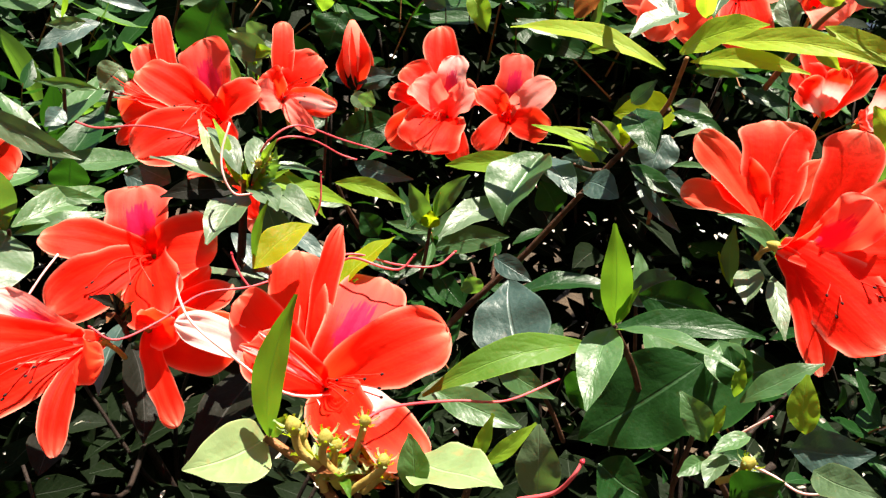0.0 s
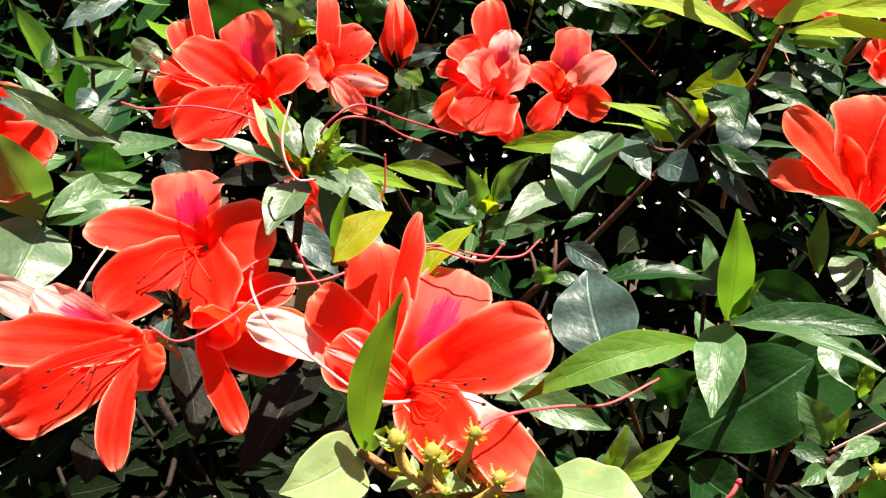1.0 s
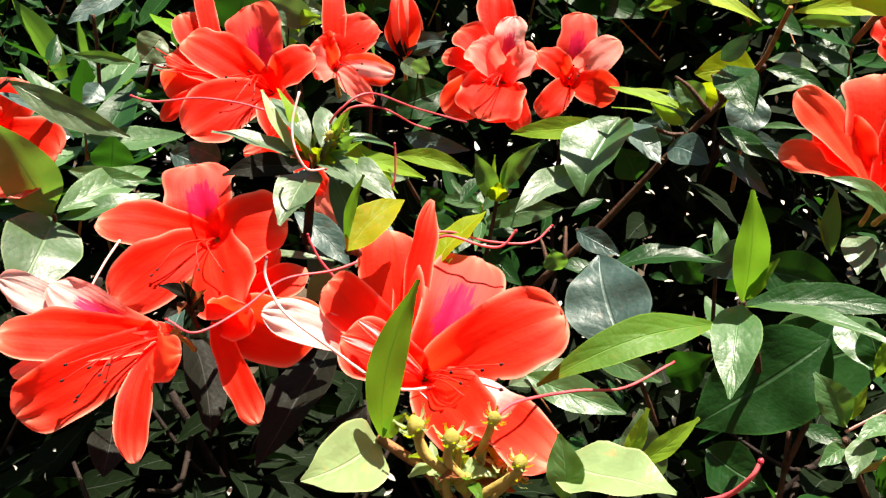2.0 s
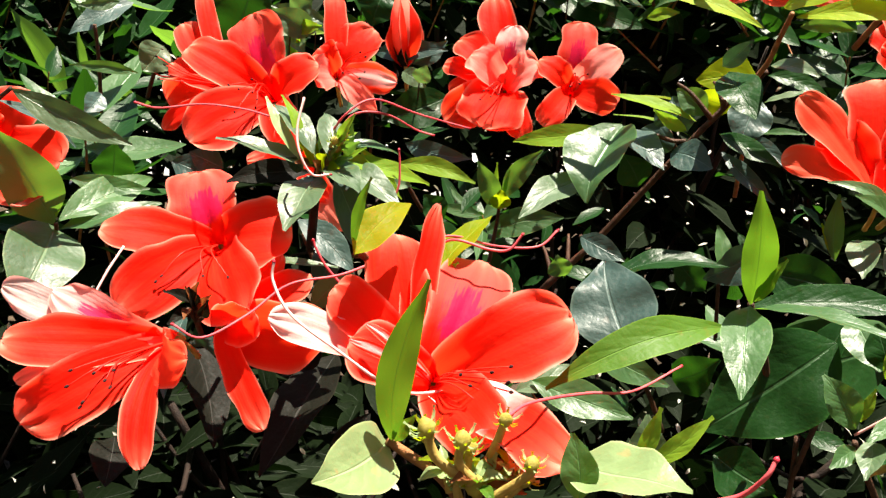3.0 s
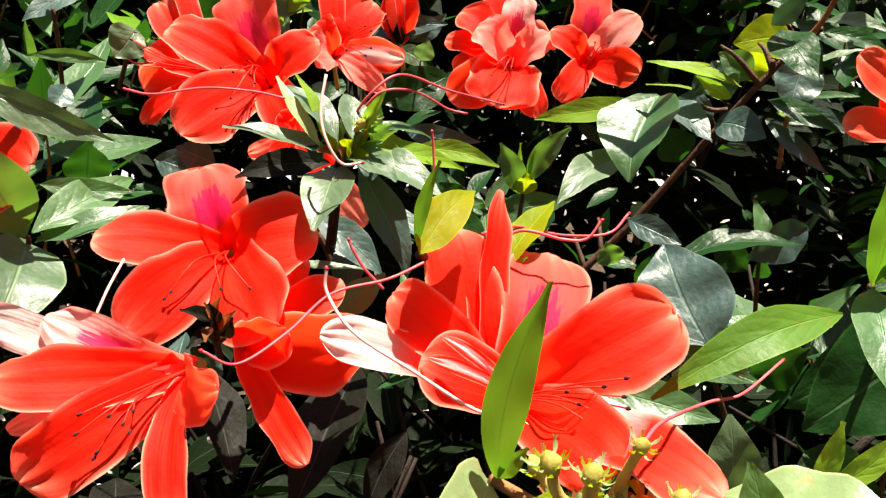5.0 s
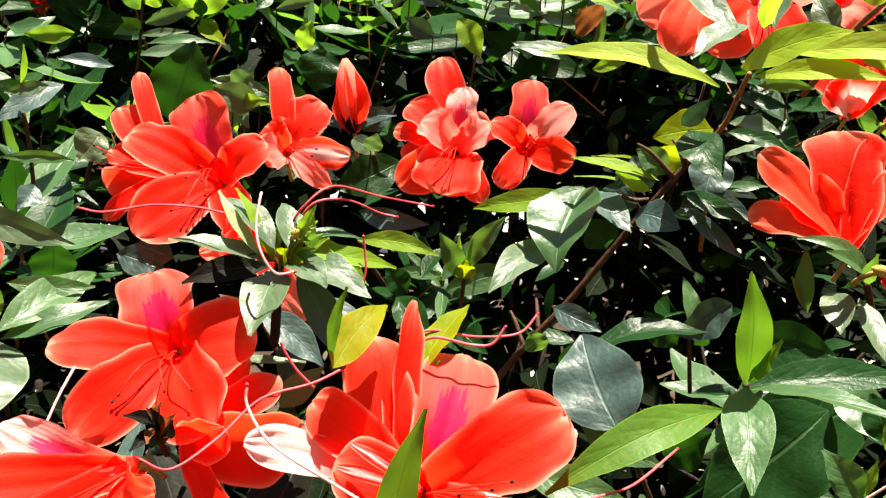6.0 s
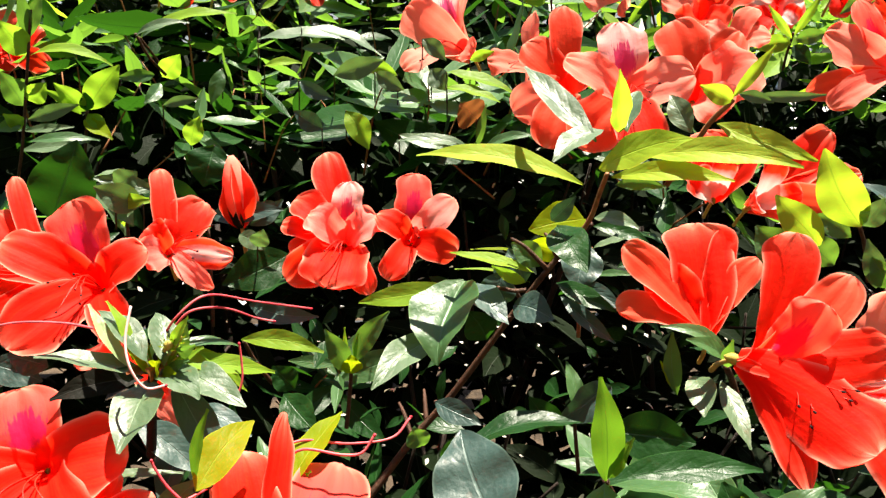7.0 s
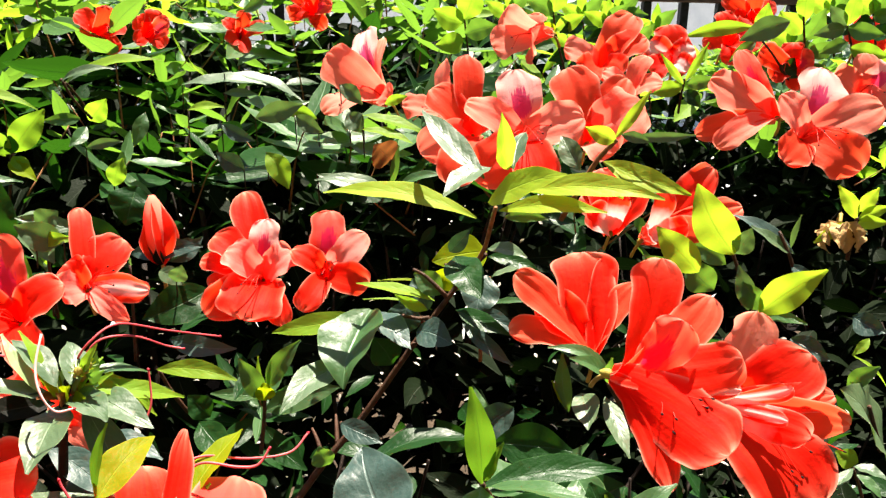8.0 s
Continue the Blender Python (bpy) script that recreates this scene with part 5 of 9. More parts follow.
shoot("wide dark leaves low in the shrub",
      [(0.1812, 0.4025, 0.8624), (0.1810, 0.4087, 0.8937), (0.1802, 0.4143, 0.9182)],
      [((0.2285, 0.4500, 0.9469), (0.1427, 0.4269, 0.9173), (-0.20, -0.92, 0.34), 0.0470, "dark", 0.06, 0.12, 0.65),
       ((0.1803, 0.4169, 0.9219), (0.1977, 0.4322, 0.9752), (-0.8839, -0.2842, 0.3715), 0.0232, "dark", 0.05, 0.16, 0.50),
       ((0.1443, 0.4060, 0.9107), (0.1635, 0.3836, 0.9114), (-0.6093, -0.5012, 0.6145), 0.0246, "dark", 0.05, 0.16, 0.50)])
sprig = shoot("shoot tip with small buds and angular young leaves",
      [(0.1962, 0.3706, 0.9227), (0.1842, 0.3662, 0.9425), (0.1759, 0.3615, 0.9565)],
      [((0.1757, 0.3641, 0.9600), (0.1640, 0.3731, 0.9764), (-0.1430, -0.9079, 0.3941), 0.0132, "mid", 0.08, 0.16, 0.50),
       ((0.1766, 0.3653, 0.9620), (0.1807, 0.3675, 0.9759), (-0.3849, -0.8875, 0.2535), 0.0048, "young", 0.05, 0.16, 0.50),
       ((0.1835, 0.3687, 0.9795), (0.1842, 0.3719, 0.9945), (-0.3239, -0.9228, 0.2086), 0.0057, "young", 0.05, 0.16, 0.50),
       ((0.1862, 0.3686, 0.9772), (0.2130, 0.3682, 0.9989), (-0.5944, -0.3399, 0.7288), 0.0121, "mid", 0.08, 0.16, 0.50),
       ((0.2062, 0.3522, 0.9775), (0.2044, 0.3602, 0.9983), (-0.3543, -0.8816, 0.3120), 0.0121, "young", 0.05, 0.10, 0.80),
       ((0.1752, 0.3581, 0.9563), (0.1626, 0.3469, 0.9553), (0.3222, -0.4402, 0.8381), 0.0075, "mid", 0.05, 0.16, 0.50)])
add_leaves(sprig, [((0.1907, 0.3611, 0.9686), (0.1741, 0.3504, 0.9650), (-0.0687, -0.2200, 0.9731), 0.0080, "mid", 0.05, 0.16, 0.50),
       ((0.1802, 0.3586, 0.9594), (0.1714, 0.3395, 0.9575), (-0.3641, 0.0727, 0.9285), 0.0105, "pale", 0.05, 0.16, 0.50),
       ((0.2051, 0.3573, 0.9668), (0.2276, 0.3422, 0.9794), (-0.6553, -0.6265, 0.4220), 0.0179, "slate", 0.06, 0.16, 0.50),
       ((0.2092, 0.3437, 0.9677), (0.2193, 0.3159, 0.9804), (-0.7572, 0.0222, 0.6528), 0.0145, "pale", 0.06, 0.16, 0.50),
       ((0.1859, 0.3710, 0.9809), (0.1802, 0.3796, 0.9957), (-0.2589, -0.8776, 0.4035), 0.0148, "dark", 0.05, 0.16, 0.50),
       ((0.1832, 0.3462, 0.9481), (0.1955, 0.3329, 0.9695), (-0.8133, -0.5707, 0.1131), 0.0162, "dark", 0.05, 0.16, 0.50)])
spent_stalk("small hairy calyx on the shoot tip", [(0.1803, 0.3543, 0.9491), (0.1849, 0.3512, 0.9552), (0.1881, 0.3496, 0.9629)], 0.0034, 0.0013)
pistil("pale thread-like style among buds", [(0.1960, 0.3691, 0.9484), (0.2035, 0.3606, 0.9502), (0.2114, 0.3510, 0.9512), (0.2203, 0.3448, 0.9579)], True, radius=0.00050)
pistil("pale thread-like style, upright", [(0.1847, 0.3789, 0.9470), (0.1925, 0.3768, 0.9570), (0.2018, 0.3745, 0.9685)], True, radius=0.00050)
sprig = shoot("shoot tip crowded with swelling buds and downy leaves",
      [(-0.0473, 0.4678, 0.9641), (-0.0445, 0.4639, 0.9823), (-0.0414, 0.4599, 1.0046), (-0.0363, 0.4532, 1.0205)],
      [((-0.0394, 0.4535, 1.0113), (-0.0823, 0.4458, 1.0255), (0.3371, -0.1680, 0.9264), 0.0119, "pale", 0.06, 0.16, 0.50),
       ((-0.0424, 0.4601, 1.0058), (-0.0459, 0.4176, 0.9968), (-0.0683, -0.2017, 0.9771), 0.0218, "pale", 0.06, 0.16, 0.50),
       ((-0.0453, 0.4625, 1.0060), (-0.0801, 0.4488, 1.0043), (0.2221, -0.6560, 0.7213), 0.0131, "shade_bronze", 0.06, 0.16, 0.50),
       ((-0.0379, 0.4598, 1.0111), (-0.0168, 0.4331, 1.0101), (-0.0446, -0.0727, 0.9964), 0.0170, "pale", 0.06, 0.16, 0.50),
       ((-0.0349, 0.4642, 1.0105), (0.0002, 0.4402, 1.0018), (0.0370, -0.2932, 0.9553), 0.0182, "pale", 0.06, 0.16, 0.50),
       ((-0.0341, 0.4644, 1.0048), (-0.0121, 0.4438, 0.9666), (0.3865, -0.6997, 0.6009), 0.0170, "slate", 0.06, 0.16, 0.50)], 0.0028, bark=BARK)
add_leaves(sprig, [((-0.0362, 0.4584, 1.0182), (-0.0050, 0.4736, 1.0135), (0.2765, -0.2883, 0.9168), 0.0063, "mid", 0.14, 0.16, 0.50),
       ((-0.0339, 0.4582, 1.0159), (0.0092, 0.4750, 0.9997), (0.4654, -0.4578, 0.7575), 0.0108, "young", 0.08, 0.16, 0.50),
       ((-0.0463, 0.4480, 1.0175), (-0.0646, 0.4636, 1.0403), (0.4541, -0.5224, 0.7217), 0.0066, "cream", 0.05, 0.16, 0.50),
       ((-0.0451, 0.4491, 1.0200), (-0.0574, 0.4639, 1.0415), (0.5771, -0.4795, 0.6611), 0.0058, "young", 0.05, 0.16, 0.50),
       ((-0.0399, 0.4484, 1.0205), (-0.0621, 0.4672, 1.0359), (0.3254, -0.3377, 0.8832), 0.0132, "pale", 0.08, 0.16, 0.50),
       ((-0.0344, 0.4495, 1.0205), (-0.0399, 0.4734, 1.0315), (0.3197, -0.3355, 0.8861), 0.0134, "pale", 0.06, 0.16, 0.50)])
add_leaves(sprig, [((-0.0290, 0.4573, 1.0196), (-0.0191, 0.4466, 1.0279), (-0.6119, -0.7531, -0.2419), 0.0060, "mid", 0.10, 0.16, 0.50),
       ((-0.0266, 0.4567, 1.0163), (-0.0241, 0.4570, 1.0329), (0.1237, -0.9923, 0.0030), 0.0042, "mid", 0.05, 0.16, 0.50),
       ((-0.0319, 0.4547, 1.0226), (-0.0217, 0.4494, 1.0395), (-0.6617, -0.7296, 0.1727), 0.0061, "young", 0.05, 0.16, 0.50),
       ((-0.0241, 0.4633, 1.0205), (-0.0033, 0.4714, 0.9924), (0.8115, -0.2488, 0.5288), 0.0090, "young", 0.05, 0.16, 0.50),
       ((-0.0469, 0.4573, 1.0096), (-0.0521, 0.4467, 1.0180), (0.8811, -0.4705, -0.0480), 0.0073, "slate", 0.05, 0.16, 0.50)])
sprig = shoot("swelling yellow-green bud scales on the shoot tip",
      [(-0.0411, 0.4630, 1.0048), (-0.0397, 0.4595, 1.0118), (-0.0377, 0.4575, 1.0167)],
      [((-0.0416, 0.4554, 1.0130), (-0.0460, 0.4479, 1.0245), (0.9495, -0.2449, 0.1962), 0.0072, "yellow", 0.10, 0.16, 0.50),
       ((-0.0392, 0.4507, 1.0156), (-0.0446, 0.4624, 1.0245), (0.5864, -0.3012, 0.7520), 0.0055, "cream", 0.08, 0.16, 0.50),
       ((-0.0374, 0.4513, 1.0162), (-0.0405, 0.4633, 1.0245), (0.6929, -0.2782, 0.6652), 0.0074, "cream", 0.12, 0.16, 0.50),
       ((-0.0353, 0.4499, 1.0168), (-0.0356, 0.4648, 1.0260), (-0.5739, -0.4391, 0.6913), 0.0079, "yellow", 0.12, 0.16, 0.50),
       ((-0.0339, 0.4520, 1.0162), (-0.0300, 0.4680, 1.0269), (-0.3656, -0.4523, 0.8135), 0.0079, "cream", 0.12, 0.16, 0.50),
       ((-0.0329, 0.4538, 1.0149), (-0.0244, 0.4685, 1.0251), (-0.3332, -0.3983, 0.8546), 0.0059, "young", 0.10, 0.16, 0.50)], 0.0022)
add_leaves(sprig, [((-0.0411, 0.4551, 1.0117), (-0.0475, 0.4451, 1.0169), (0.7546, -0.1425, 0.6405), 0.0052, "brown", 0.10, 0.16, 0.50),
       ((-0.0344, 0.4565, 1.0116), (-0.0231, 0.4509, 1.0193), (-0.6236, -0.6311, 0.4614), 0.0052, "mid", 0.10, 0.16, 0.50),
       ((-0.0356, 0.4543, 1.0118), (-0.0279, 0.4467, 1.0151), (-0.6280, -0.3245, 0.7073), 0.0068, "yellow", 0.12, 0.16, 0.50),
       ((-0.0389, 0.4534, 1.0114), (-0.0394, 0.4455, 1.0186), (0.9517, -0.2334, -0.1993), 0.0075, "brown", 0.12, 0.16, 0.50),
       ((-0.0368, 0.4523, 1.0128), (-0.0334, 0.4457, 1.0217), (-0.7928, -0.5933, -0.1395), 0.0081, "yellow", 0.12, 0.16, 0.50),
       ((-0.0326, 0.4573, 1.0129), (-0.0179, 0.4566, 1.0221), (-0.4302, -0.6347, 0.6420), 0.0043, "young", 0.08, 0.16, 0.50)])
spent_stalk("swelling yellow-green bud on the shoot tip", [(-0.0405, 0.4612, 1.0112), (-0.0358, 0.4564, 1.0183), (-0.0312, 0.4515, 1.0259)], 0.0026, 0.0014)
spent_stalk("swelling yellow-green bud on the shoot tip", [(-0.0371, 0.4619, 1.0112), (-0.0314, 0.4576, 1.0194), (-0.0273, 0.4528, 1.0281)], 0.0024, 0.0014)
shoot("yellow young leaves standing beside petals",
      [(-0.0052, 0.3800, 1.0060), (-0.0060, 0.3740, 1.0100), (-0.0067, 0.3666, 1.0133)],
      [((-0.0062, 0.3629, 1.0151), (0.0098, 0.3890, 1.0252), (0.1544, -0.4381, 0.8855), 0.0145, "yellow", 0.06, 0.12, 0.70),
       ((-0.0072, 0.3677, 1.0157), (-0.0010, 0.3671, 1.0424), (-0.4836, -0.8702, 0.0944), 0.0049, "fresh", 0.04, 0.16, 0.50)], 0.0018)
shoot("yellow-green leaf pair on a stalk",
      [(0.0135, 0.4050, 0.9657), (0.0165, 0.4014, 0.9798), (0.0208, 0.3969, 0.9926)],
      [((0.0209, 0.3926, 0.9953), (0.0401, 0.4202, 1.0090), (-0.3404, -0.2156, 0.9152), 0.0145, "yellow", 0.05, 0.16, 0.50),
       ((0.0214, 0.3969, 0.9926), (0.0285, 0.3948, 0.9996), (-0.5939, -0.7004, 0.3959), 0.0031, "young", 0.05, 0.16, 0.50)])
shoot("shaded grey leaves behind a blossom",
      [(-0.0425, 0.4764, 0.9215), (-0.0459, 0.4771, 0.9454), (-0.0537, 0.4799, 0.9669)],
      [((-0.0554, 0.4776, 0.9756), (-0.0249, 0.4632, 0.9549), (0.2620, -0.5658, 0.7818), 0.0178, "slate", 0.05, 0.16, 0.50),
       ((-0.0394, 0.4875, 0.9645), (-0.0427, 0.4548, 0.9454), (-0.0340, -0.5012, 0.8646), 0.0171, "slate", 0.05, 0.16, 0.50),
       ((-0.0699, 0.4566, 0.9629), (-0.0309, 0.4546, 0.9624), (0.0035, -0.1832, 0.9831), 0.0059, "pale", 0.05, 0.16, 0.50),
       ((-0.0347, 0.4925, 0.9742), (-0.0035, 0.4766, 0.9656), (0.0863, -0.3404, 0.9363), 0.0126, "slate", 0.05, 0.16, 0.50),
       ((-0.0416, 0.4436, 0.9458), (-0.0221, 0.4461, 0.9649), (-0.0951, -0.9703, 0.2223), 0.0135, "pale", 0.05, 0.16, 0.50)])
sprig = shoot("hanging leaves, shade put into their dark brown colour",
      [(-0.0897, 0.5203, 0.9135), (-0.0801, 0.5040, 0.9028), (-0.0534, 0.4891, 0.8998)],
      [((-0.0391, 0.4880, 0.8932), (-0.0587, 0.4047, 0.8750), (-0.2124, -0.1606, 0.9639), 0.0333, "shade_bronze", 0.05, 0.16, 0.50),
       ((-0.1123, 0.4670, 0.9061), (-0.0842, 0.4154, 0.8802), (0.5157, -0.1423, 0.8449), 0.0244, "shade_bronze", 0.05, 0.16, 0.50),
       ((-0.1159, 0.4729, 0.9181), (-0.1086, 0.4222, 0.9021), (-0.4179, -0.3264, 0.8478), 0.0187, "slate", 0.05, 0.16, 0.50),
       ((-0.0571, 0.4567, 0.9039), (-0.0398, 0.4624, 0.9169), (0.0022, -0.9178, 0.3969), 0.0167, "shade_bronze", 0.05, 0.16, 0.50),
       ((-0.0129, 0.4415, 0.8894), (-0.0297, 0.4173, 0.8636), (0.1287, -0.7645, 0.6316), 0.0158, "shade_bronze", 0.05, 0.16, 0.50),
       ((-0.1348, 0.4202, 0.8781), (-0.1261, 0.3894, 0.8749), (0.2982, -0.0179, 0.9543), 0.0217, "shade_bronze", 0.05, 0.16, 0.50)])
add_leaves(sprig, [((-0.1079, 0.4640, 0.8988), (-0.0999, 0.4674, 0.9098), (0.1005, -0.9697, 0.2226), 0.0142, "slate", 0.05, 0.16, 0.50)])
shoot("shoot with broad glossy leaves",
      [(-0.2044, 0.5110, 0.8947), (-0.1953, 0.4988, 0.9313), (-0.1840, 0.4824, 0.9602)],
      [((-0.1866, 0.4856, 0.9572), (-0.1759, 0.4254, 0.9442), (0.5472, -0.0824, 0.8329), 0.0401, "pale", 0.06, 0.12, 0.80),
       ((-0.1838, 0.4807, 0.9616), (-0.1936, 0.4623, 1.0166), (0.6803, -0.7233, -0.1190), 0.0289, "mid", 0.06, 0.16, 0.50),
       ((-0.1803, 0.4788, 0.9638), (-0.1554, 0.5381, 0.9672), (0.4447, -0.2361, 0.8640), 0.0225, "mid", 0.06, 0.16, 0.50),
       ((-0.1812, 0.4807, 0.9586), (-0.1385, 0.5094, 0.9648), (0.1152, -0.3697, 0.9220), 0.0155, "mid", 0.06, 0.16, 0.50),
       ((-0.1819, 0.4801, 0.9659), (-0.1809, 0.4842, 0.9873), (0.4953, -0.8572, 0.1410), 0.0051, "young", 0.04, 0.16, 0.50)])
shoot("long grey-green leaf reaching sideways",
      [(-0.2472, 0.5178, 0.9923), (-0.2221, 0.5049, 1.0138), (-0.1986, 0.4882, 1.0289)],
      [((-0.1986, 0.4882, 1.0289), (-0.1452, 0.4974, 1.0009), (0.3406, -0.8665, 0.3649), 0.0157, "pale", 0.05, 0.16, 0.50),
       ((-0.2037, 0.4833, 1.0241), (-0.1777, 0.5019, 0.9958), (0.7659, -0.1060, 0.6341), 0.0085, "slate", 0.06, 0.16, 0.50)])
shoot("dark leaves in the shade of the shrub",
      [(-0.1987, 0.5755, 0.9376), (-0.1937, 0.5627, 0.9580), (-0.1840, 0.5515, 0.9771)],
      [((-0.1832, 0.5457, 0.9617), (-0.1741, 0.5369, 0.9879), (0.3085, -0.8649, -0.3959), 0.0247, "dark", 0.05, 0.16, 0.50),
       ((-0.1461, 0.5458, 0.9756), (-0.1186, 0.5418, 0.9659), (0.0466, -0.8696, 0.4916), 0.0188, "slate", 0.05, 0.16, 0.50),
       ((-0.1128, 0.5370, 0.9768), (-0.1304, 0.5336, 0.9863), (0.3493, -0.8737, 0.3385), 0.0166, "slate", 0.05, 0.16, 0.50),
       ((-0.1889, 0.5111, 0.9741), (-0.1483, 0.5183, 0.9686), (0.2193, -0.7602, 0.6115), 0.0125, "mid", 0.05, 0.16, 0.50)])
sprig = shoot("spray of broad glossy leaves on a woody branch",
      [(0.1409, 0.5468, 1.0079), (0.1342, 0.5483, 1.0071), (0.1246, 0.5462, 1.0102)],
      [((0.1072, 0.5505, 1.0125), (0.0870, 0.5080, 0.9839), (-0.4273, -0.3573, 0.8305), 0.0413, "mid", 0.05, 0.28, 0.80),
       ((0.1078, 0.5501, 1.0115), (0.1252, 0.5166, 1.0008), (-0.0185, -0.3123, 0.9498), 0.0196, "slate", 0.06, 0.16, 0.50),
       ((0.1019, 0.5552, 1.0071), (0.0487, 0.5727, 0.9928), (-0.3910, -0.6982, 0.5997), 0.0144, "young", 0.07, 0.16, 0.50),
       ((0.0936, 0.5396, 0.9856), (0.0536, 0.4999, 0.9753), (0.0822, -0.3268, 0.9415), 0.0201, "pale", 0.06, 0.16, 0.50),
       ((0.1311, 0.5326, 1.0054), (0.1480, 0.5114, 1.0049), (-0.6013, -0.4928, 0.6289), 0.0190, "slate", 0.06, 0.10, 0.80),
       ((0.1176, 0.5348, 0.9849), (0.1062, 0.5322, 1.0030), (0.0573, -0.9926, -0.1070), 0.0206, "dark", 0.05, 0.16, 0.50)])
add_leaves(sprig, [((0.1300, 0.5617, 1.0138), (0.1234, 0.5576, 0.9931), (-0.2172, -0.9417, 0.2569), 0.0218, "slate", 0.05, 0.16, 0.50)])
branch("long brown woody branch slanting through the shrub", [(0.0480, 0.5281, 0.8863), (0.0775, 0.5386, 0.9218), (0.0998, 0.5400, 0.9487), (0.1270, 0.5387, 0.9896), (0.1468, 0.5355, 1.0199), (0.1604, 0.5332, 1.0394), (0.1684, 0.5240, 1.0527)])
sprig = shoot("leaves crowded at a branch fork, one yellow",
      [(0.1577, 0.5339, 1.0360), (0.1625, 0.5310, 1.0447), (0.1679, 0.5254, 1.0532)],
      [((0.1851, 0.5921, 1.0349), (0.1459, 0.5697, 1.0358), (0.25, -0.80, 0.55), 0.0260, "yellow", 0.06, 0.12, 0.80),
       ((0.1522, 0.5330, 1.0489), (0.1600, 0.4989, 1.0352), (-0.2523, -0.4090, 0.8770), 0.0225, "dark", 0.06, 0.10, 0.80),
       ((0.1693, 0.5256, 1.0553), (0.1857, 0.5026, 1.0561), (-0.4380, -0.2826, 0.8534), 0.0099, "pale", 0.07, 0.16, 0.50),
       ((0.1425, 0.5373, 1.0219), (0.0979, 0.5483, 1.0302), (0.0730, -0.3944, 0.9160), 0.0093, "young", 0.08, 0.16, 0.50),
       ((0.1469, 0.5375, 1.0256), (0.1310, 0.5448, 1.0363), (-0.2114, -0.9256, 0.3139), 0.0152, "mid", 0.05, 0.16, 0.50),
       ((0.1539, 0.5327, 1.0175), (0.1805, 0.5098, 1.0091), (-0.2012, -0.5328, 0.8220), 0.0126, "dark", 0.06, 0.16, 0.50)])
add_leaves(sprig, [((0.1400, 0.5455, 1.0131), (0.1314, 0.5535, 1.0303), (-0.1993, -0.9236, 0.3274), 0.0187, "slate", 0.05, 0.16, 0.50),
       ((0.1494, 0.5345, 1.0516), (0.1595, 0.5254, 1.0674), (-0.5545, -0.8234, -0.1207), 0.0100, "slate", 0.10, 0.16, 0.50),
       ((0.1704, 0.5280, 1.0500), (0.1971, 0.5166, 1.0438), (-0.1222, -0.6780, 0.7248), 0.0104, "dark", 0.06, 0.16, 0.50),
       ((0.1379, 0.5364, 1.0166), (0.1186, 0.5336, 1.0277), (0.2172, -0.9674, 0.1301), 0.0072, "young", 0.06, 0.16, 0.50)])
shoot("small shoot with two green leaves and a yellow bud scale",
      [(0.0400, 0.5521, 0.9232), (0.0424, 0.5551, 0.9433), (0.0437, 0.5547, 0.9595)],
      [((0.0418, 0.5538, 0.9576), (0.0295, 0.5506, 0.9869), (0.2308, -0.9730, -0.0071), 0.0134, "mid", 0.05, 0.16, 0.50),
       ((0.0454, 0.5547, 0.9641), (0.0653, 0.5539, 0.9948), (-0.2942, -0.9415, 0.1645), 0.0128, "mid", 0.05, 0.16, 0.50),
       ((0.0429, 0.5550, 0.9647), (0.0405, 0.5557, 0.9853), (0.0575, -0.9976, 0.0380), 0.0029, "young", 0.03, 0.16, 0.50),
       ((0.0457, 0.5550, 0.9646), (0.0479, 0.5541, 0.9816), (-0.0700, -0.9966, -0.0439), 0.0026, "young", 0.03, 0.16, 0.50),
       ((0.0437, 0.5502, 0.9594), (0.0439, 0.5474, 0.9718), (-0.0100, -0.9759, -0.2182), 0.0125, "yellow", 0.03, 0.04, 1.00)])
shoot("small glossy leaves at the foot of a shoot",
      [(-0.0015, 0.5590, 0.9505), (-0.0096, 0.5547, 0.9670), (-0.0142, 0.5497, 0.9815)],
      [((-0.0157, 0.5499, 0.9825), (0.0291, 0.5408, 0.9773), (-0.0927, -0.7941, 0.6007), 0.0115, "young", 0.06, 0.16, 0.50),
       ((-0.0069, 0.5459, 0.9712), (-0.0301, 0.5329, 0.9752), (0.4386, -0.5704, 0.6944), 0.0081, "pale", 0.06, 0.16, 0.50),
       ((0.0111, 0.5582, 0.9467), (-0.0009, 0.5588, 0.9612), (0.2647, -0.9301, 0.2547), 0.0165, "dark", 0.05, 0.16, 0.50),
       ((0.0052, 0.5520, 0.9467), (0.0244, 0.5289, 0.9342), (-0.2365, -0.6092, 0.7569), 0.0194, "dark", 0.05, 0.16, 0.50)])
shoot("small leaf with a pale rim above the dark interior",
      [(0.0964, 0.5125, 0.9503), (0.0900, 0.4978, 0.9638), (0.0850, 0.4913, 0.9718)],
      [((0.0844, 0.4914, 0.9718), (0.1056, 0.4746, 0.9678), (-0.4347, -0.6841, 0.5857), 0.0129, "slate", 0.08, 0.16, 0.50)])
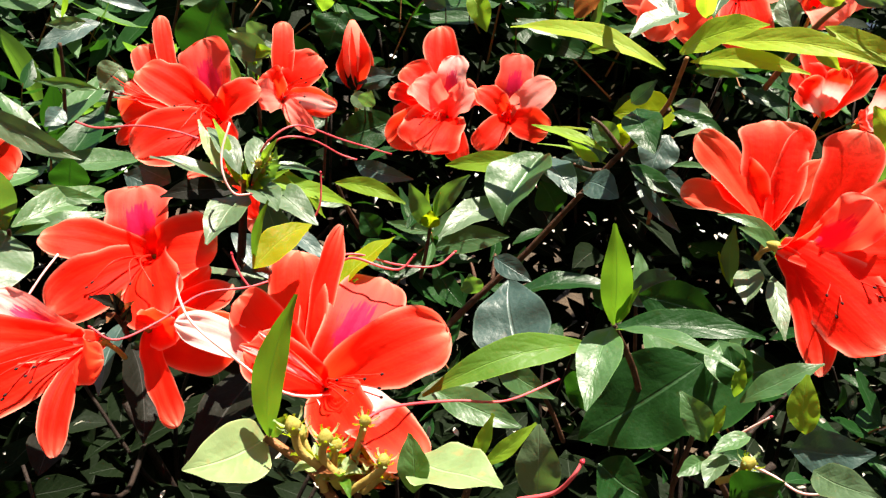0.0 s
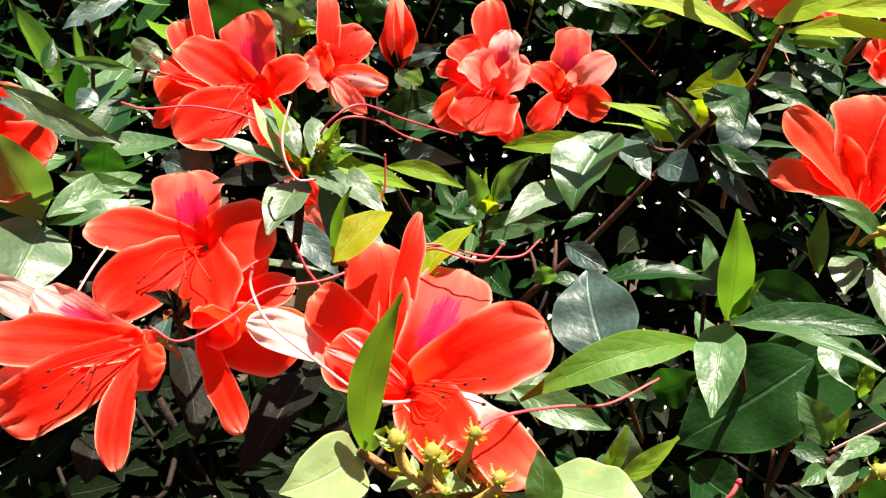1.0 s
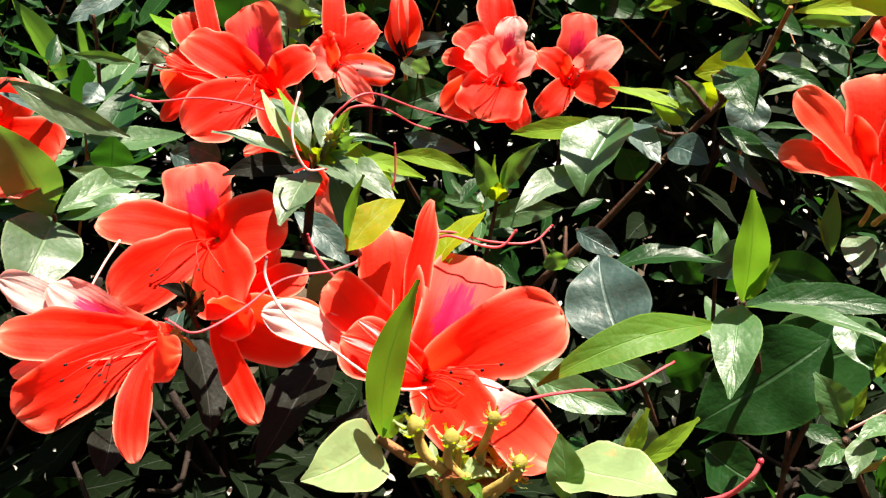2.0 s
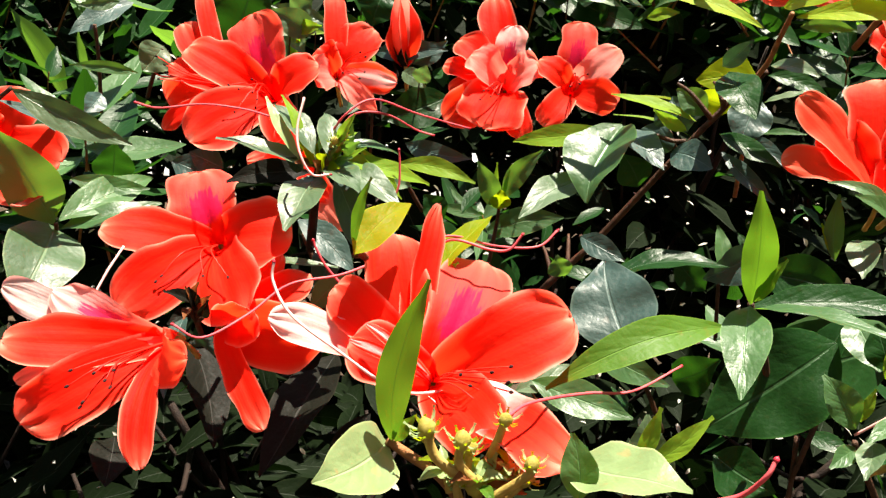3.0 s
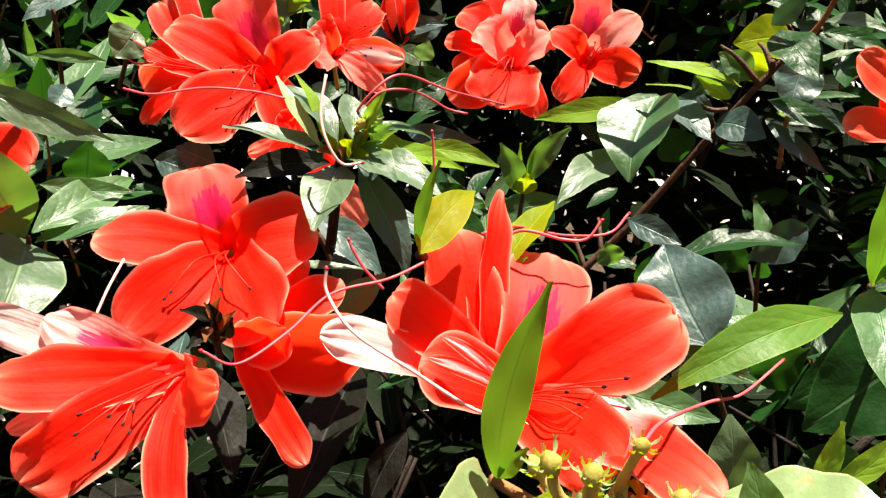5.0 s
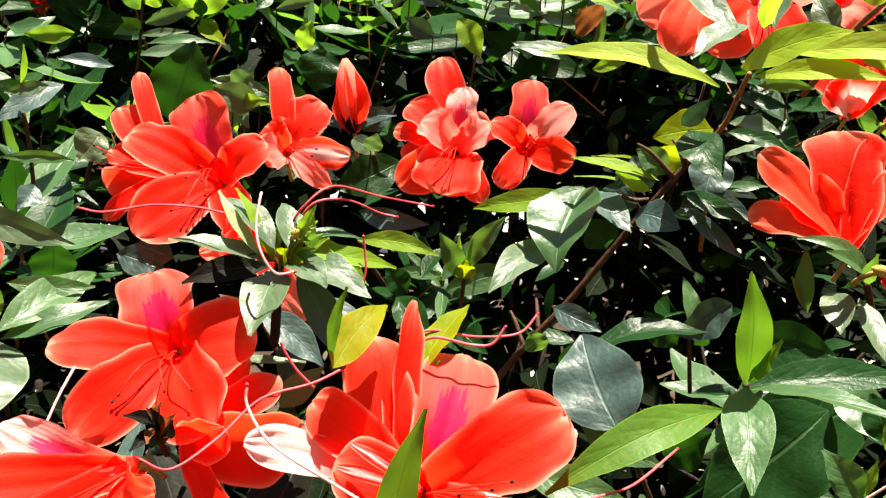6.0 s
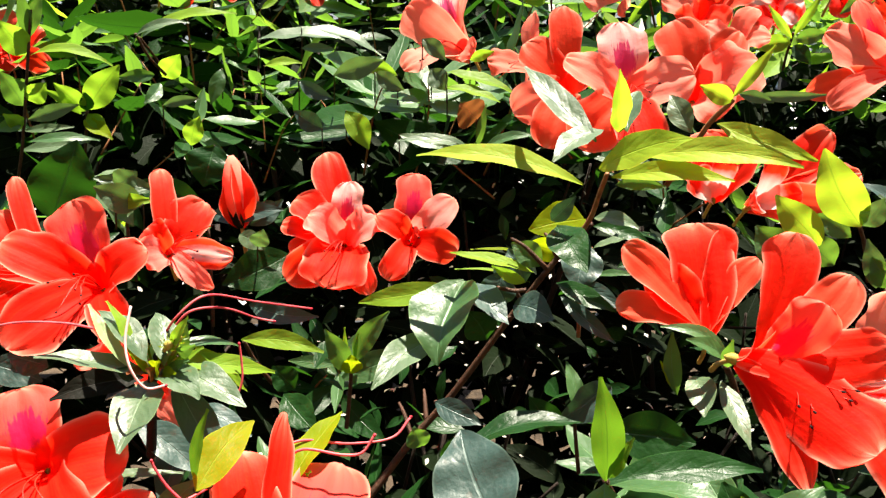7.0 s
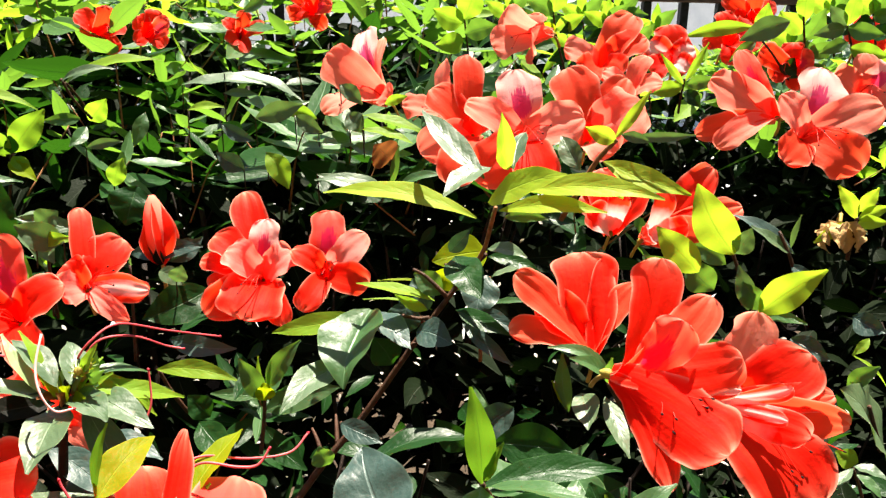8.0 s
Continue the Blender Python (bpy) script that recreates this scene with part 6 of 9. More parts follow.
shoot("shaded slate-green leaf before a small green one",
      [(0.1831, 0.5591, 0.8790), (0.1793, 0.5580, 0.9038), (0.1759, 0.5555, 0.9248)],
      [((0.1958, 0.5502, 0.9441), (0.1622, 0.5374, 0.9303), (-0.15, -0.97, 0.05), 0.0250, "slate", 0.06, 0.14, 0.60),
       ((0.1776, 0.5554, 0.9248), (0.1749, 0.5753, 0.9489), (0.10, -0.97, 0.15), 0.0110, "mid", 0.05, 0.16, 0.50),
       ((0.1678, 0.5483, 0.9179), (0.1471, 0.5525, 0.9384), (0.05, -0.97, 0.15), 0.0180, "dark", 0.06, 0.14, 0.50)])
sprig = shoot("leaves round the foot of a blossom",
      [(0.2517, 0.5044, 0.9538), (0.2394, 0.4910, 0.9749), (0.2265, 0.4759, 0.9925)],
      [((0.2274, 0.4780, 0.9975), (0.1935, 0.4829, 1.0122), (0.1950, -0.6986, 0.6884), 0.0082, "mid", 0.16, 0.16, 0.50),
       ((0.2260, 0.4773, 0.9949), (0.2002, 0.4680, 1.0121), (0.5788, -0.6153, 0.5352), 0.0097, "mid", 0.10, 0.16, 0.50),
       ((0.2142, 0.4840, 0.9844), (0.2093, 0.4569, 0.9763), (-0.3833, -0.2001, 0.9017), 0.0157, "pale", 0.06, 0.16, 0.50),
       ((0.2257, 0.4780, 0.9838), (0.2260, 0.4420, 0.9670), (-0.0263, -0.4242, 0.9052), 0.0119, "pale", 0.06, 0.16, 0.50),
       ((0.2134, 0.4988, 0.9655), (0.2099, 0.5051, 0.9988), (-0.1001, -0.9791, 0.1768), 0.0102, "mid", 0.04, 0.16, 0.50),
       ((0.2123, 0.5006, 0.9679), (0.2032, 0.5011, 0.9843), (0.4617, -0.8407, 0.2830), 0.0056, "yellow", 0.04, 0.16, 0.50)], 0.0024)
add_leaves(sprig, [((0.2270, 0.4757, 0.9926), (0.2239, 0.4680, 1.0112), (-0.4671, -0.7870, -0.4031), 0.0069, "mid", 0.10, 0.16, 0.50)])
sprig = shoot("long-leaved young shoot standing above the blossoms",
      [(0.1634, 0.5242, 1.0482), (0.1670, 0.5206, 1.0582), (0.1678, 0.5132, 1.0718), (0.1682, 0.5052, 1.0836)],
      [((0.1628, 0.5259, 1.0731), (0.0802, 0.5539, 1.0830), (-0.0768, -0.5243, 0.8480), 0.0158, "lime", 0.08, 0.16, 0.50),
       ((0.1606, 0.5023, 1.0992), (0.1356, 0.5527, 1.1293), (-0.0939, -0.5450, 0.8331), 0.0159, "pale", 0.04, 0.16, 0.50),
       ((0.1661, 0.5099, 1.1037), (0.1371, 0.4897, 1.0929), (-0.0943, -0.3588, 0.9287), 0.0148, "pale", 0.06, 0.16, 0.50),
       ((0.1768, 0.5166, 1.1013), (0.1667, 0.4947, 1.1337), (0.4343, -0.8028, -0.4085), 0.0133, "lime", 0.05, 0.16, 0.50),
       ((0.1787, 0.5108, 1.1024), (0.1917, 0.5376, 1.1188), (-0.5741, -0.2099, 0.7914), 0.0170, "pale", 0.06, 0.16, 0.50),
       ((0.1648, 0.5066, 1.0852), (0.1929, 0.4679, 1.1073), (-0.8181, -0.3216, 0.4768), 0.0190, "lime", 0.07, 0.10, 0.60)], bark=TWIG)
add_leaves(sprig, [((0.1817, 0.5023, 1.0922), (0.2400, 0.4585, 1.0965), (-0.4768, -0.5696, 0.6694), 0.0146, "lime", 0.08, 0.16, 0.50),
       ((0.1699, 0.5042, 1.0818), (0.2176, 0.4744, 1.0866), (-0.4459, -0.6086, 0.6563), 0.0113, "lime", 0.10, 0.16, 0.50),
       ((0.1735, 0.5073, 1.0774), (0.1940, 0.4945, 1.0789), (-0.5233, -0.8045, 0.2810), 0.0073, "mid", 0.08, 0.16, 0.50)])
sprig = shoot("young shoot behind the long-leaved one",
      [(0.2362, 0.5973, 1.0532), (0.2459, 0.5822, 1.0835), (0.2514, 0.5774, 1.0967), (0.2594, 0.5706, 1.1094)],
      [((0.2588, 0.5710, 1.1103), (0.2746, 0.5608, 1.1399), (-0.6952, -0.7077, 0.1258), 0.0077, "lime", 0.05, 0.16, 0.50),
       ((0.2594, 0.5705, 1.1085), (0.2388, 0.5707, 1.1172), (-0.0344, -0.9980, -0.0522), 0.0121, "lime", 0.08, 0.16, 0.50),
       ((0.2685, 0.5664, 1.1121), (0.2982, 0.5448, 1.1155), (-0.5925, -0.7990, 0.1027), 0.0067, "pale", 0.05, 0.16, 0.50),
       ((0.2618, 0.5698, 1.1126), (0.2760, 0.5569, 1.1097), (-0.6490, -0.7441, 0.1587), 0.0074, "pale", 0.06, 0.16, 0.50),
       ((0.2395, 0.5766, 1.0895), (0.2329, 0.5962, 1.1083), (-0.5511, -0.6686, 0.4992), 0.0151, "pale", 0.08, 0.16, 0.50),
       ((0.2537, 0.5761, 1.0950), (0.2964, 0.5399, 1.0807), (-0.4191, -0.7155, 0.5589), 0.0162, "lime", 0.08, 0.16, 0.50)], 0.0022, bark=TWIG)
add_leaves(sprig, [((0.2512, 0.5760, 1.0879), (0.2634, 0.5624, 1.0743), (-0.5433, -0.7842, 0.2996), 0.0102, "lime", 0.08, 0.16, 0.50)])
shoot("shoot with broad yellow-green leaves lit from behind",
      [(0.3415, 0.5434, 1.0082), (0.3365, 0.5443, 1.0285), (0.3299, 0.5433, 1.0423)],
      [((0.3306, 0.5429, 1.0424), (0.3048, 0.5490, 1.0856), (-0.3832, -0.9184, -0.0988), 0.0266, "lime", 0.05, 0.10, 0.80),
       ((0.3086, 0.5439, 1.0309), (0.2837, 0.5551, 1.0579), (-0.3442, -0.9363, 0.0703), 0.0208, "lime", 0.05, 0.10, 0.80),
       ((0.3311, 0.5426, 1.0425), (0.3357, 0.5345, 1.0608), (-0.7068, -0.6957, -0.1282), 0.0141, "pale", 0.05, 0.16, 0.50),
       ((0.3271, 0.5558, 1.0145), (0.3106, 0.5630, 1.0334), (-0.3433, -0.9374, 0.0587), 0.0218, "mid", 0.05, 0.16, 0.50),
       ((0.3062, 0.5677, 1.0109), (0.2864, 0.5769, 1.0332), (-0.3260, -0.9399, 0.1016), 0.0255, "mid", 0.05, 0.16, 0.50),
       ((0.3263, 0.5437, 1.0356), (0.3092, 0.5578, 1.0452), (-0.5288, -0.8110, 0.2503), 0.0142, "mid", 0.05, 0.16, 0.50)])
sprig = shoot("tall slender shoot in the sun",
      [(-0.2189, 0.7922, 0.9983), (-0.2064, 0.7875, 1.0354), (-0.1945, 0.7822, 1.0837), (-0.1827, 0.7827, 1.1449)],
      [((-0.1923, 0.7861, 1.1123), (-0.2010, 0.7668, 1.1383), (0.5544, -0.7459, -0.3692), 0.0219, "young", 0.06, 0.16, 0.50),
       ((-0.1873, 0.7845, 1.1247), (-0.1744, 0.7860, 1.1567), (0.2858, -0.9557, -0.0709), 0.0115, "mid", 0.05, 0.16, 0.50),
       ((-0.1903, 0.7876, 1.1225), (-0.1878, 0.7813, 1.1605), (-0.0863, -0.9836, -0.1583), 0.0116, "mid", 0.05, 0.16, 0.50),
       ((-0.1888, 0.7874, 1.1123), (-0.1308, 0.7874, 1.1041), (0.1170, -0.5428, 0.8317), 0.0117, "young", 0.16, 0.16, 0.50),
       ((-0.1942, 0.7817, 1.0796), (-0.1782, 0.7802, 1.0923), (0.0216, -0.9893, -0.1445), 0.0173, "young", 0.06, 0.16, 0.50),
       ((-0.1945, 0.7794, 1.0651), (-0.1581, 0.7847, 1.0756), (0.1181, -0.9894, 0.0848), 0.0125, "pale", 0.06, 0.16, 0.50)])
add_leaves(sprig, [((-0.2009, 0.7844, 1.0557), (-0.1622, 0.7808, 1.0591), (-0.1279, -0.7809, 0.6114), 0.0078, "pale", 0.06, 0.16, 0.50),
       ((-0.2010, 0.7858, 1.0641), (-0.2130, 0.7623, 1.0597), (0.8164, -0.4765, 0.3263), 0.0116, "mid", 0.06, 0.16, 0.50),
       ((-0.1995, 0.7879, 1.0744), (-0.2061, 0.7709, 1.1015), (0.5338, -0.7684, -0.3530), 0.0193, "mid", 0.06, 0.16, 0.50),
       ((-0.2062, 0.7884, 1.0396), (-0.1547, 0.7895, 1.0456), (-0.0741, -0.6460, 0.7597), 0.0130, "pale", 0.06, 0.16, 0.50),
       ((-0.2014, 0.7846, 1.0578), (-0.2070, 0.7666, 1.0714), (0.7589, -0.5252, -0.3851), 0.0125, "young", 0.06, 0.16, 0.50)])
shoot("shoot with upturned young leaves",
      [(-0.1749, 0.8272, 1.0029), (-0.1652, 0.8115, 1.0392), (-0.1574, 0.8016, 1.0701)],
      [((-0.1575, 0.8014, 1.0688), (-0.1293, 0.8007, 1.1037), (0.1006, -0.9898, -0.1013), 0.0242, "young", 0.06, 0.16, 0.50),
       ((-0.1587, 0.8009, 1.0680), (-0.1748, 0.7857, 1.0916), (0.5370, -0.8272, -0.1652), 0.0164, "young", 0.08, 0.16, 0.50),
       ((-0.1573, 0.8010, 1.0658), (-0.1403, 0.7863, 1.0527), (0.0156, -0.6548, 0.7557), 0.0130, "young", 0.06, 0.16, 0.50),
       ((-0.1599, 0.7995, 1.0616), (-0.1345, 0.7787, 1.0497), (-0.0305, -0.5235, 0.8515), 0.0140, "yellow", 0.06, 0.16, 0.50),
       ((-0.1616, 0.7997, 1.0660), (-0.1838, 0.7865, 1.0873), (0.4915, -0.8705, -0.0265), 0.0087, "young", 0.10, 0.16, 0.50),
       ((-0.1575, 0.8012, 1.0680), (-0.1560, 0.7952, 1.0841), (0.2814, -0.8898, -0.3593), 0.0116, "dark", 0.06, 0.16, 0.50)])
shoot("leaning brown shoot with a pale arching leaf",
      [(-0.1121, 0.8920, 1.0815), (-0.1188, 0.8758, 1.1026), (-0.1258, 0.8585, 1.1202)],
      [((-0.1259, 0.8585, 1.1193), (-0.0873, 0.8590, 1.1332), (-0.2114, -0.7610, 0.6133), 0.0082, "pale", 0.20, 0.16, 0.50),
       ((-0.1250, 0.8588, 1.1202), (-0.0451, 0.8574, 1.1400), (-0.2178, -0.4886, 0.8449), 0.0165, "young", 0.10, 0.16, 0.50),
       ((-0.1132, 0.8753, 1.0859), (-0.0951, 0.8641, 1.1060), (-0.1789, -0.9190, -0.3513), 0.0209, "young", 0.06, 0.16, 0.50)])
shoot("dead brown leaf among green ones",
      [(0.1436, 0.7280, 1.0514), (0.1396, 0.7249, 1.0654), (0.1382, 0.7204, 1.0750)],
      [((0.1382, 0.7201, 1.0729), (0.1248, 0.7171, 1.0852), (0.1468, -0.9862, -0.0769), 0.0270, "brown", 0.05, 0.10, 0.90),
       ((0.1387, 0.7165, 1.0537), (0.1440, 0.7150, 1.0854), (-0.1578, -0.9872, -0.0215), 0.0070, "mid", 0.05, 0.16, 0.50),
       ((0.1377, 0.7158, 1.0494), (0.0797, 0.7155, 1.0591), (0.1429, -0.5215, 0.8412), 0.0118, "pale", 0.12, 0.16, 0.50),
       ((0.1421, 0.7157, 1.0516), (0.1787, 0.6996, 1.0651), (-0.4871, -0.5224, 0.6999), 0.0093, "mid", 0.12, 0.16, 0.50),
       ((0.1376, 0.7149, 1.0452), (0.1574, 0.7007, 1.0521), (-0.6217, -0.6770, 0.3939), 0.0101, "young", 0.06, 0.16, 0.50)])
shoot("pointed young leaves in front of a withered flower",
      [(0.4081, 0.5411, 1.0367), (0.4064, 0.5371, 1.0526), (0.4039, 0.5327, 1.0663)],
      [((0.4034, 0.5328, 1.0653), (0.3911, 0.5371, 1.0857), (-0.4600, -0.8830, -0.0933), 0.0100, "lime", 0.05, 0.16, 0.50),
       ((0.4049, 0.5328, 1.0699), (0.4087, 0.5236, 1.0867), (-0.7522, -0.6341, -0.1793), 0.0093, "lime", 0.05, 0.16, 0.50),
       ((0.4044, 0.5321, 1.0654), (0.4138, 0.5171, 1.0767), (-0.8440, -0.5363, -0.0102), 0.0085, "lime", 0.05, 0.16, 0.50),
       ((0.4019, 0.5334, 1.0627), (0.3794, 0.5368, 1.0498), (-0.3474, -0.8586, 0.3770), 0.0085, "lime", 0.05, 0.16, 0.50),
       ((0.4044, 0.5315, 1.0631), (0.4077, 0.5098, 1.0683), (-0.9888, -0.1377, 0.0571), 0.0092, "lime", 0.05, 0.16, 0.50)])
shoot("bright leaf standing beside a forked twig",
      [(0.3428, 0.5416, 0.9708), (0.3394, 0.5340, 0.9933), (0.3385, 0.5224, 1.0117)],
      [((0.3384, 0.5221, 1.0108), (0.3580, 0.4911, 1.0469), (-0.8189, -0.5720, -0.0469), 0.0215, "lime", 0.05, 0.16, 0.50),
       ((0.3339, 0.5253, 1.0116), (0.3266, 0.5298, 1.0391), (-0.4545, -0.8904, 0.0253), 0.0124, "pale", 0.05, 0.16, 0.50),
       ((0.3405, 0.5202, 1.0095), (0.3521, 0.4935, 1.0136), (-0.8353, -0.2917, 0.4660), 0.0074, "mid", 0.05, 0.16, 0.50),
       ((0.3394, 0.5221, 1.0125), (0.3281, 0.5258, 1.0297), (-0.3328, -0.9428, -0.0190), 0.0146, "mid", 0.05, 0.16, 0.50)])
shoot("slender forked twigs with narrow leaves",
      [(0.3875, 0.5602, 0.9927), (0.3822, 0.5565, 1.0255), (0.3718, 0.5617, 1.0509)],
      [((0.3827, 0.5595, 1.0360), (0.3485, 0.5784, 1.0588), (0.0814, -0.7040, 0.7056), 0.0135, "slate", 0.05, 0.16, 0.50),
       ((0.3814, 0.5614, 1.0394), (0.3830, 0.5571, 1.0629), (-0.6100, -0.7860, -0.1001), 0.0040, "pale", 0.05, 0.16, 0.50),
       ((0.3827, 0.5595, 1.0360), (0.3534, 0.5650, 1.0543), (0.2531, -0.7368, 0.6270), 0.0105, "pale", 0.05, 0.16, 0.50),
       ((0.3810, 0.5584, 1.0288), (0.3855, 0.5343, 1.0248), (-0.8557, -0.2360, 0.4604), 0.0079, "slate", 0.05, 0.16, 0.50)])
shoot("round pale leaf at the edge of the hedge",
      [(0.3833, 0.4574, 0.9500), (0.3734, 0.4532, 0.9669), (0.3658, 0.4513, 0.9819)],
      [((0.3844, 0.4566, 0.9503), (0.3417, 0.4448, 0.9965), (0.20, -0.60, 0.78), 0.0384, "pale", 0.05, 0.10, 0.90),
       ((0.3722, 0.4673, 1.0143), (0.3624, 0.4661, 1.0053), (-0.4084, -0.7318, 0.5455), 0.0056, "young", 0.10, 0.16, 0.50),
       ((0.3593, 0.4447, 0.9523), (0.3491, 0.4505, 0.9567), (-0.3443, -0.8714, 0.3494), 0.0119, "young", 0.05, 0.16, 0.50),
       ((0.3604, 0.4636, 0.9864), (0.3702, 0.4533, 1.0038), (-0.8012, -0.5904, 0.0974), 0.0104, "mid", 0.05, 0.16, 0.50),
       ((0.3713, 0.4821, 1.0220), (0.3788, 0.4636, 1.0187), (-0.8219, -0.4036, 0.4021), 0.0141, "slate", 0.05, 0.16, 0.50),
       ((0.3527, 0.5077, 0.9993), (0.3645, 0.4858, 0.9935), (-0.7400, -0.5140, 0.4338), 0.0146, "slate", 0.05, 0.16, 0.50)])
withered_blossom("withered straw-coloured flower hanging on its stalk", (0.3964, 0.5374, 1.0618), (0.3924, 0.5253, 1.0436), 0.0193)
shoot("slanting twig over the leaves",
      [(-0.1068, 0.8554, 1.0900), (-0.1151, 0.8381, 1.1061), (-0.1211, 0.8254, 1.1255)],
      [((-0.1213, 0.8252, 1.1233), (-0.0783, 0.8229, 1.1343), (-0.2136, -0.6900, 0.6916), 0.0089, "pale", 0.15, 0.16, 0.50),
       ((-0.1118, 0.8375, 1.0920), (-0.1366, 0.8139, 1.0924), (0.6846, -0.7189, 0.1202), 0.0115, "mid", 0.05, 0.16, 0.50),
       ((-0.1079, 0.8375, 1.0849), (-0.1176, 0.8162, 1.0713), (0.5706, -0.6100, 0.5499), 0.0125, "mid", 0.05, 0.16, 0.50)])
shoot("single leaf on a thin twig, catching the sun",
      [(-0.0309, 0.8690, 1.0934), (-0.0276, 0.8419, 1.1108), (-0.0255, 0.8222, 1.1219)],
      [((-0.0255, 0.8222, 1.1219), (0.0439, 0.8192, 1.1226), (-0.0252, -0.3652, 0.9306), 0.0208, "pale", 0.06, 0.16, 0.50)], 0.0007)
shoot("single leaf on a thin twig, catching the sun",
      [(0.0074, 0.8573, 1.1047), (0.0092, 0.8298, 1.1216), (0.0103, 0.8098, 1.1322)],
      [((0.0103, 0.8098, 1.1322), (0.0740, 0.8017, 1.1101), (0.2776, -0.3040, 0.9113), 0.0204, "pale", 0.06, 0.16, 0.50)], 0.0007)
shoot("single leaf on a thin twig, catching the sun",
      [(0.1077, 0.8242, 1.0984), (0.1053, 0.7969, 1.1154), (0.1034, 0.7770, 1.1261)],
      [((0.1034, 0.7770, 1.1261), (0.1209, 0.7688, 1.1111), (-0.2420, -0.9421, 0.2321), 0.0141, "pale", 0.06, 0.16, 0.50)], 0.0007)
shoot("single leaf on a thin twig, catching the sun",
      [(0.1135, 0.8044, 1.0764), (0.1108, 0.7776, 1.0941), (0.1090, 0.7634, 1.1049)],
      [((0.1090, 0.7634, 1.1049), (0.1195, 0.7550, 1.0901), (-0.2375, -0.9076, 0.3462), 0.0184, "pale", 0.06, 0.16, 0.50)], 0.0007)
shoot("single leaf on a thin twig, catching the sun",
      [(0.0680, 0.8222, 1.0716), (0.0673, 0.7954, 1.0897), (0.0666, 0.7759, 1.1012)],
      [((0.0666, 0.7759, 1.1012), (0.0887, 0.7682, 1.0885), (-0.1998, -0.9534, 0.2262), 0.0141, "pale", 0.06, 0.16, 0.50)], 0.0007)
shoot("single leaf on a thin twig, catching the sun",
      [(0.0343, 0.8213, 1.0695), (0.0350, 0.7945, 1.0875), (0.0353, 0.7750, 1.0991)],
      [((0.0353, 0.7750, 1.0991), (0.0735, 0.7711, 1.1108), (-0.1204, -0.9906, 0.0648), 0.0178, "pale", 0.06, 0.16, 0.50)], 0.0007)
shoot("single leaf on a thin twig, catching the sun",
      [(0.0045, 0.8352, 1.0627), (0.0064, 0.8087, 1.0811), (0.0075, 0.7893, 1.0929)],
      [((0.0075, 0.7893, 1.0929), (0.0343, 0.7809, 1.0801), (-0.1781, -0.9517, 0.2503), 0.0125, "slate", 0.06, 0.16, 0.50)], 0.0007)
shoot("single leaf on a thin twig, catching the sun",
      [(-0.0233, 0.8342, 1.0753), (-0.0202, 0.8075, 1.0931), (-0.0182, 0.7880, 1.1044)],
      [((-0.0182, 0.7880, 1.1044), (0.0110, 0.7828, 1.1072), (-0.1901, -0.6756, 0.7124), 0.0089, "young", 0.06, 0.16, 0.50)], 0.0007)
shoot("single leaf on a thin twig, catching the sun",
      [(0.0067, 0.8554, 1.0874), (0.0085, 0.8283, 1.1050), (0.0096, 0.8086, 1.1162)],
      [((0.0096, 0.8086, 1.1162), (0.0372, 0.8018, 1.1156), (-0.1977, -0.8537, 0.4818), 0.0086, "pale", 0.06, 0.16, 0.50)], 0.0007)
shoot("single leaf on a thin twig, catching the sun",
      [(-0.0935, 0.7677, 1.0553), (-0.0880, 0.7458, 1.0721), (-0.0850, 0.7331, 1.0825)],
      [((-0.0850, 0.7331, 1.0825), (-0.0591, 0.7332, 1.0873), (-0.0133, -0.9948, 0.1008), 0.0082, "pale", 0.06, 0.16, 0.50)], 0.0007)
shoot("single leaf on a thin twig, catching the sun",
      [(0.1241, 0.7868, 1.0764), (0.1213, 0.7640, 1.0935), (0.1193, 0.7508, 1.1040)],
      [((0.1193, 0.7508, 1.1040), (0.1693, 0.7368, 1.0901), (0.1349, -0.4162, 0.8992), 0.0161, "young", 0.06, 0.16, 0.50)], 0.0007)
shoot("single leaf on a thin twig, catching the sun",
      [(0.1224, 0.7687, 1.0674), (0.1201, 0.7511, 1.0838), (0.1181, 0.7377, 1.0946)],
      [((0.1181, 0.7377, 1.0946), (0.1564, 0.7258, 1.0850), (0.0746, -0.4655, 0.8819), 0.0124, "young", 0.06, 0.16, 0.50)], 0.0007)
shoot("single leaf on a thin twig, catching the sun",
      [(0.0880, 0.8378, 1.0667), (0.0865, 0.8112, 1.0853), (0.0851, 0.7918, 1.0971)],
      [((0.0851, 0.7918, 1.0971), (0.0487, 0.7847, 1.1071), (0.2053, -0.9773, 0.0519), 0.0125, "young", 0.06, 0.16, 0.50)], 0.0007)
shoot("single leaf on a thin twig, catching the sun",
      [(0.1450, 0.8025, 1.0838), (0.1410, 0.7757, 1.1013), (0.1384, 0.7614, 1.1119)],
      [((0.1384, 0.7614, 1.1119), (0.1557, 0.7541, 1.1193), (-0.3855, -0.9226, -0.0155), 0.0092, "young", 0.06, 0.16, 0.50)], 0.0007)
shoot("single leaf on a thin twig, catching the sun",
      [(0.0434, 0.8005, 1.0436), (0.0437, 0.7744, 1.0625), (0.0436, 0.7605, 1.0739)],
      [((0.0436, 0.7605, 1.0739), (0.0604, 0.7500, 1.0460), (-0.0659, -0.9464, 0.3163), 0.0194, "young", 0.06, 0.16, 0.50)], 0.0007)
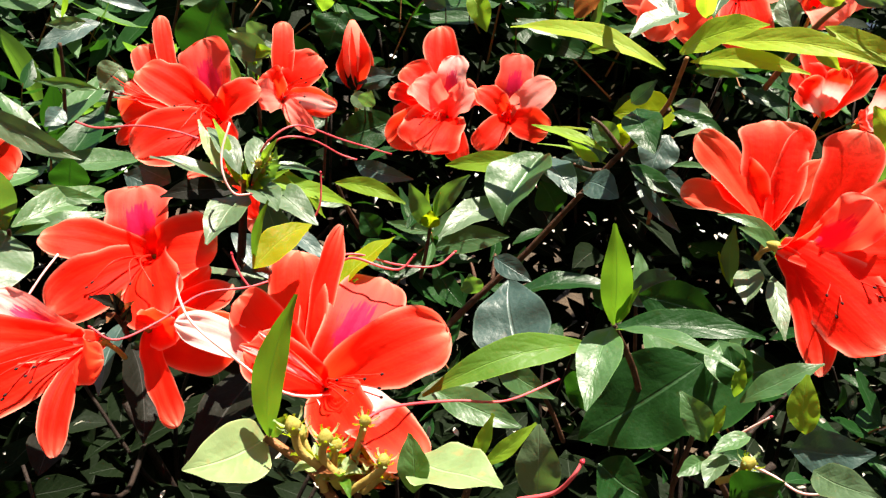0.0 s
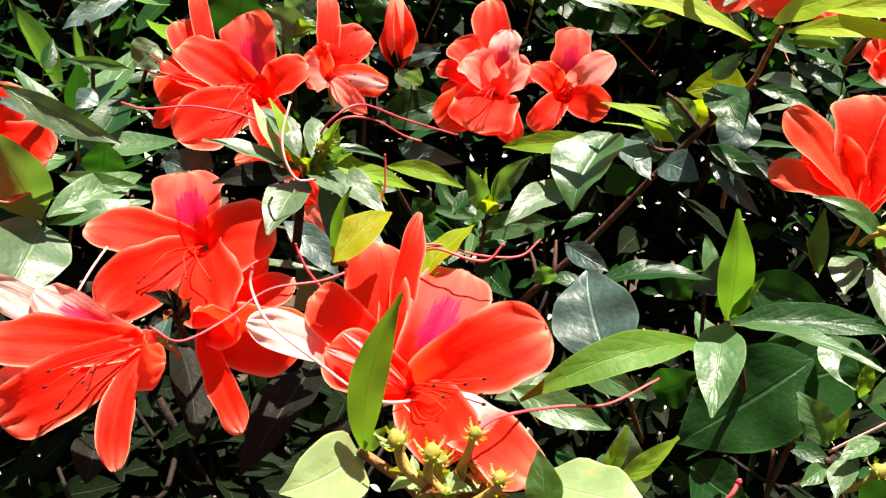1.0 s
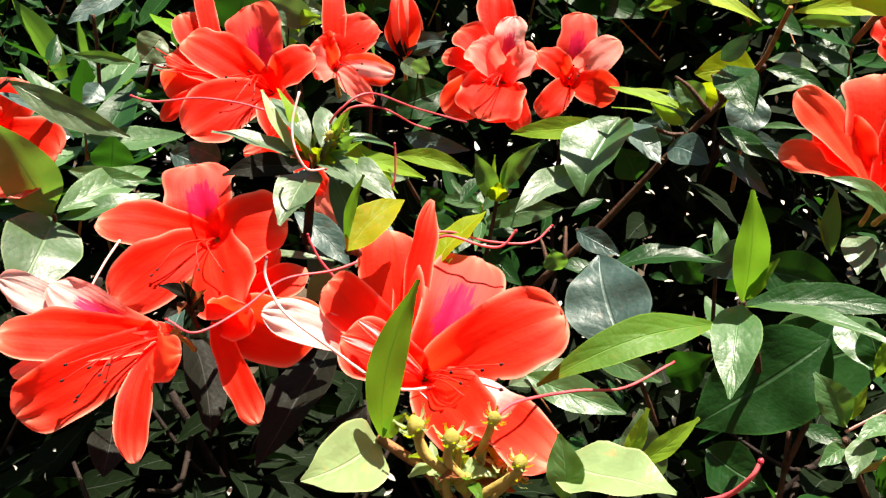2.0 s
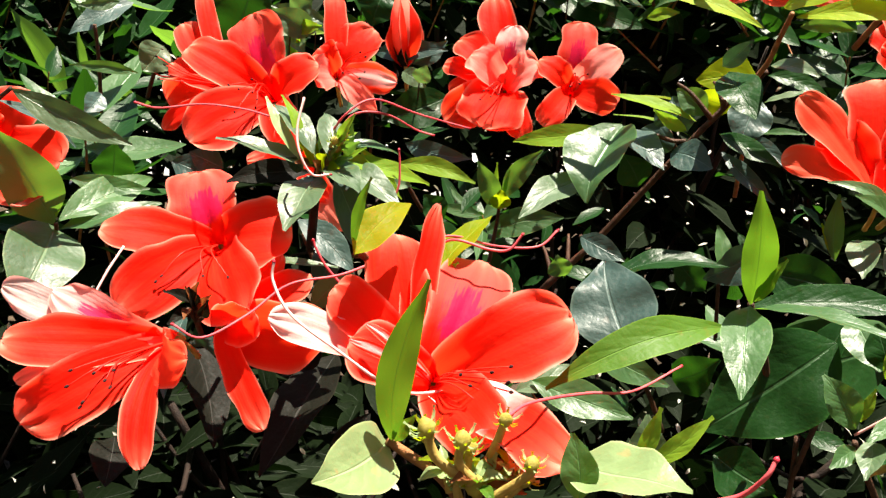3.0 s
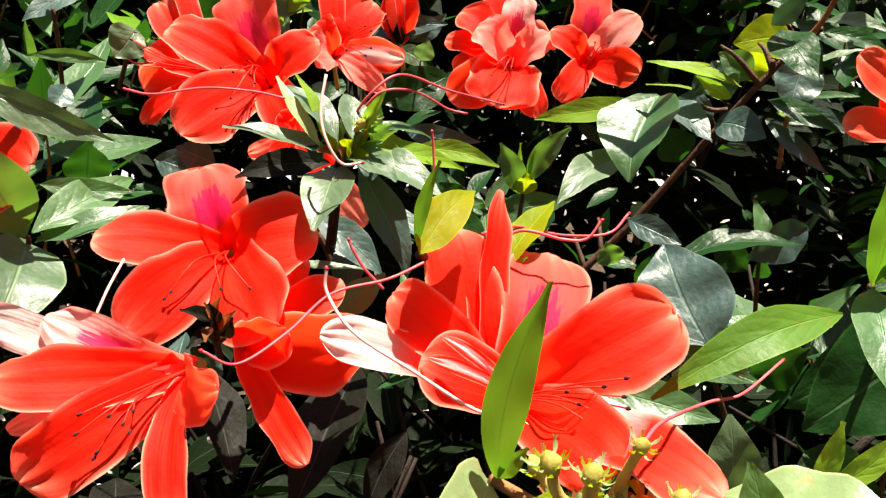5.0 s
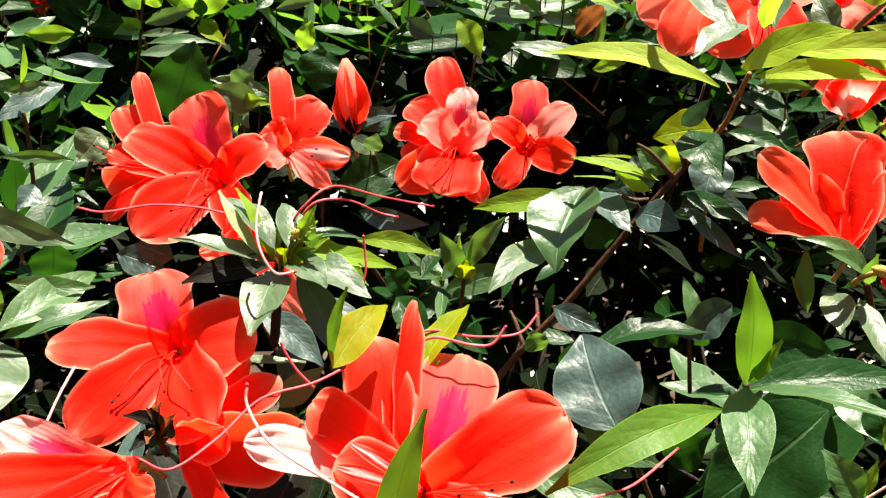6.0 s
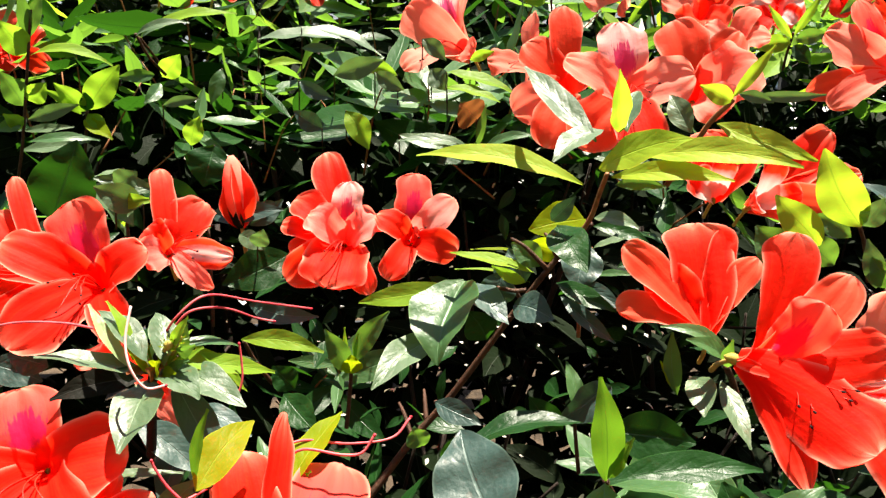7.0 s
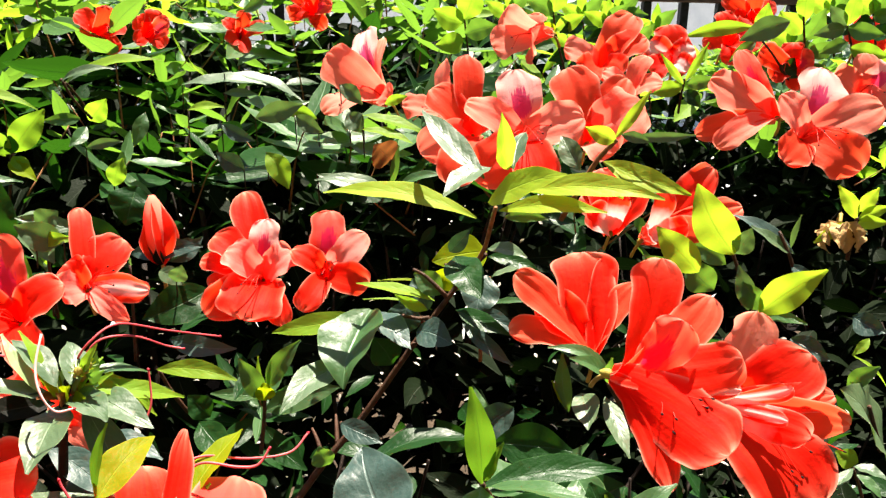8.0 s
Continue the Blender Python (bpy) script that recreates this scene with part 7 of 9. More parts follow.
shoot("single leaf on a thin twig, catching the sun",
      [(-0.0780, 0.7815, 1.0210), (-0.0726, 0.7565, 1.0402), (-0.0699, 0.7432, 1.0517)],
      [((-0.0699, 0.7432, 1.0517), (-0.0619, 0.7427, 1.0732), (0.1121, -0.9914, -0.0671), 0.0157, "young", 0.06, 0.16, 0.50)], 0.0007)
shoot("single leaf on a thin twig, catching the sun",
      [(-0.0549, 0.8130, 1.0760), (-0.0503, 0.7864, 1.0933), (-0.0473, 0.7670, 1.1044)],
      [((-0.0473, 0.7670, 1.1044), (-0.0558, 0.7566, 1.0797), (0.2357, -0.9222, 0.3065), 0.0122, "mid", 0.06, 0.16, 0.50)], 0.0007)
shoot("single leaf on a thin twig, catching the sun",
      [(-0.0554, 0.7527, 1.0272), (-0.0522, 0.7362, 1.0441), (-0.0500, 0.7234, 1.0553)],
      [((-0.0500, 0.7234, 1.0553), (-0.0576, 0.7099, 1.0287), (0.2369, -0.8913, 0.3867), 0.0356, "dark", 0.06, 0.16, 0.50)], 0.0007)
shoot("single leaf on a thin twig, catching the sun",
      [(0.0233, 0.8131, 1.0265), (0.0244, 0.7875, 1.0463), (0.0250, 0.7687, 1.0591)],
      [((0.0250, 0.7687, 1.0591), (0.0042, 0.7639, 1.0737), (0.2534, -0.9665, 0.0404), 0.0169, "slate", 0.06, 0.16, 0.50)], 0.0007)
shoot("single leaf on a thin twig, catching the sun",
      [(0.0847, 0.7640, 1.0310), (0.0835, 0.7473, 1.0485), (0.0825, 0.7344, 1.0600)],
      [((0.0825, 0.7344, 1.0600), (0.1210, 0.7240, 1.0503), (0.0141, -0.6557, 0.7549), 0.0123, "pale", 0.06, 0.16, 0.50)], 0.0007)
shoot("single leaf on a thin twig, catching the sun",
      [(-0.1125, 0.6863, 1.0157), (-0.1065, 0.6682, 1.0324), (-0.1016, 0.6524, 1.0440)],
      [((-0.1016, 0.6524, 1.0440), (-0.0866, 0.6508, 1.0534), (-0.0990, -0.9950, -0.0088), 0.0179, "pale", 0.06, 0.16, 0.50)], 0.0007)
shoot("single leaf on a thin twig, catching the sun",
      [(-0.0925, 0.6758, 1.0059), (-0.0865, 0.6555, 1.0236), (-0.0822, 0.6396, 1.0355)],
      [((-0.0822, 0.6396, 1.0355), (-0.1071, 0.6277, 1.0502), (0.4862, -0.8653, 0.1216), 0.0198, "pale", 0.06, 0.16, 0.50)], 0.0007)
shoot("single leaf on a thin twig, catching the sun",
      [(-0.1092, 0.6721, 1.0096), (-0.1026, 0.6519, 1.0270), (-0.0977, 0.6360, 1.0387)],
      [((-0.0977, 0.6360, 1.0387), (-0.0770, 0.6341, 1.0405), (-0.1072, -0.9690, 0.2226), 0.0103, "young", 0.06, 0.16, 0.50)], 0.0007)
shoot("single leaf on a thin twig, catching the sun",
      [(-0.0185, 0.6670, 0.9768), (-0.0154, 0.6460, 0.9963), (-0.0133, 0.6302, 1.0093)],
      [((-0.0133, 0.6302, 1.0093), (-0.0085, 0.6265, 1.0218), (-0.0695, -0.9635, -0.2586), 0.0131, "pale", 0.06, 0.16, 0.50)], 0.0007)
shoot("shrivelled dark brown calyx below a blossom",
      [(-0.0795, 0.4041, 0.9500), (-0.0786, 0.3982, 0.9599), (-0.0779, 0.3939, 0.9731)],
      [((-0.0779, 0.3939, 0.9731), (-0.0852, 0.3837, 0.9826), (0.8407, -0.1115, 0.5299), 0.0063, "shade_bronze", 0.10, 0.30, 0.50),
       ((-0.0779, 0.3939, 0.9731), (-0.0781, 0.3873, 0.9834), (0.9720, -0.2067, -0.1119), 0.0049, "brown", 0.10, 0.30, 0.50)], 0.0014)
shoot("shrivelled dark brown calyx below a blossom",
      [(-0.0795, 0.4041, 0.9500), (-0.0786, 0.3982, 0.9599), (-0.0758, 0.3931, 0.9701)],
      [((-0.0758, 0.3931, 0.9701), (-0.0767, 0.3878, 0.9832), (0.8380, -0.5237, -0.1534), 0.0056, "shade_bronze", 0.10, 0.30, 0.50),
       ((-0.0758, 0.3931, 0.9701), (-0.0729, 0.3901, 0.9845), (-0.5433, -0.8371, -0.0638), 0.0060, "brown", 0.10, 0.30, 0.50)], 0.0014)
shoot("shrivelled dark brown calyx below a blossom",
      [(-0.0795, 0.4041, 0.9500), (-0.0786, 0.3982, 0.9599), (-0.0737, 0.3922, 0.9672)],
      [((-0.0737, 0.3922, 0.9672), (-0.0692, 0.3880, 0.9780), (0.0504, -0.9222, -0.3834), 0.0052, "shade_bronze", 0.10, 0.30, 0.50),
       ((-0.0737, 0.3922, 0.9672), (-0.0680, 0.3893, 0.9796), (-0.6265, -0.7721, 0.1062), 0.0056, "brown", 0.10, 0.30, 0.50)], 0.0014)
shoot("shrivelled dark brown calyx below a blossom",
      [(-0.0795, 0.4041, 0.9500), (-0.0786, 0.3982, 0.9599), (-0.0794, 0.3918, 0.9706)],
      [((-0.0794, 0.3918, 0.9706), (-0.0825, 0.3783, 0.9711), (0.4637, -0.0704, 0.8832), 0.0055, "shade_bronze", 0.10, 0.30, 0.50),
       ((-0.0794, 0.3918, 0.9706), (-0.0771, 0.3813, 0.9720), (-0.0824, 0.1166, 0.9898), 0.0043, "brown", 0.10, 0.30, 0.50)], 0.0014)
shoot("round pale leaf beside fine stamens",
      [(-0.1750, 0.5869, 1.0003), (-0.1674, 0.5816, 1.0155), (-0.1598, 0.5804, 1.0322)],
      [((-0.1589, 0.5811, 1.0333), (-0.1679, 0.5688, 1.0210), (0.4927, -0.7693, 0.4067), 0.0225, "pale", 0.05, 0.10, 0.90)])
shoot("leaves behind a blossom, one glossy white in the sun",
      [(-0.1035, 0.6852, 0.9683), (-0.1036, 0.6784, 0.9988), (-0.1032, 0.6766, 1.0227)],
      [((-0.0823, 0.6758, 1.0352), (-0.1192, 0.6695, 1.0454), (0.2632, -0.8725, 0.4117), 0.0136, "pale", 0.05, 0.16, 0.50),
       ((-0.1153, 0.6675, 1.0314), (-0.0811, 0.6668, 1.0298), (0.0138, -0.7735, 0.6336), 0.0086, "young", 0.06, 0.16, 0.50),
       ((-0.1018, 0.6670, 1.0155), (-0.0986, 0.6638, 1.0332), (0.1597, -0.9664, -0.2015), 0.0031, "young", 0.03, 0.16, 0.50),
       ((-0.1535, 0.6850, 1.0143), (-0.1312, 0.6862, 1.0671), (0.1853, -0.9811, -0.0554), 0.0444, "dark", 0.05, 0.10, 0.80),
       ((-0.1117, 0.6771, 1.0339), (-0.0948, 0.6603, 1.0154), (-0.0751, -0.7720, 0.6312), 0.0155, "pale", 0.06, 0.16, 0.50)])
shoot("small pale leaf below a bud",
      [(-0.0150, 0.6716, 0.9857), (-0.0196, 0.6591, 0.9993), (-0.0263, 0.6533, 1.0097)],
      [((-0.0273, 0.6534, 1.0104), (-0.0098, 0.6406, 1.0037), (-0.3804, -0.7786, 0.4991), 0.0125, "pale", 0.05, 0.10, 0.80),
       ((-0.0214, 0.6629, 1.0136), (0.0008, 0.6682, 1.0296), (0.0592, -0.9692, 0.2391), 0.0128, "slate", 0.05, 0.16, 0.50),
       ((-0.0036, 0.6823, 1.0224), (-0.0220, 0.6727, 1.0207), (0.4213, -0.8607, 0.2858), 0.0116, "slate", 0.05, 0.16, 0.50)])
sprig = shoot("layered leaves at the edge of the shrub",
      [(-0.2193, 0.6135, 0.9801), (-0.2144, 0.6098, 1.0170), (-0.2127, 0.6072, 1.0380)],
      [((-0.1832, 0.5962, 1.0123), (-0.2183, 0.5807, 1.0186), (0.4270, -0.8655, 0.2618), 0.0079, "mid", 0.06, 0.16, 0.50),
       ((-0.2093, 0.6374, 1.0476), (-0.2281, 0.6193, 1.0467), (0.6755, -0.7077, 0.2071), 0.0093, "pale", 0.06, 0.16, 0.50),
       ((-0.2083, 0.6545, 1.0448), (-0.2367, 0.6192, 1.0280), (0.2523, -0.5747, 0.7785), 0.0193, "slate", 0.06, 0.16, 0.50),
       ((-0.2217, 0.7150, 1.0674), (-0.2477, 0.6966, 1.0689), (0.5779, -0.8063, 0.1261), 0.0131, "young", 0.06, 0.16, 0.50),
       ((-0.2232, 0.6312, 1.0494), (-0.2166, 0.6300, 1.0730), (0.3687, -0.9176, -0.1486), 0.0039, "young", 0.03, 0.16, 0.50),
       ((-0.1989, 0.5767, 1.0035), (-0.2014, 0.5590, 0.9964), (0.6567, -0.3593, 0.6631), 0.0141, "slate", 0.05, 0.16, 0.50)])
add_leaves(sprig, [((-0.1954, 0.7083, 1.0458), (-0.2253, 0.6906, 1.0543), (0.5333, -0.6225, 0.5727), 0.0107, "slate", 0.05, 0.16, 0.50),
       ((-0.1737, 0.7185, 1.0598), (-0.1284, 0.7251, 1.0593), (0.0999, -0.6283, 0.7715), 0.0092, "mid", 0.15, 0.16, 0.50)])
shoot("shoot of downy grey-green leaves between two blossoms",
      [(-0.1294, 0.7655, 0.9412), (-0.1298, 0.7682, 0.9691), (-0.1306, 0.7672, 0.9837)],
      [((-0.1210, 0.7343, 0.9860), (-0.1450, 0.7292, 1.0267), (0.22, -0.27, 0.94), 0.0169, "pale", 0.06, 0.16, 0.50),
       ((-0.1195, 0.7662, 1.0252), (-0.1476, 0.7607, 1.0244), (-0.03, -0.03, 1.00), 0.0132, "pale", 0.06, 0.16, 0.50),
       ((-0.1312, 0.7439, 1.0130), (-0.0979, 0.7294, 1.0212), (-0.08, -0.35, 0.93), 0.0102, "young", 0.06, 0.16, 0.50),
       ((-0.1216, 0.7363, 0.9926), (-0.1210, 0.7313, 1.0126), (0.02, -0.89, 0.45), 0.0060, "young", 0.06, 0.16, 0.50),
       ((-0.1321, 0.7347, 0.9799), (-0.1549, 0.7580, 1.0100), (-0.39, -0.34, 0.85), 0.0104, "young", 0.06, 0.16, 0.50)], 0.0014)
shoot("shaded dark leaves behind a closed bud",
      [(-0.0539, 0.6853, 0.9318), (-0.0526, 0.6845, 0.9673), (-0.0520, 0.6847, 1.0056)],
      [((-0.0516, 0.6781, 1.0199), (-0.0975, 0.6817, 1.0396), (-0.17, -0.88, 0.45), 0.0243, "dark", 0.06, 0.16, 0.50),
       ((-0.0498, 0.6767, 1.0162), (0.0020, 0.6589, 1.0252), (-0.17, -0.85, 0.49), 0.0172, "slate", 0.06, 0.16, 0.50),
       ((0.0039, 0.6602, 0.9937), (-0.0388, 0.6431, 0.9794), (-0.17, -0.92, 0.36), 0.0303, "dark", 0.06, 0.16, 0.50),
       ((-0.0492, 0.6744, 1.0086), (-0.0605, 0.6611, 1.0288), (0.13, -0.26, 0.96), 0.0140, "pale", 0.06, 0.16, 0.50),
       ((-0.0243, 0.6559, 0.9597), (0.0236, 0.6263, 0.9616), (-0.16, -0.83, 0.53), 0.0155, "slate", 0.06, 0.16, 0.50)], 0.0014)
shoot("slate and olive leaves on a russet fork",
      [(0.1735, 0.5496, 0.9768), (0.1738, 0.5523, 1.0053), (0.1781, 0.5532, 1.0300)],
      [((0.1756, 0.5490, 1.0321), (0.1661, 0.5342, 1.0108), (-0.16, -0.83, 0.53), 0.0246, "slate", 0.06, 0.16, 0.50),
       ((0.1776, 0.5483, 1.0308), (0.1988, 0.5415, 1.0398), (-0.05, -0.14, 0.99), 0.0087, "pale", 0.06, 0.16, 0.50),
       ((0.1674, 0.5637, 1.0227), (0.1437, 0.5694, 1.0269), (-0.18, -0.98, -0.02), 0.0159, "yellow", 0.06, 0.16, 0.50),
       ((0.1613, 0.5487, 1.0028), (0.1880, 0.5274, 0.9826), (-0.05, -0.74, 0.67), 0.0107, "slate", 0.06, 0.16, 0.50),
       ((0.1432, 0.5683, 1.0229), (0.1119, 0.5646, 1.0263), (-0.06, -0.23, 0.97), 0.0031, "yellow", 0.06, 0.16, 0.50),
       ((0.1464, 0.5630, 1.0063), (0.1029, 0.5632, 1.0153), (-0.06, -0.23, 0.97), 0.0031, "young", 0.06, 0.16, 0.50),
       ((0.1715, 0.5548, 1.0311), (0.1571, 0.5499, 1.0415), (-0.05, -0.14, 0.99), 0.0047, "pale", 0.06, 0.16, 0.50)], 0.0015, bark=TWIG)
shoot("small sunlit leaves below a blossom at the edge",
      [(0.4160, 0.4988, 0.8836), (0.4096, 0.4994, 0.9001), (0.4030, 0.4990, 0.9129)],
      [((0.3964, 0.4915, 0.9194), (0.4102, 0.4777, 0.9172), (-0.06, -0.23, 0.97), 0.0103, "pale", 0.06, 0.16, 0.50),
       ((0.4030, 0.4990, 0.9129), (0.3796, 0.4902, 0.9037), (-0.03, -0.03, 1.00), 0.0077, "pale", 0.06, 0.16, 0.50),
       ((0.3973, 0.4932, 0.9261), (0.3546, 0.4919, 0.9304), (-0.06, -0.23, 0.97), 0.0082, "mid", 0.06, 0.16, 0.50),
       ((0.4047, 0.4977, 0.9096), (0.4129, 0.4830, 0.9004), (-0.08, -0.35, 0.93), 0.0084, "mid", 0.06, 0.16, 0.50),
       ((0.3976, 0.4761, 0.9779), (0.3710, 0.4770, 1.0007), (0.23, -0.32, 0.92), 0.0071, "young", 0.06, 0.16, 0.50)], 0.0014)
shoot("grey-green leaves hanging over the dark interior",
      [(0.1504, 0.5734, 0.9839), (0.1416, 0.5695, 0.9956), (0.1341, 0.5596, 1.0090)],
      [((0.1328, 0.5560, 1.0135), (0.1247, 0.5557, 1.0231), (0.0230, -0.9997, -0.0102), 0.0125, "slate", 0.05, 0.16, 0.50),
       ((0.1656, 0.5401, 1.0128), (0.1869, 0.5180, 1.0063), (-0.4363, -0.6148, 0.6570), 0.0110, "slate", 0.06, 0.16, 0.50),
       ((0.1661, 0.5489, 1.0066), (0.1790, 0.5337, 1.0090), (-0.5737, -0.3693, 0.7311), 0.0080, "young", 0.06, 0.16, 0.50),
       ((0.1816, 0.5564, 1.0122), (0.2003, 0.5393, 1.0181), (-0.5206, -0.2941, 0.8016), 0.0052, "mid", 0.06, 0.16, 0.50)])
pistil("thin red stamen beyond a pale leaf", [(-0.1529, 0.5809, 1.0159), (-0.1617, 0.5754, 1.0175), (-0.1672, 0.5733, 1.0267)])
pistil("thin red stamen, slightly bowed", [(-0.1502, 0.5809, 1.0126), (-0.1549, 0.5784, 1.0182), (-0.1558, 0.5776, 1.0250)])
shoot("long leaf and white-glossed leaf above the blossoms",
      [(0.5348, 0.8196, 1.1260), (0.5114, 0.8164, 1.1521), (0.4885, 0.8115, 1.1713)],
      [((0.4858, 0.8132, 1.1782), (0.4270, 0.8356, 1.1677), (-0.3605, -0.9324, 0.0251), 0.0148, "young", 0.05, 0.16, 0.50),
       ((0.5066, 0.7907, 1.1837), (0.4632, 0.7977, 1.1661), (-0.2131, -0.9671, 0.1390), 0.0225, "pale", 0.05, 0.16, 0.50),
       ((0.4905, 0.8104, 1.1723), (0.4896, 0.8010, 1.1995), (-0.5292, -0.7959, -0.2941), 0.0171, "young", 0.05, 0.16, 0.50),
       ((0.4889, 0.8113, 1.1672), (0.4652, 0.8149, 1.1465), (-0.3186, -0.9266, 0.1998), 0.0126, "mid", 0.05, 0.16, 0.50)], 0.0014)
shoot("upright spray of bright leaves at the hedge top",
      [(0.5617, 0.8303, 1.1145), (0.5475, 0.8224, 1.1523), (0.5291, 0.8054, 1.1881)],
      [((0.5411, 0.8172, 1.1680), (0.5438, 0.7953, 1.1958), (-0.6725, -0.6123, -0.4158), 0.0201, "mid", 0.06, 0.16, 0.50),
       ((0.5389, 0.8186, 1.1730), (0.5115, 0.8166, 1.1928), (-0.1699, -0.9280, -0.3316), 0.0201, "young", 0.06, 0.16, 0.50),
       ((0.5349, 0.8114, 1.1832), (0.5305, 0.8033, 1.2176), (-0.5380, -0.8025, -0.2579), 0.0165, "young", 0.06, 0.16, 0.50),
       ((0.5477, 0.8223, 1.1549), (0.5626, 0.7923, 1.1664), (-0.8624, -0.4840, -0.1480), 0.0167, "mid", 0.06, 0.16, 0.50),
       ((0.5476, 0.8221, 1.1471), (0.5170, 0.8219, 1.1362), (-0.0783, -0.9672, 0.2417), 0.0203, "dark", 0.06, 0.16, 0.50),
       ((0.5489, 0.8210, 1.1419), (0.5618, 0.7916, 1.1334), (-0.8756, -0.4417, 0.1954), 0.0203, "mid", 0.06, 0.16, 0.50)], 0.0014)
shoot("spray of long leaves at the hedge top",
      [(0.5732, 0.7720, 1.1197), (0.5568, 0.7658, 1.1548), (0.5407, 0.7575, 1.1811)],
      [((0.5408, 0.7574, 1.1797), (0.5550, 0.7262, 1.1739), (-0.9010, -0.4245, 0.0890), 0.0167, "mid", 0.06, 0.16, 0.50),
       ((0.5402, 0.7579, 1.1788), (0.5103, 0.7588, 1.1725), (-0.0562, -0.9899, 0.1304), 0.0145, "pale", 0.06, 0.16, 0.50),
       ((0.5407, 0.7575, 1.1811), (0.5390, 0.7476, 1.2111), (-0.5960, -0.7520, -0.2815), 0.0145, "young", 0.06, 0.16, 0.50),
       ((0.5490, 0.7615, 1.1621), (0.5643, 0.7290, 1.1564), (-0.8933, -0.4375, 0.1029), 0.0180, "young", 0.06, 0.16, 0.50),
       ((0.5478, 0.7625, 1.1669), (0.5202, 0.7617, 1.1569), (-0.0633, -0.9658, 0.2513), 0.0135, "mid", 0.06, 0.16, 0.50),
       ((0.5399, 0.7581, 1.1811), (0.5231, 0.7596, 1.1972), (-0.3462, -0.8962, -0.2773), 0.0134, "pale", 0.06, 0.16, 0.50)], 0.0014)
shoot("glossy upright leaves behind the blossoms",
      [(0.3488, 0.9375, 1.1276), (0.3313, 0.9187, 1.1623), (0.3211, 0.9048, 1.1894)],
      [((0.3212, 0.9048, 1.1883), (0.3279, 0.8928, 1.2208), (-0.3644, -0.8956, -0.2552), 0.0210, "young", 0.06, 0.16, 0.50),
       ((0.3213, 0.9048, 1.1867), (0.2906, 0.8967, 1.1991), (0.1648, -0.9607, -0.2233), 0.0185, "mid", 0.06, 0.16, 0.50),
       ((0.3266, 0.9118, 1.1733), (0.3482, 0.8870, 1.1872), (-0.6777, -0.7054, -0.2078), 0.0176, "young", 0.06, 0.16, 0.50),
       ((0.3285, 0.9111, 1.1679), (0.3020, 0.9022, 1.1756), (0.2655, -0.9479, -0.1763), 0.0152, "yellow", 0.06, 0.16, 0.50)], 0.0014)
shoot("bright broad leaves at the hedge top",
      [(0.2514, 0.9647, 1.1309), (0.2445, 0.9505, 1.1601), (0.2361, 0.9273, 1.1823)],
      [((0.2361, 0.9273, 1.1796), (0.2468, 0.9157, 1.2143), (-0.2781, -0.9335, -0.2263), 0.0279, "young", 0.06, 0.16, 0.50),
       ((0.2362, 0.9273, 1.1769), (0.2027, 0.9168, 1.1895), (0.2335, -0.9563, -0.1758), 0.0255, "young", 0.06, 0.16, 0.50),
       ((0.2393, 0.9349, 1.1659), (0.2672, 0.9117, 1.1749), (-0.6139, -0.7818, -0.1094), 0.0234, "mid", 0.06, 0.16, 0.50),
       ((0.2383, 0.9351, 1.1604), (0.2074, 0.9241, 1.1547), (0.3112, -0.9424, 0.1229), 0.0234, "young", 0.06, 0.16, 0.50)], 0.0014)
shoot("leaves beside a white-hearted blossom",
      [(0.4094, 0.7946, 1.1018), (0.4035, 0.7806, 1.1182), (0.3983, 0.7658, 1.1338)],
      [((0.3985, 0.7656, 1.1314), (0.4099, 0.7518, 1.1650), (-0.7633, -0.6461, -0.0058), 0.0076, "young", 0.06, 0.16, 0.50),
       ((0.3978, 0.7658, 1.1290), (0.3757, 0.7686, 1.1547), (-0.2854, -0.9478, -0.1424), 0.0072, "young", 0.06, 0.16, 0.50),
       ((0.3999, 0.7647, 1.1291), (0.4161, 0.7473, 1.1352), (-0.7275, -0.6856, -0.0254), 0.0134, "mid", 0.06, 0.16, 0.50),
       ((0.3971, 0.7660, 1.1266), (0.3691, 0.7697, 1.1213), (-0.1560, -0.9794, 0.1284), 0.0154, "young", 0.06, 0.16, 0.50),
       ((0.3989, 0.7649, 1.1243), (0.4074, 0.7500, 1.1113), (-0.6603, -0.6713, 0.3368), 0.0134, "dark", 0.06, 0.16, 0.50)], 0.0014)
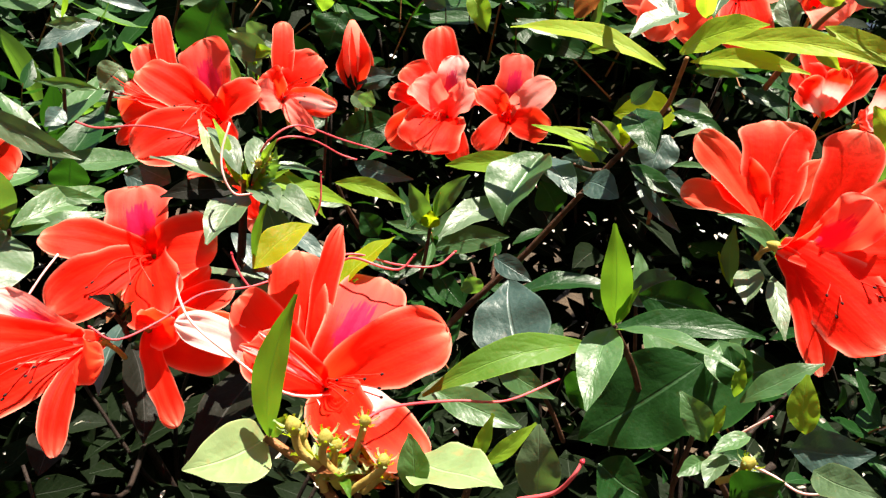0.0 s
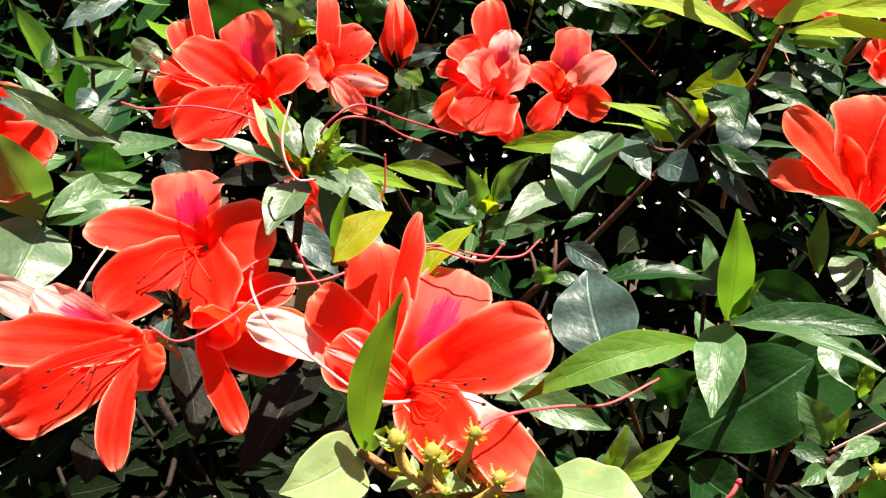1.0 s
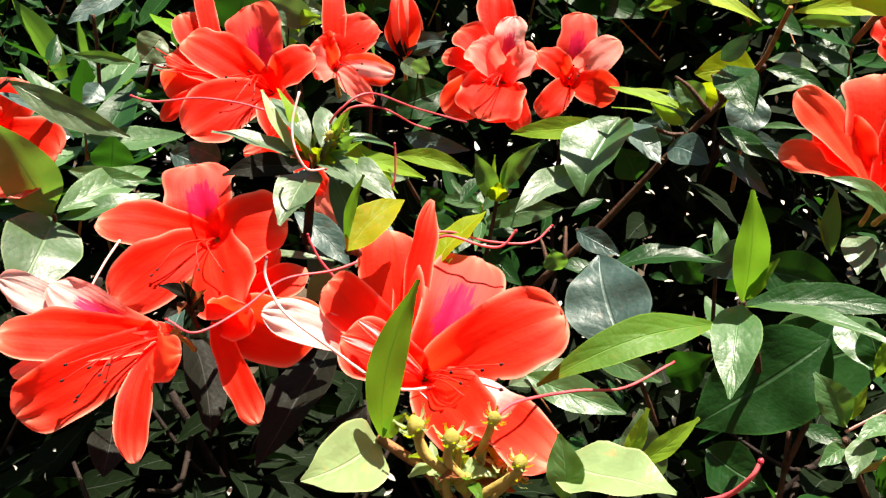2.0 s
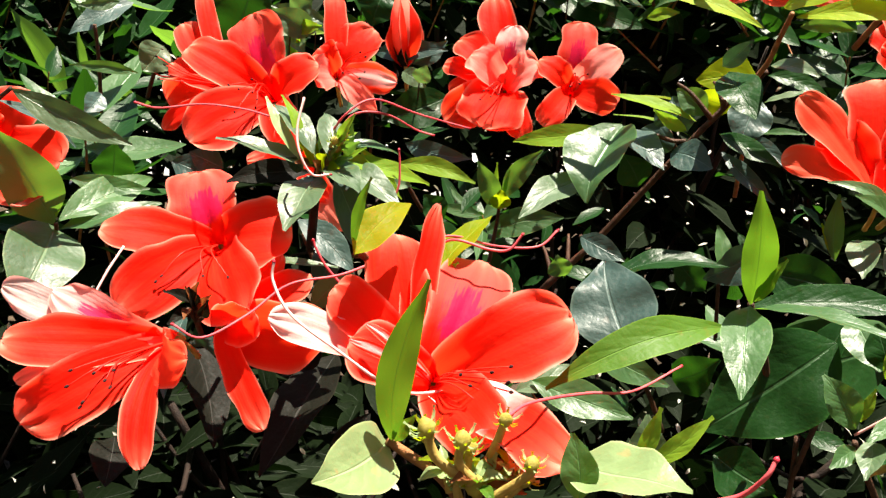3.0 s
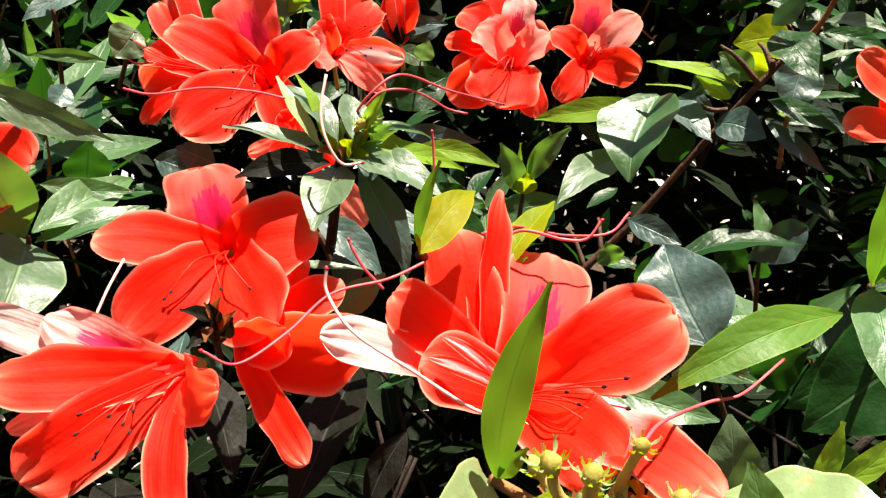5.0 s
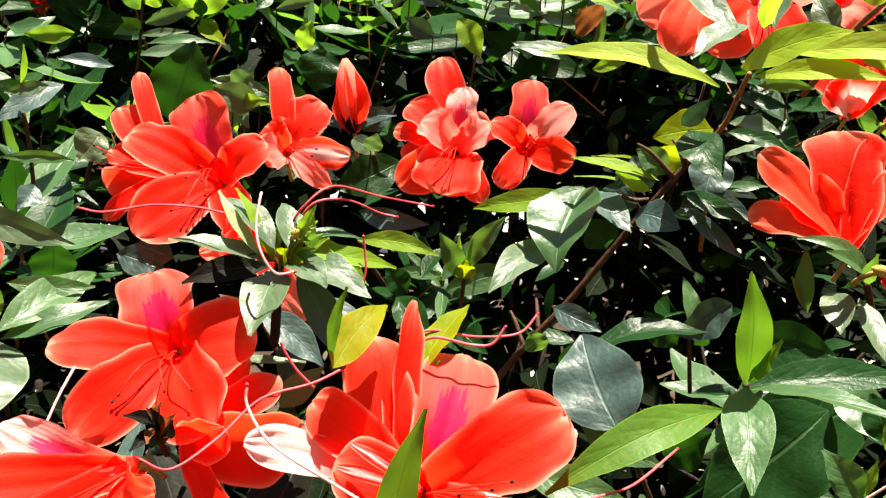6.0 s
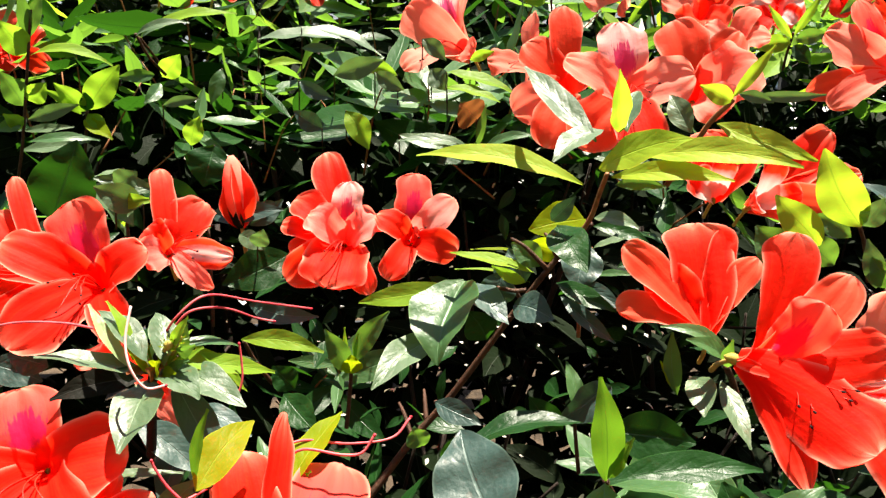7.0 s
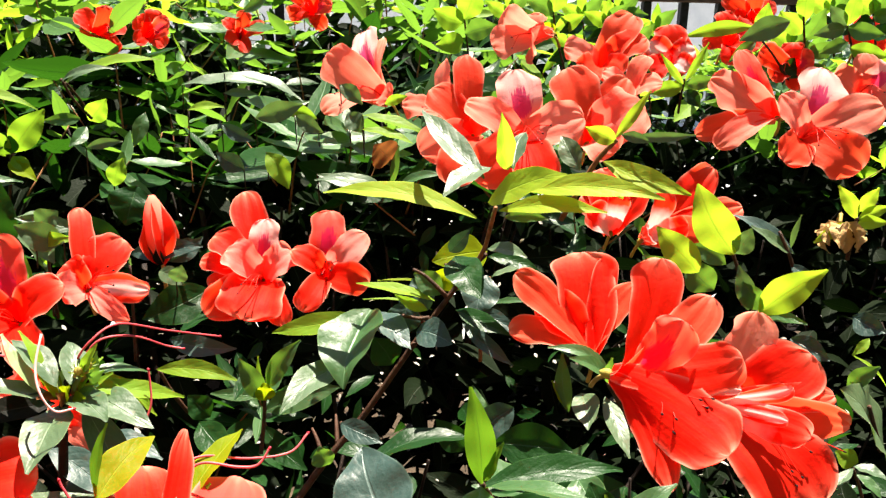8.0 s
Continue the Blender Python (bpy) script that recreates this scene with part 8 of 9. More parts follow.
sprig = shoot("papery brown bud scales round spent flower stalks",
      [(0.0476, 0.3150, 0.9439), (0.0452, 0.3155, 0.9550), (0.0439, 0.3156, 0.9620)],
      [((0.0432, 0.3153, 0.9602), (0.0303, 0.3110, 0.9688), (0.5582, -0.0119, 0.8297), 0.0065, "brown", 0.10, 0.30, 0.50),
       ((0.0440, 0.3151, 0.9600), (0.0376, 0.3126, 0.9739), (0.8488, -0.4230, 0.3172), 0.0046, "yellow", 0.10, 0.30, 0.50),
       ((0.0448, 0.3153, 0.9603), (0.0460, 0.3131, 0.9751), (-0.8879, -0.4600, 0.0019), 0.0053, "brown", 0.10, 0.30, 0.50),
       ((0.0456, 0.3147, 0.9598), (0.0551, 0.3109, 0.9738), (-0.8257, 0.0162, 0.5639), 0.0069, "brown", 0.10, 0.30, 0.50),
       ((0.0463, 0.3128, 0.9605), (0.0604, 0.3077, 0.9711), (-0.5892, 0.0465, 0.8066), 0.0055, "cream", 0.10, 0.30, 0.50),
       ((0.0447, 0.3129, 0.9604), (0.0335, 0.3050, 0.9676), (0.4723, 0.1249, 0.8725), 0.0062, "cream", 0.10, 0.30, 0.50)], 0.0018)
add_leaves(sprig, [((0.0471, 0.3133, 0.9612), (0.0505, 0.3082, 0.9728), (-0.9651, -0.1038, 0.2405), 0.0059, "young", 0.10, 0.30, 0.50),
       ((0.0416, 0.3134, 0.9607), (0.0364, 0.3072, 0.9703), (0.8661, 0.0391, 0.4984), 0.0050, "yellow", 0.10, 0.30, 0.50),
       ((0.0485, 0.3114, 0.9620), (0.0563, 0.3028, 0.9704), (-0.6012, 0.2059, 0.7721), 0.0072, "brown", 0.10, 0.30, 0.50),
       ((0.0438, 0.3115, 0.9616), (0.0422, 0.3070, 0.9732), (0.8842, -0.4640, -0.0531), 0.0063, "brown", 0.10, 0.30, 0.50)])
shoot("short leafy shoot closing the top of the hedge",
      [(0.3899, 0.9139, 1.1323), (0.3808, 0.9008, 1.1580), (0.3719, 0.8869, 1.1797)],
      [((0.3720, 0.8869, 1.1781), (0.3832, 0.8643, 1.1971), (-0.6563, -0.6499, -0.3833), 0.0151, "mid", 0.06, 0.16, 0.50),
       ((0.3721, 0.8868, 1.1771), (0.3442, 0.8797, 1.1891), (0.1387, -0.9584, -0.2496), 0.0151, "young", 0.06, 0.16, 0.50),
       ((0.3723, 0.8868, 1.1744), (0.3884, 0.8535, 1.1766), (-0.8639, -0.3993, 0.3070), 0.0148, "mid", 0.06, 0.16, 0.50),
       ((0.3731, 0.8864, 1.1690), (0.3441, 0.8709, 1.1620), (0.4083, -0.8792, 0.2455), 0.0161, "dark", 0.06, 0.16, 0.50),
       ((0.3770, 0.8936, 1.1636), (0.3872, 0.8627, 1.1565), (-0.8975, -0.3561, 0.2601), 0.0163, "dark", 0.06, 0.16, 0.50),
       ((0.3719, 0.8869, 1.1797), (0.3691, 0.8787, 1.2033), (-0.3478, -0.8720, -0.3444), 0.0105, "young", 0.06, 0.16, 0.50)], 0.0013)
shoot("short leafy shoot closing the top of the hedge",
      [(0.3709, 0.9390, 1.1394), (0.3624, 0.9254, 1.1654), (0.3539, 0.9111, 1.1875)],
      [((0.3540, 0.9110, 1.1858), (0.3665, 0.8885, 1.2050), (-0.6339, -0.6735, -0.3801), 0.0154, "mid", 0.06, 0.16, 0.50),
       ((0.3541, 0.9110, 1.1847), (0.3259, 0.9031, 1.1969), (0.1589, -0.9543, -0.2530), 0.0154, "young", 0.06, 0.16, 0.50),
       ((0.3542, 0.9110, 1.1820), (0.3721, 0.8780, 1.1840), (-0.8480, -0.4416, 0.2933), 0.0150, "mid", 0.06, 0.16, 0.50),
       ((0.3551, 0.9107, 1.1766), (0.3260, 0.8947, 1.1692), (0.4223, -0.8760, 0.2331), 0.0165, "dark", 0.06, 0.16, 0.50),
       ((0.3587, 0.9181, 1.1711), (0.3704, 0.8874, 1.1636), (-0.8828, -0.3969, 0.2515), 0.0166, "dark", 0.06, 0.16, 0.50),
       ((0.3539, 0.9111, 1.1875), (0.3515, 0.9025, 1.2114), (-0.3240, -0.8802, -0.3468), 0.0107, "young", 0.06, 0.16, 0.50)], 0.0013)
shoot("short leafy shoot closing the top of the hedge",
      [(0.4079, 0.8874, 1.1145), (0.3986, 0.8751, 1.1401), (0.3893, 0.8619, 1.1618)],
      [((0.3894, 0.8619, 1.1603), (0.3995, 0.8396, 1.1794), (-0.6780, -0.6315, -0.3762), 0.0148, "mid", 0.06, 0.16, 0.50),
       ((0.3895, 0.8618, 1.1592), (0.3619, 0.8555, 1.1714), (0.1164, -0.9650, -0.2351), 0.0148, "young", 0.06, 0.16, 0.50),
       ((0.3896, 0.8617, 1.1566), (0.4041, 0.8283, 1.1594), (-0.8765, -0.3511, 0.3294), 0.0146, "mid", 0.06, 0.16, 0.50),
       ((0.3905, 0.8612, 1.1513), (0.3615, 0.8462, 1.1448), (0.3932, -0.8793, 0.2689), 0.0158, "dark", 0.06, 0.16, 0.50),
       ((0.3945, 0.8682, 1.1458), (0.4032, 0.8370, 1.1395), (-0.9098, -0.3105, 0.2755), 0.0160, "dark", 0.06, 0.16, 0.50),
       ((0.3893, 0.8619, 1.1618), (0.3863, 0.8544, 1.1852), (-0.3737, -0.8674, -0.3286), 0.0103, "young", 0.06, 0.16, 0.50)], 0.0013)
shoot("short leafy shoot closing the top of the hedge",
      [(0.4066, 0.9757, 1.1042), (0.3978, 0.9635, 1.1325), (0.3890, 0.9502, 1.1567)],
      [((0.3891, 0.9502, 1.1549), (0.4023, 0.9276, 1.1763), (-0.6374, -0.6931, -0.3368), 0.0162, "mid", 0.06, 0.16, 0.50),
       ((0.3892, 0.9501, 1.1538), (0.3596, 0.9438, 1.1673), (0.1099, -0.9711, -0.2118), 0.0162, "young", 0.06, 0.16, 0.50),
       ((0.3893, 0.9500, 1.1508), (0.4081, 0.9161, 1.1540), (-0.8575, -0.4521, 0.2455), 0.0155, "mid", 0.06, 0.16, 0.50),
       ((0.3902, 0.9494, 1.1450), (0.3595, 0.9343, 1.1378), (0.3764, -0.8900, 0.2572), 0.0174, "dark", 0.06, 0.16, 0.50),
       ((0.3940, 0.9565, 1.1388), (0.4061, 0.9249, 1.1318), (-0.8782, -0.3968, 0.2670), 0.0176, "dark", 0.06, 0.16, 0.50),
       ((0.3890, 0.9502, 1.1567), (0.3866, 0.9426, 1.1827), (-0.3472, -0.8908, -0.2933), 0.0113, "young", 0.06, 0.16, 0.50)], 0.0013)
shoot("short leafy shoot closing the top of the hedge",
      [(0.4358, 0.9621, 1.0870), (0.4265, 0.9507, 1.1155), (0.4173, 0.9383, 1.1400)],
      [((0.4174, 0.9382, 1.1382), (0.4297, 0.9158, 1.1600), (-0.6595, -0.6771, -0.3265), 0.0162, "mid", 0.06, 0.16, 0.50),
       ((0.4175, 0.9381, 1.1371), (0.3878, 0.9330, 1.1508), (0.0770, -0.9776, -0.1958), 0.0162, "young", 0.06, 0.16, 0.50),
       ((0.4176, 0.9379, 1.1341), (0.4350, 0.9036, 1.1379), (-0.8778, -0.4184, 0.2334), 0.0154, "mid", 0.06, 0.16, 0.50),
       ((0.4185, 0.9372, 1.1283), (0.3875, 0.9230, 1.1214), (0.3497, -0.8950, 0.2768), 0.0174, "dark", 0.06, 0.16, 0.50),
       ((0.4225, 0.9440, 1.1220), (0.4334, 0.9120, 1.1155), (-0.8910, -0.3585, 0.2786), 0.0176, "dark", 0.06, 0.16, 0.50),
       ((0.4173, 0.9383, 1.1400), (0.4146, 0.9313, 1.1662), (-0.3764, -0.8847, -0.2749), 0.0113, "young", 0.06, 0.16, 0.50)], 0.0013)
shoot("short leafy shoot closing the top of the hedge",
      [(0.4686, 0.9683, 1.1238), (0.4584, 0.9563, 1.1516), (0.4483, 0.9433, 1.1753)],
      [((0.4484, 0.9433, 1.1735), (0.4594, 0.9199, 1.1943), (-0.6756, -0.6413, -0.3638), 0.0165, "mid", 0.06, 0.16, 0.50),
       ((0.4485, 0.9432, 1.1724), (0.4185, 0.9385, 1.1856), (0.0506, -0.9717, -0.2306), 0.0165, "young", 0.06, 0.16, 0.50),
       ((0.4487, 0.9431, 1.1695), (0.4649, 0.9083, 1.1720), (-0.9051, -0.4130, 0.1008), 0.0154, "mid", 0.06, 0.16, 0.50),
       ((0.4497, 0.9426, 1.1637), (0.4185, 0.9295, 1.1560), (0.3245, -0.9134, 0.2457), 0.0177, "dark", 0.06, 0.16, 0.50),
       ((0.4540, 0.9495, 1.1577), (0.4641, 0.9174, 1.1502), (-0.9039, -0.3432, 0.2552), 0.0179, "dark", 0.06, 0.16, 0.50),
       ((0.4483, 0.9433, 1.1753), (0.4448, 0.9356, 1.2009), (-0.3943, -0.8636, -0.3141), 0.0115, "young", 0.06, 0.16, 0.50)], 0.0013)
shoot("short leafy shoot closing the top of the hedge",
      [(0.4372, 1.0007, 1.1404), (0.4275, 0.9877, 1.1684), (0.4180, 0.9739, 1.1922)],
      [((0.4181, 0.9739, 1.1904), (0.4308, 0.9503, 1.2112), (-0.6457, -0.6701, -0.3662), 0.0168, "mid", 0.06, 0.16, 0.50),
       ((0.4182, 0.9739, 1.1893), (0.3878, 0.9679, 1.2025), (0.0843, -0.9667, -0.2418), 0.0168, "young", 0.06, 0.16, 0.50),
       ((0.4184, 0.9738, 1.1863), (0.4370, 0.9394, 1.1883), (-0.8783, -0.4665, 0.1044), 0.0157, "mid", 0.06, 0.16, 0.50),
       ((0.4194, 0.9735, 1.1804), (0.3882, 0.9595, 1.1722), (0.3493, -0.9101, 0.2229), 0.0180, "dark", 0.06, 0.16, 0.50),
       ((0.4235, 0.9806, 1.1745), (0.4355, 0.9490, 1.1662), (-0.8848, -0.3995, 0.2398), 0.0182, "dark", 0.06, 0.16, 0.50),
       ((0.4180, 0.9739, 1.1922), (0.4150, 0.9655, 1.2181), (-0.3590, -0.8744, -0.3264), 0.0117, "young", 0.06, 0.16, 0.50)], 0.0013)
shoot("short leafy shoot closing the top of the hedge",
      [(0.4453, 0.9306, 1.0842), (0.4359, 0.9196, 1.1120), (0.4264, 0.9074, 1.1359)],
      [((0.4265, 0.9073, 1.1342), (0.4375, 0.8850, 1.1554), (-0.6785, -0.6540, -0.3345), 0.0158, "mid", 0.06, 0.16, 0.50),
       ((0.4265, 0.9072, 1.1331), (0.3975, 0.9025, 1.1465), (0.0675, -0.9781, -0.1968), 0.0158, "young", 0.06, 0.16, 0.50),
       ((0.4267, 0.9070, 1.1302), (0.4422, 0.8728, 1.1341), (-0.8909, -0.3756, 0.2555), 0.0151, "mid", 0.06, 0.16, 0.50),
       ((0.4275, 0.9063, 1.1246), (0.3969, 0.8923, 1.1180), (0.3458, -0.8931, 0.2879), 0.0169, "dark", 0.06, 0.16, 0.50),
       ((0.4317, 0.9130, 1.1184), (0.4411, 0.8810, 1.1124), (-0.9039, -0.3190, 0.2850), 0.0171, "dark", 0.06, 0.16, 0.50),
       ((0.4264, 0.9074, 1.1359), (0.4234, 0.9007, 1.1614), (-0.3944, -0.8758, -0.2782), 0.0110, "young", 0.06, 0.16, 0.50)], 0.0013)
shoot("short leafy shoot closing the top of the hedge",
      [(0.3827, 1.0020, 1.1051), (0.3744, 0.9895, 1.1340), (0.3662, 0.9759, 1.1586)],
      [((0.3663, 0.9758, 1.1568), (0.3810, 0.9535, 1.1785), (-0.6113, -0.7202, -0.3280), 0.0165, "mid", 0.06, 0.16, 0.50),
       ((0.3664, 0.9758, 1.1556), (0.3364, 0.9687, 1.1694), (0.1329, -0.9686, -0.2100), 0.0165, "young", 0.06, 0.16, 0.50),
       ((0.3665, 0.9757, 1.1526), (0.3872, 0.9421, 1.1557), (-0.8348, -0.4932, 0.2448), 0.0158, "mid", 0.06, 0.16, 0.50),
       ((0.3674, 0.9752, 1.1467), (0.3365, 0.9594, 1.1392), (0.3932, -0.8849, 0.2497), 0.0177, "dark", 0.06, 0.16, 0.50),
       ((0.3709, 0.9824, 1.1404), (0.3847, 0.9510, 1.1331), (-0.8595, -0.4383, 0.2630), 0.0179, "dark", 0.06, 0.16, 0.50),
       ((0.3662, 0.9759, 1.1586), (0.3643, 0.9681, 1.1852), (-0.3207, -0.9019, -0.2893), 0.0115, "young", 0.06, 0.16, 0.50)], 0.0013)
shoot("short leafy shoot closing the top of the hedge",
      [(0.5512, 0.9029, 1.0903), (0.5398, 0.8931, 1.1177), (0.5284, 0.8823, 1.1412)],
      [((0.5286, 0.8821, 1.1395), (0.5357, 0.8594, 1.1604), (-0.7396, -0.5664, -0.3635), 0.0162, "mid", 0.06, 0.16, 0.50),
       ((0.5286, 0.8820, 1.1383), (0.4998, 0.8804, 1.1515), (-0.0376, -0.9774, -0.2078), 0.0162, "young", 0.06, 0.16, 0.50),
       ((0.5289, 0.8818, 1.1355), (0.5393, 0.8467, 1.1393), (-0.9567, -0.2890, -0.0338), 0.0149, "mid", 0.06, 0.16, 0.50),
       ((0.5297, 0.8809, 1.1299), (0.4988, 0.8701, 1.1231), (0.2561, -0.9191, 0.2994), 0.0174, "dark", 0.06, 0.16, 0.50),
       ((0.5348, 0.8871, 1.1239), (0.5399, 0.8547, 1.1179), (-0.9373, -0.2016, 0.2843), 0.0176, "dark", 0.06, 0.16, 0.50),
       ((0.5284, 0.8823, 1.1412), (0.5240, 0.8762, 1.1664), (-0.4812, -0.8285, -0.2864), 0.0113, "young", 0.06, 0.16, 0.50)], 0.0013)
shoot("short leafy shoot closing the top of the hedge",
      [(0.5915, 0.8989, 1.1146), (0.5792, 0.8891, 1.1414), (0.5670, 0.8783, 1.1642)],
      [((0.5671, 0.8782, 1.1626), (0.5726, 0.8551, 1.1828), (-0.7550, -0.5241, -0.3941), 0.0165, "mid", 0.06, 0.16, 0.50),
       ((0.5672, 0.8781, 1.1615), (0.5384, 0.8771, 1.1743), (-0.0710, -0.9695, -0.2344), 0.0165, "young", 0.06, 0.16, 0.50),
       ((0.5675, 0.8778, 1.1587), (0.5762, 0.8427, 1.1615), (-0.9690, -0.2424, -0.0482), 0.0152, "mid", 0.06, 0.16, 0.50),
       ((0.5685, 0.8771, 1.1531), (0.5376, 0.8674, 1.1459), (0.2270, -0.9321, 0.2821), 0.0177, "dark", 0.06, 0.16, 0.50),
       ((0.5739, 0.8831, 1.1473), (0.5776, 0.8509, 1.1406), (-0.9468, -0.1683, 0.2742), 0.0179, "dark", 0.06, 0.16, 0.50),
       ((0.5670, 0.8783, 1.1642), (0.5617, 0.8720, 1.1890), (-0.5048, -0.8045, -0.3129), 0.0115, "young", 0.06, 0.16, 0.50)], 0.0013)
shoot("short leafy shoot closing the top of the hedge",
      [(0.5964, 0.8482, 1.1519), (0.5833, 0.8379, 1.1762), (0.5703, 0.8267, 1.1968)],
      [((0.5705, 0.8266, 1.1952), (0.5734, 0.8038, 1.2129), (-0.7693, -0.4505, -0.4531), 0.0158, "mid", 0.06, 0.16, 0.50),
       ((0.5706, 0.8266, 1.1942), (0.5430, 0.8252, 1.2058), (-0.0702, -0.9563, -0.2838), 0.0158, "young", 0.06, 0.16, 0.50),
       ((0.5709, 0.8264, 1.1916), (0.5764, 0.7922, 1.1930), (-0.9846, -0.1617, -0.0663), 0.0145, "mid", 0.06, 0.16, 0.50),
       ((0.5719, 0.8258, 1.1865), (0.5423, 0.8164, 1.1793), (0.2353, -0.9361, 0.2613), 0.0169, "dark", 0.06, 0.16, 0.50),
       ((0.5776, 0.8319, 1.1814), (0.5790, 0.8006, 1.1740), (-0.9573, -0.1070, 0.2687), 0.0171, "dark", 0.06, 0.16, 0.50),
       ((0.5703, 0.8267, 1.1968), (0.5642, 0.8200, 1.2193), (-0.5166, -0.7718, -0.3707), 0.0110, "young", 0.06, 0.16, 0.50)], 0.0013)
shoot("short leafy shoot closing the top of the hedge",
      [(0.6117, 0.8063, 1.1512), (0.5982, 0.7965, 1.1744), (0.5848, 0.7859, 1.1941)],
      [((0.5849, 0.7858, 1.1927), (0.5860, 0.7636, 1.2096), (-0.7830, -0.4010, -0.4756), 0.0154, "mid", 0.06, 0.16, 0.50),
       ((0.5851, 0.7857, 1.1917), (0.5584, 0.7847, 1.2028), (-0.0865, -0.9517, -0.2947), 0.0154, "young", 0.06, 0.16, 0.50),
       ((0.5854, 0.7856, 1.1892), (0.5882, 0.7521, 1.1906), (-0.9939, -0.0870, -0.0676), 0.0141, "mid", 0.06, 0.16, 0.50),
       ((0.5863, 0.7849, 1.1843), (0.5574, 0.7759, 1.1775), (0.2265, -0.9339, 0.2766), 0.0165, "dark", 0.06, 0.16, 0.50),
       ((0.5923, 0.7907, 1.1794), (0.5914, 0.7602, 1.1725), (-0.9592, -0.0384, 0.2801), 0.0166, "dark", 0.06, 0.16, 0.50),
       ((0.5848, 0.7859, 1.1941), (0.5783, 0.7796, 1.2156), (-0.5410, -0.7492, -0.3822), 0.0107, "young", 0.06, 0.16, 0.50)], 0.0013)
shoot("short leafy shoot closing the top of the hedge",
      [(0.3037, 0.9860, 1.1394), (0.2968, 0.9717, 1.1664), (0.2899, 0.9565, 1.1892)],
      [((0.2900, 0.9565, 1.1875), (0.3058, 0.9347, 1.2074), (-0.5684, -0.7395, -0.3606), 0.0158, "mid", 0.06, 0.16, 0.50),
       ((0.2901, 0.9565, 1.1864), (0.2619, 0.9464, 1.1990), (0.2267, -0.9417, -0.2486), 0.0158, "young", 0.06, 0.16, 0.50),
       ((0.2902, 0.9565, 1.1835), (0.3123, 0.9248, 1.1856), (-0.7926, -0.5324, 0.2972), 0.0155, "mid", 0.06, 0.16, 0.50),
       ((0.2910, 0.9564, 1.1779), (0.2622, 0.9383, 1.1702), (0.4751, -0.8513, 0.2225), 0.0169, "dark", 0.06, 0.16, 0.50),
       ((0.2939, 0.9640, 1.1722), (0.3090, 0.9343, 1.1644), (-0.8363, -0.4901, 0.2456), 0.0171, "dark", 0.06, 0.16, 0.50),
       ((0.2899, 0.9565, 1.1892), (0.2889, 0.9476, 1.2140), (-0.2560, -0.9061, -0.3369), 0.0110, "young", 0.06, 0.16, 0.50)], 0.0013)
blossom("vermilion azalea blossom half hidden behind a bud cluster", (-0.0710, 0.5326, 1.0036), (-0.0673, 0.5106, 0.9988),
        [((-0.0734, 0.4931, 0.9937), 0.0167, "plain", (0.38, 0.20, -0.90)),
         ((-0.0854, 0.4967, 0.9957), 0.0107, "coral", (0.19, 0.13, -0.97)),
         ((-0.0332, 0.4805, 0.9712), 0.0174, "coral", (0.69, 0.05, 0.73)),
         ((-0.0431, 0.4886, 0.9823), 0.0152, "plain", (0.63, 0.03, 0.77)),
         ((-0.0779, 0.5216, 1.0077), 0.0164, "plain", (-0.46, -0.04, -0.88))], 2, 0.10)


# ---- procedurally grown shoots that clothe the crown ----
def shoot_template(seed, kind_top, kind_low, leaves, size):
    rnd = random.Random(seed)
    ob = stand("leafy_shoot", (0, 0, 0), "leafy azalea shoot in the crown of the shrub", "shoot", "leafy shoots of the azalea")
    lean = Vector((rnd.uniform(-0.25, 0.25), rnd.uniform(-0.25, 0.25), 1))
    tip = lean * size * 0.75
    tube("stem", [(0, 0, -0.03), tip * 0.5 + Vector((0.002, 0.001, 0)), tip], 0.0009, 0.0005, TWIG, ob, Vector((0, 0, 0)), "", 6, 4)
    for i in range(leaves):
        s = 0.25 + 0.75 * i / (leaves - 1)
        a = i * 2.4 + rnd.uniform(-0.3, 0.3)
        rise = -0.12 + 0.75 * s ** 2 + rnd.uniform(-0.15, 0.15)
        b = tip * s
        way = Vector((math.cos(a), math.sin(a), rise)).normalized()
        length = size * rnd.uniform(0.8, 1.25) * (1.1 - 0.4 * s)
        top = Vector((rnd.uniform(-0.7, 0.7), rnd.uniform(-0.7, 0.7), 1)) + Vector((math.cos(a), math.sin(a), 0)) * -0.2
        v, f, uv = leaf_sheet(length, length * rnd.uniform(0.25, 0.38), -0.06 + rnd.uniform(-0.03, 0.05), 0.16, 0.03, seed * 31 + i, 8, 2, 0.5)
        kind = kind_top if s > 0.55 else kind_low
        lf = link_mesh("leaf", v, f, LEAF[kind], ob, "", uv)
        lf.matrix_basis = turned(b, b + way, top)
    return ob


def joined_foliage(name, templates, spots, kind, label):
    """Shoots too far off to tell apart, joined into one mesh for each leaf colour."""
    verts, faces, uvs = [], [], []
    for x, y, z, k, spin, tilt, tilt2, size in spots:
        m = pose(x, y, z, tilt, tilt2, spin) @ Matrix.Scale(size, 4)
        for lf in templates[k].children:
            me = lf.data
            if me.materials[0] != LEAF[kind]:
                continue
            w, k0 = m @ lf.matrix_basis, len(verts)
            verts += [w @ v.co for v in me.vertices]
            faces += [tuple(k0 + i for i in p.vertices) for p in me.polygons]
            spread = [None] * len(me.vertices)
            for lp, uv in zip(me.loops, me.uv_layers[0].data):
                spread[lp.vertex_index] = tuple(uv.uv)
            uvs += spread
    return tagged(link_mesh(name, verts, faces, LEAF[kind], None, "", uvs), label, "foliage", "", "stuff")


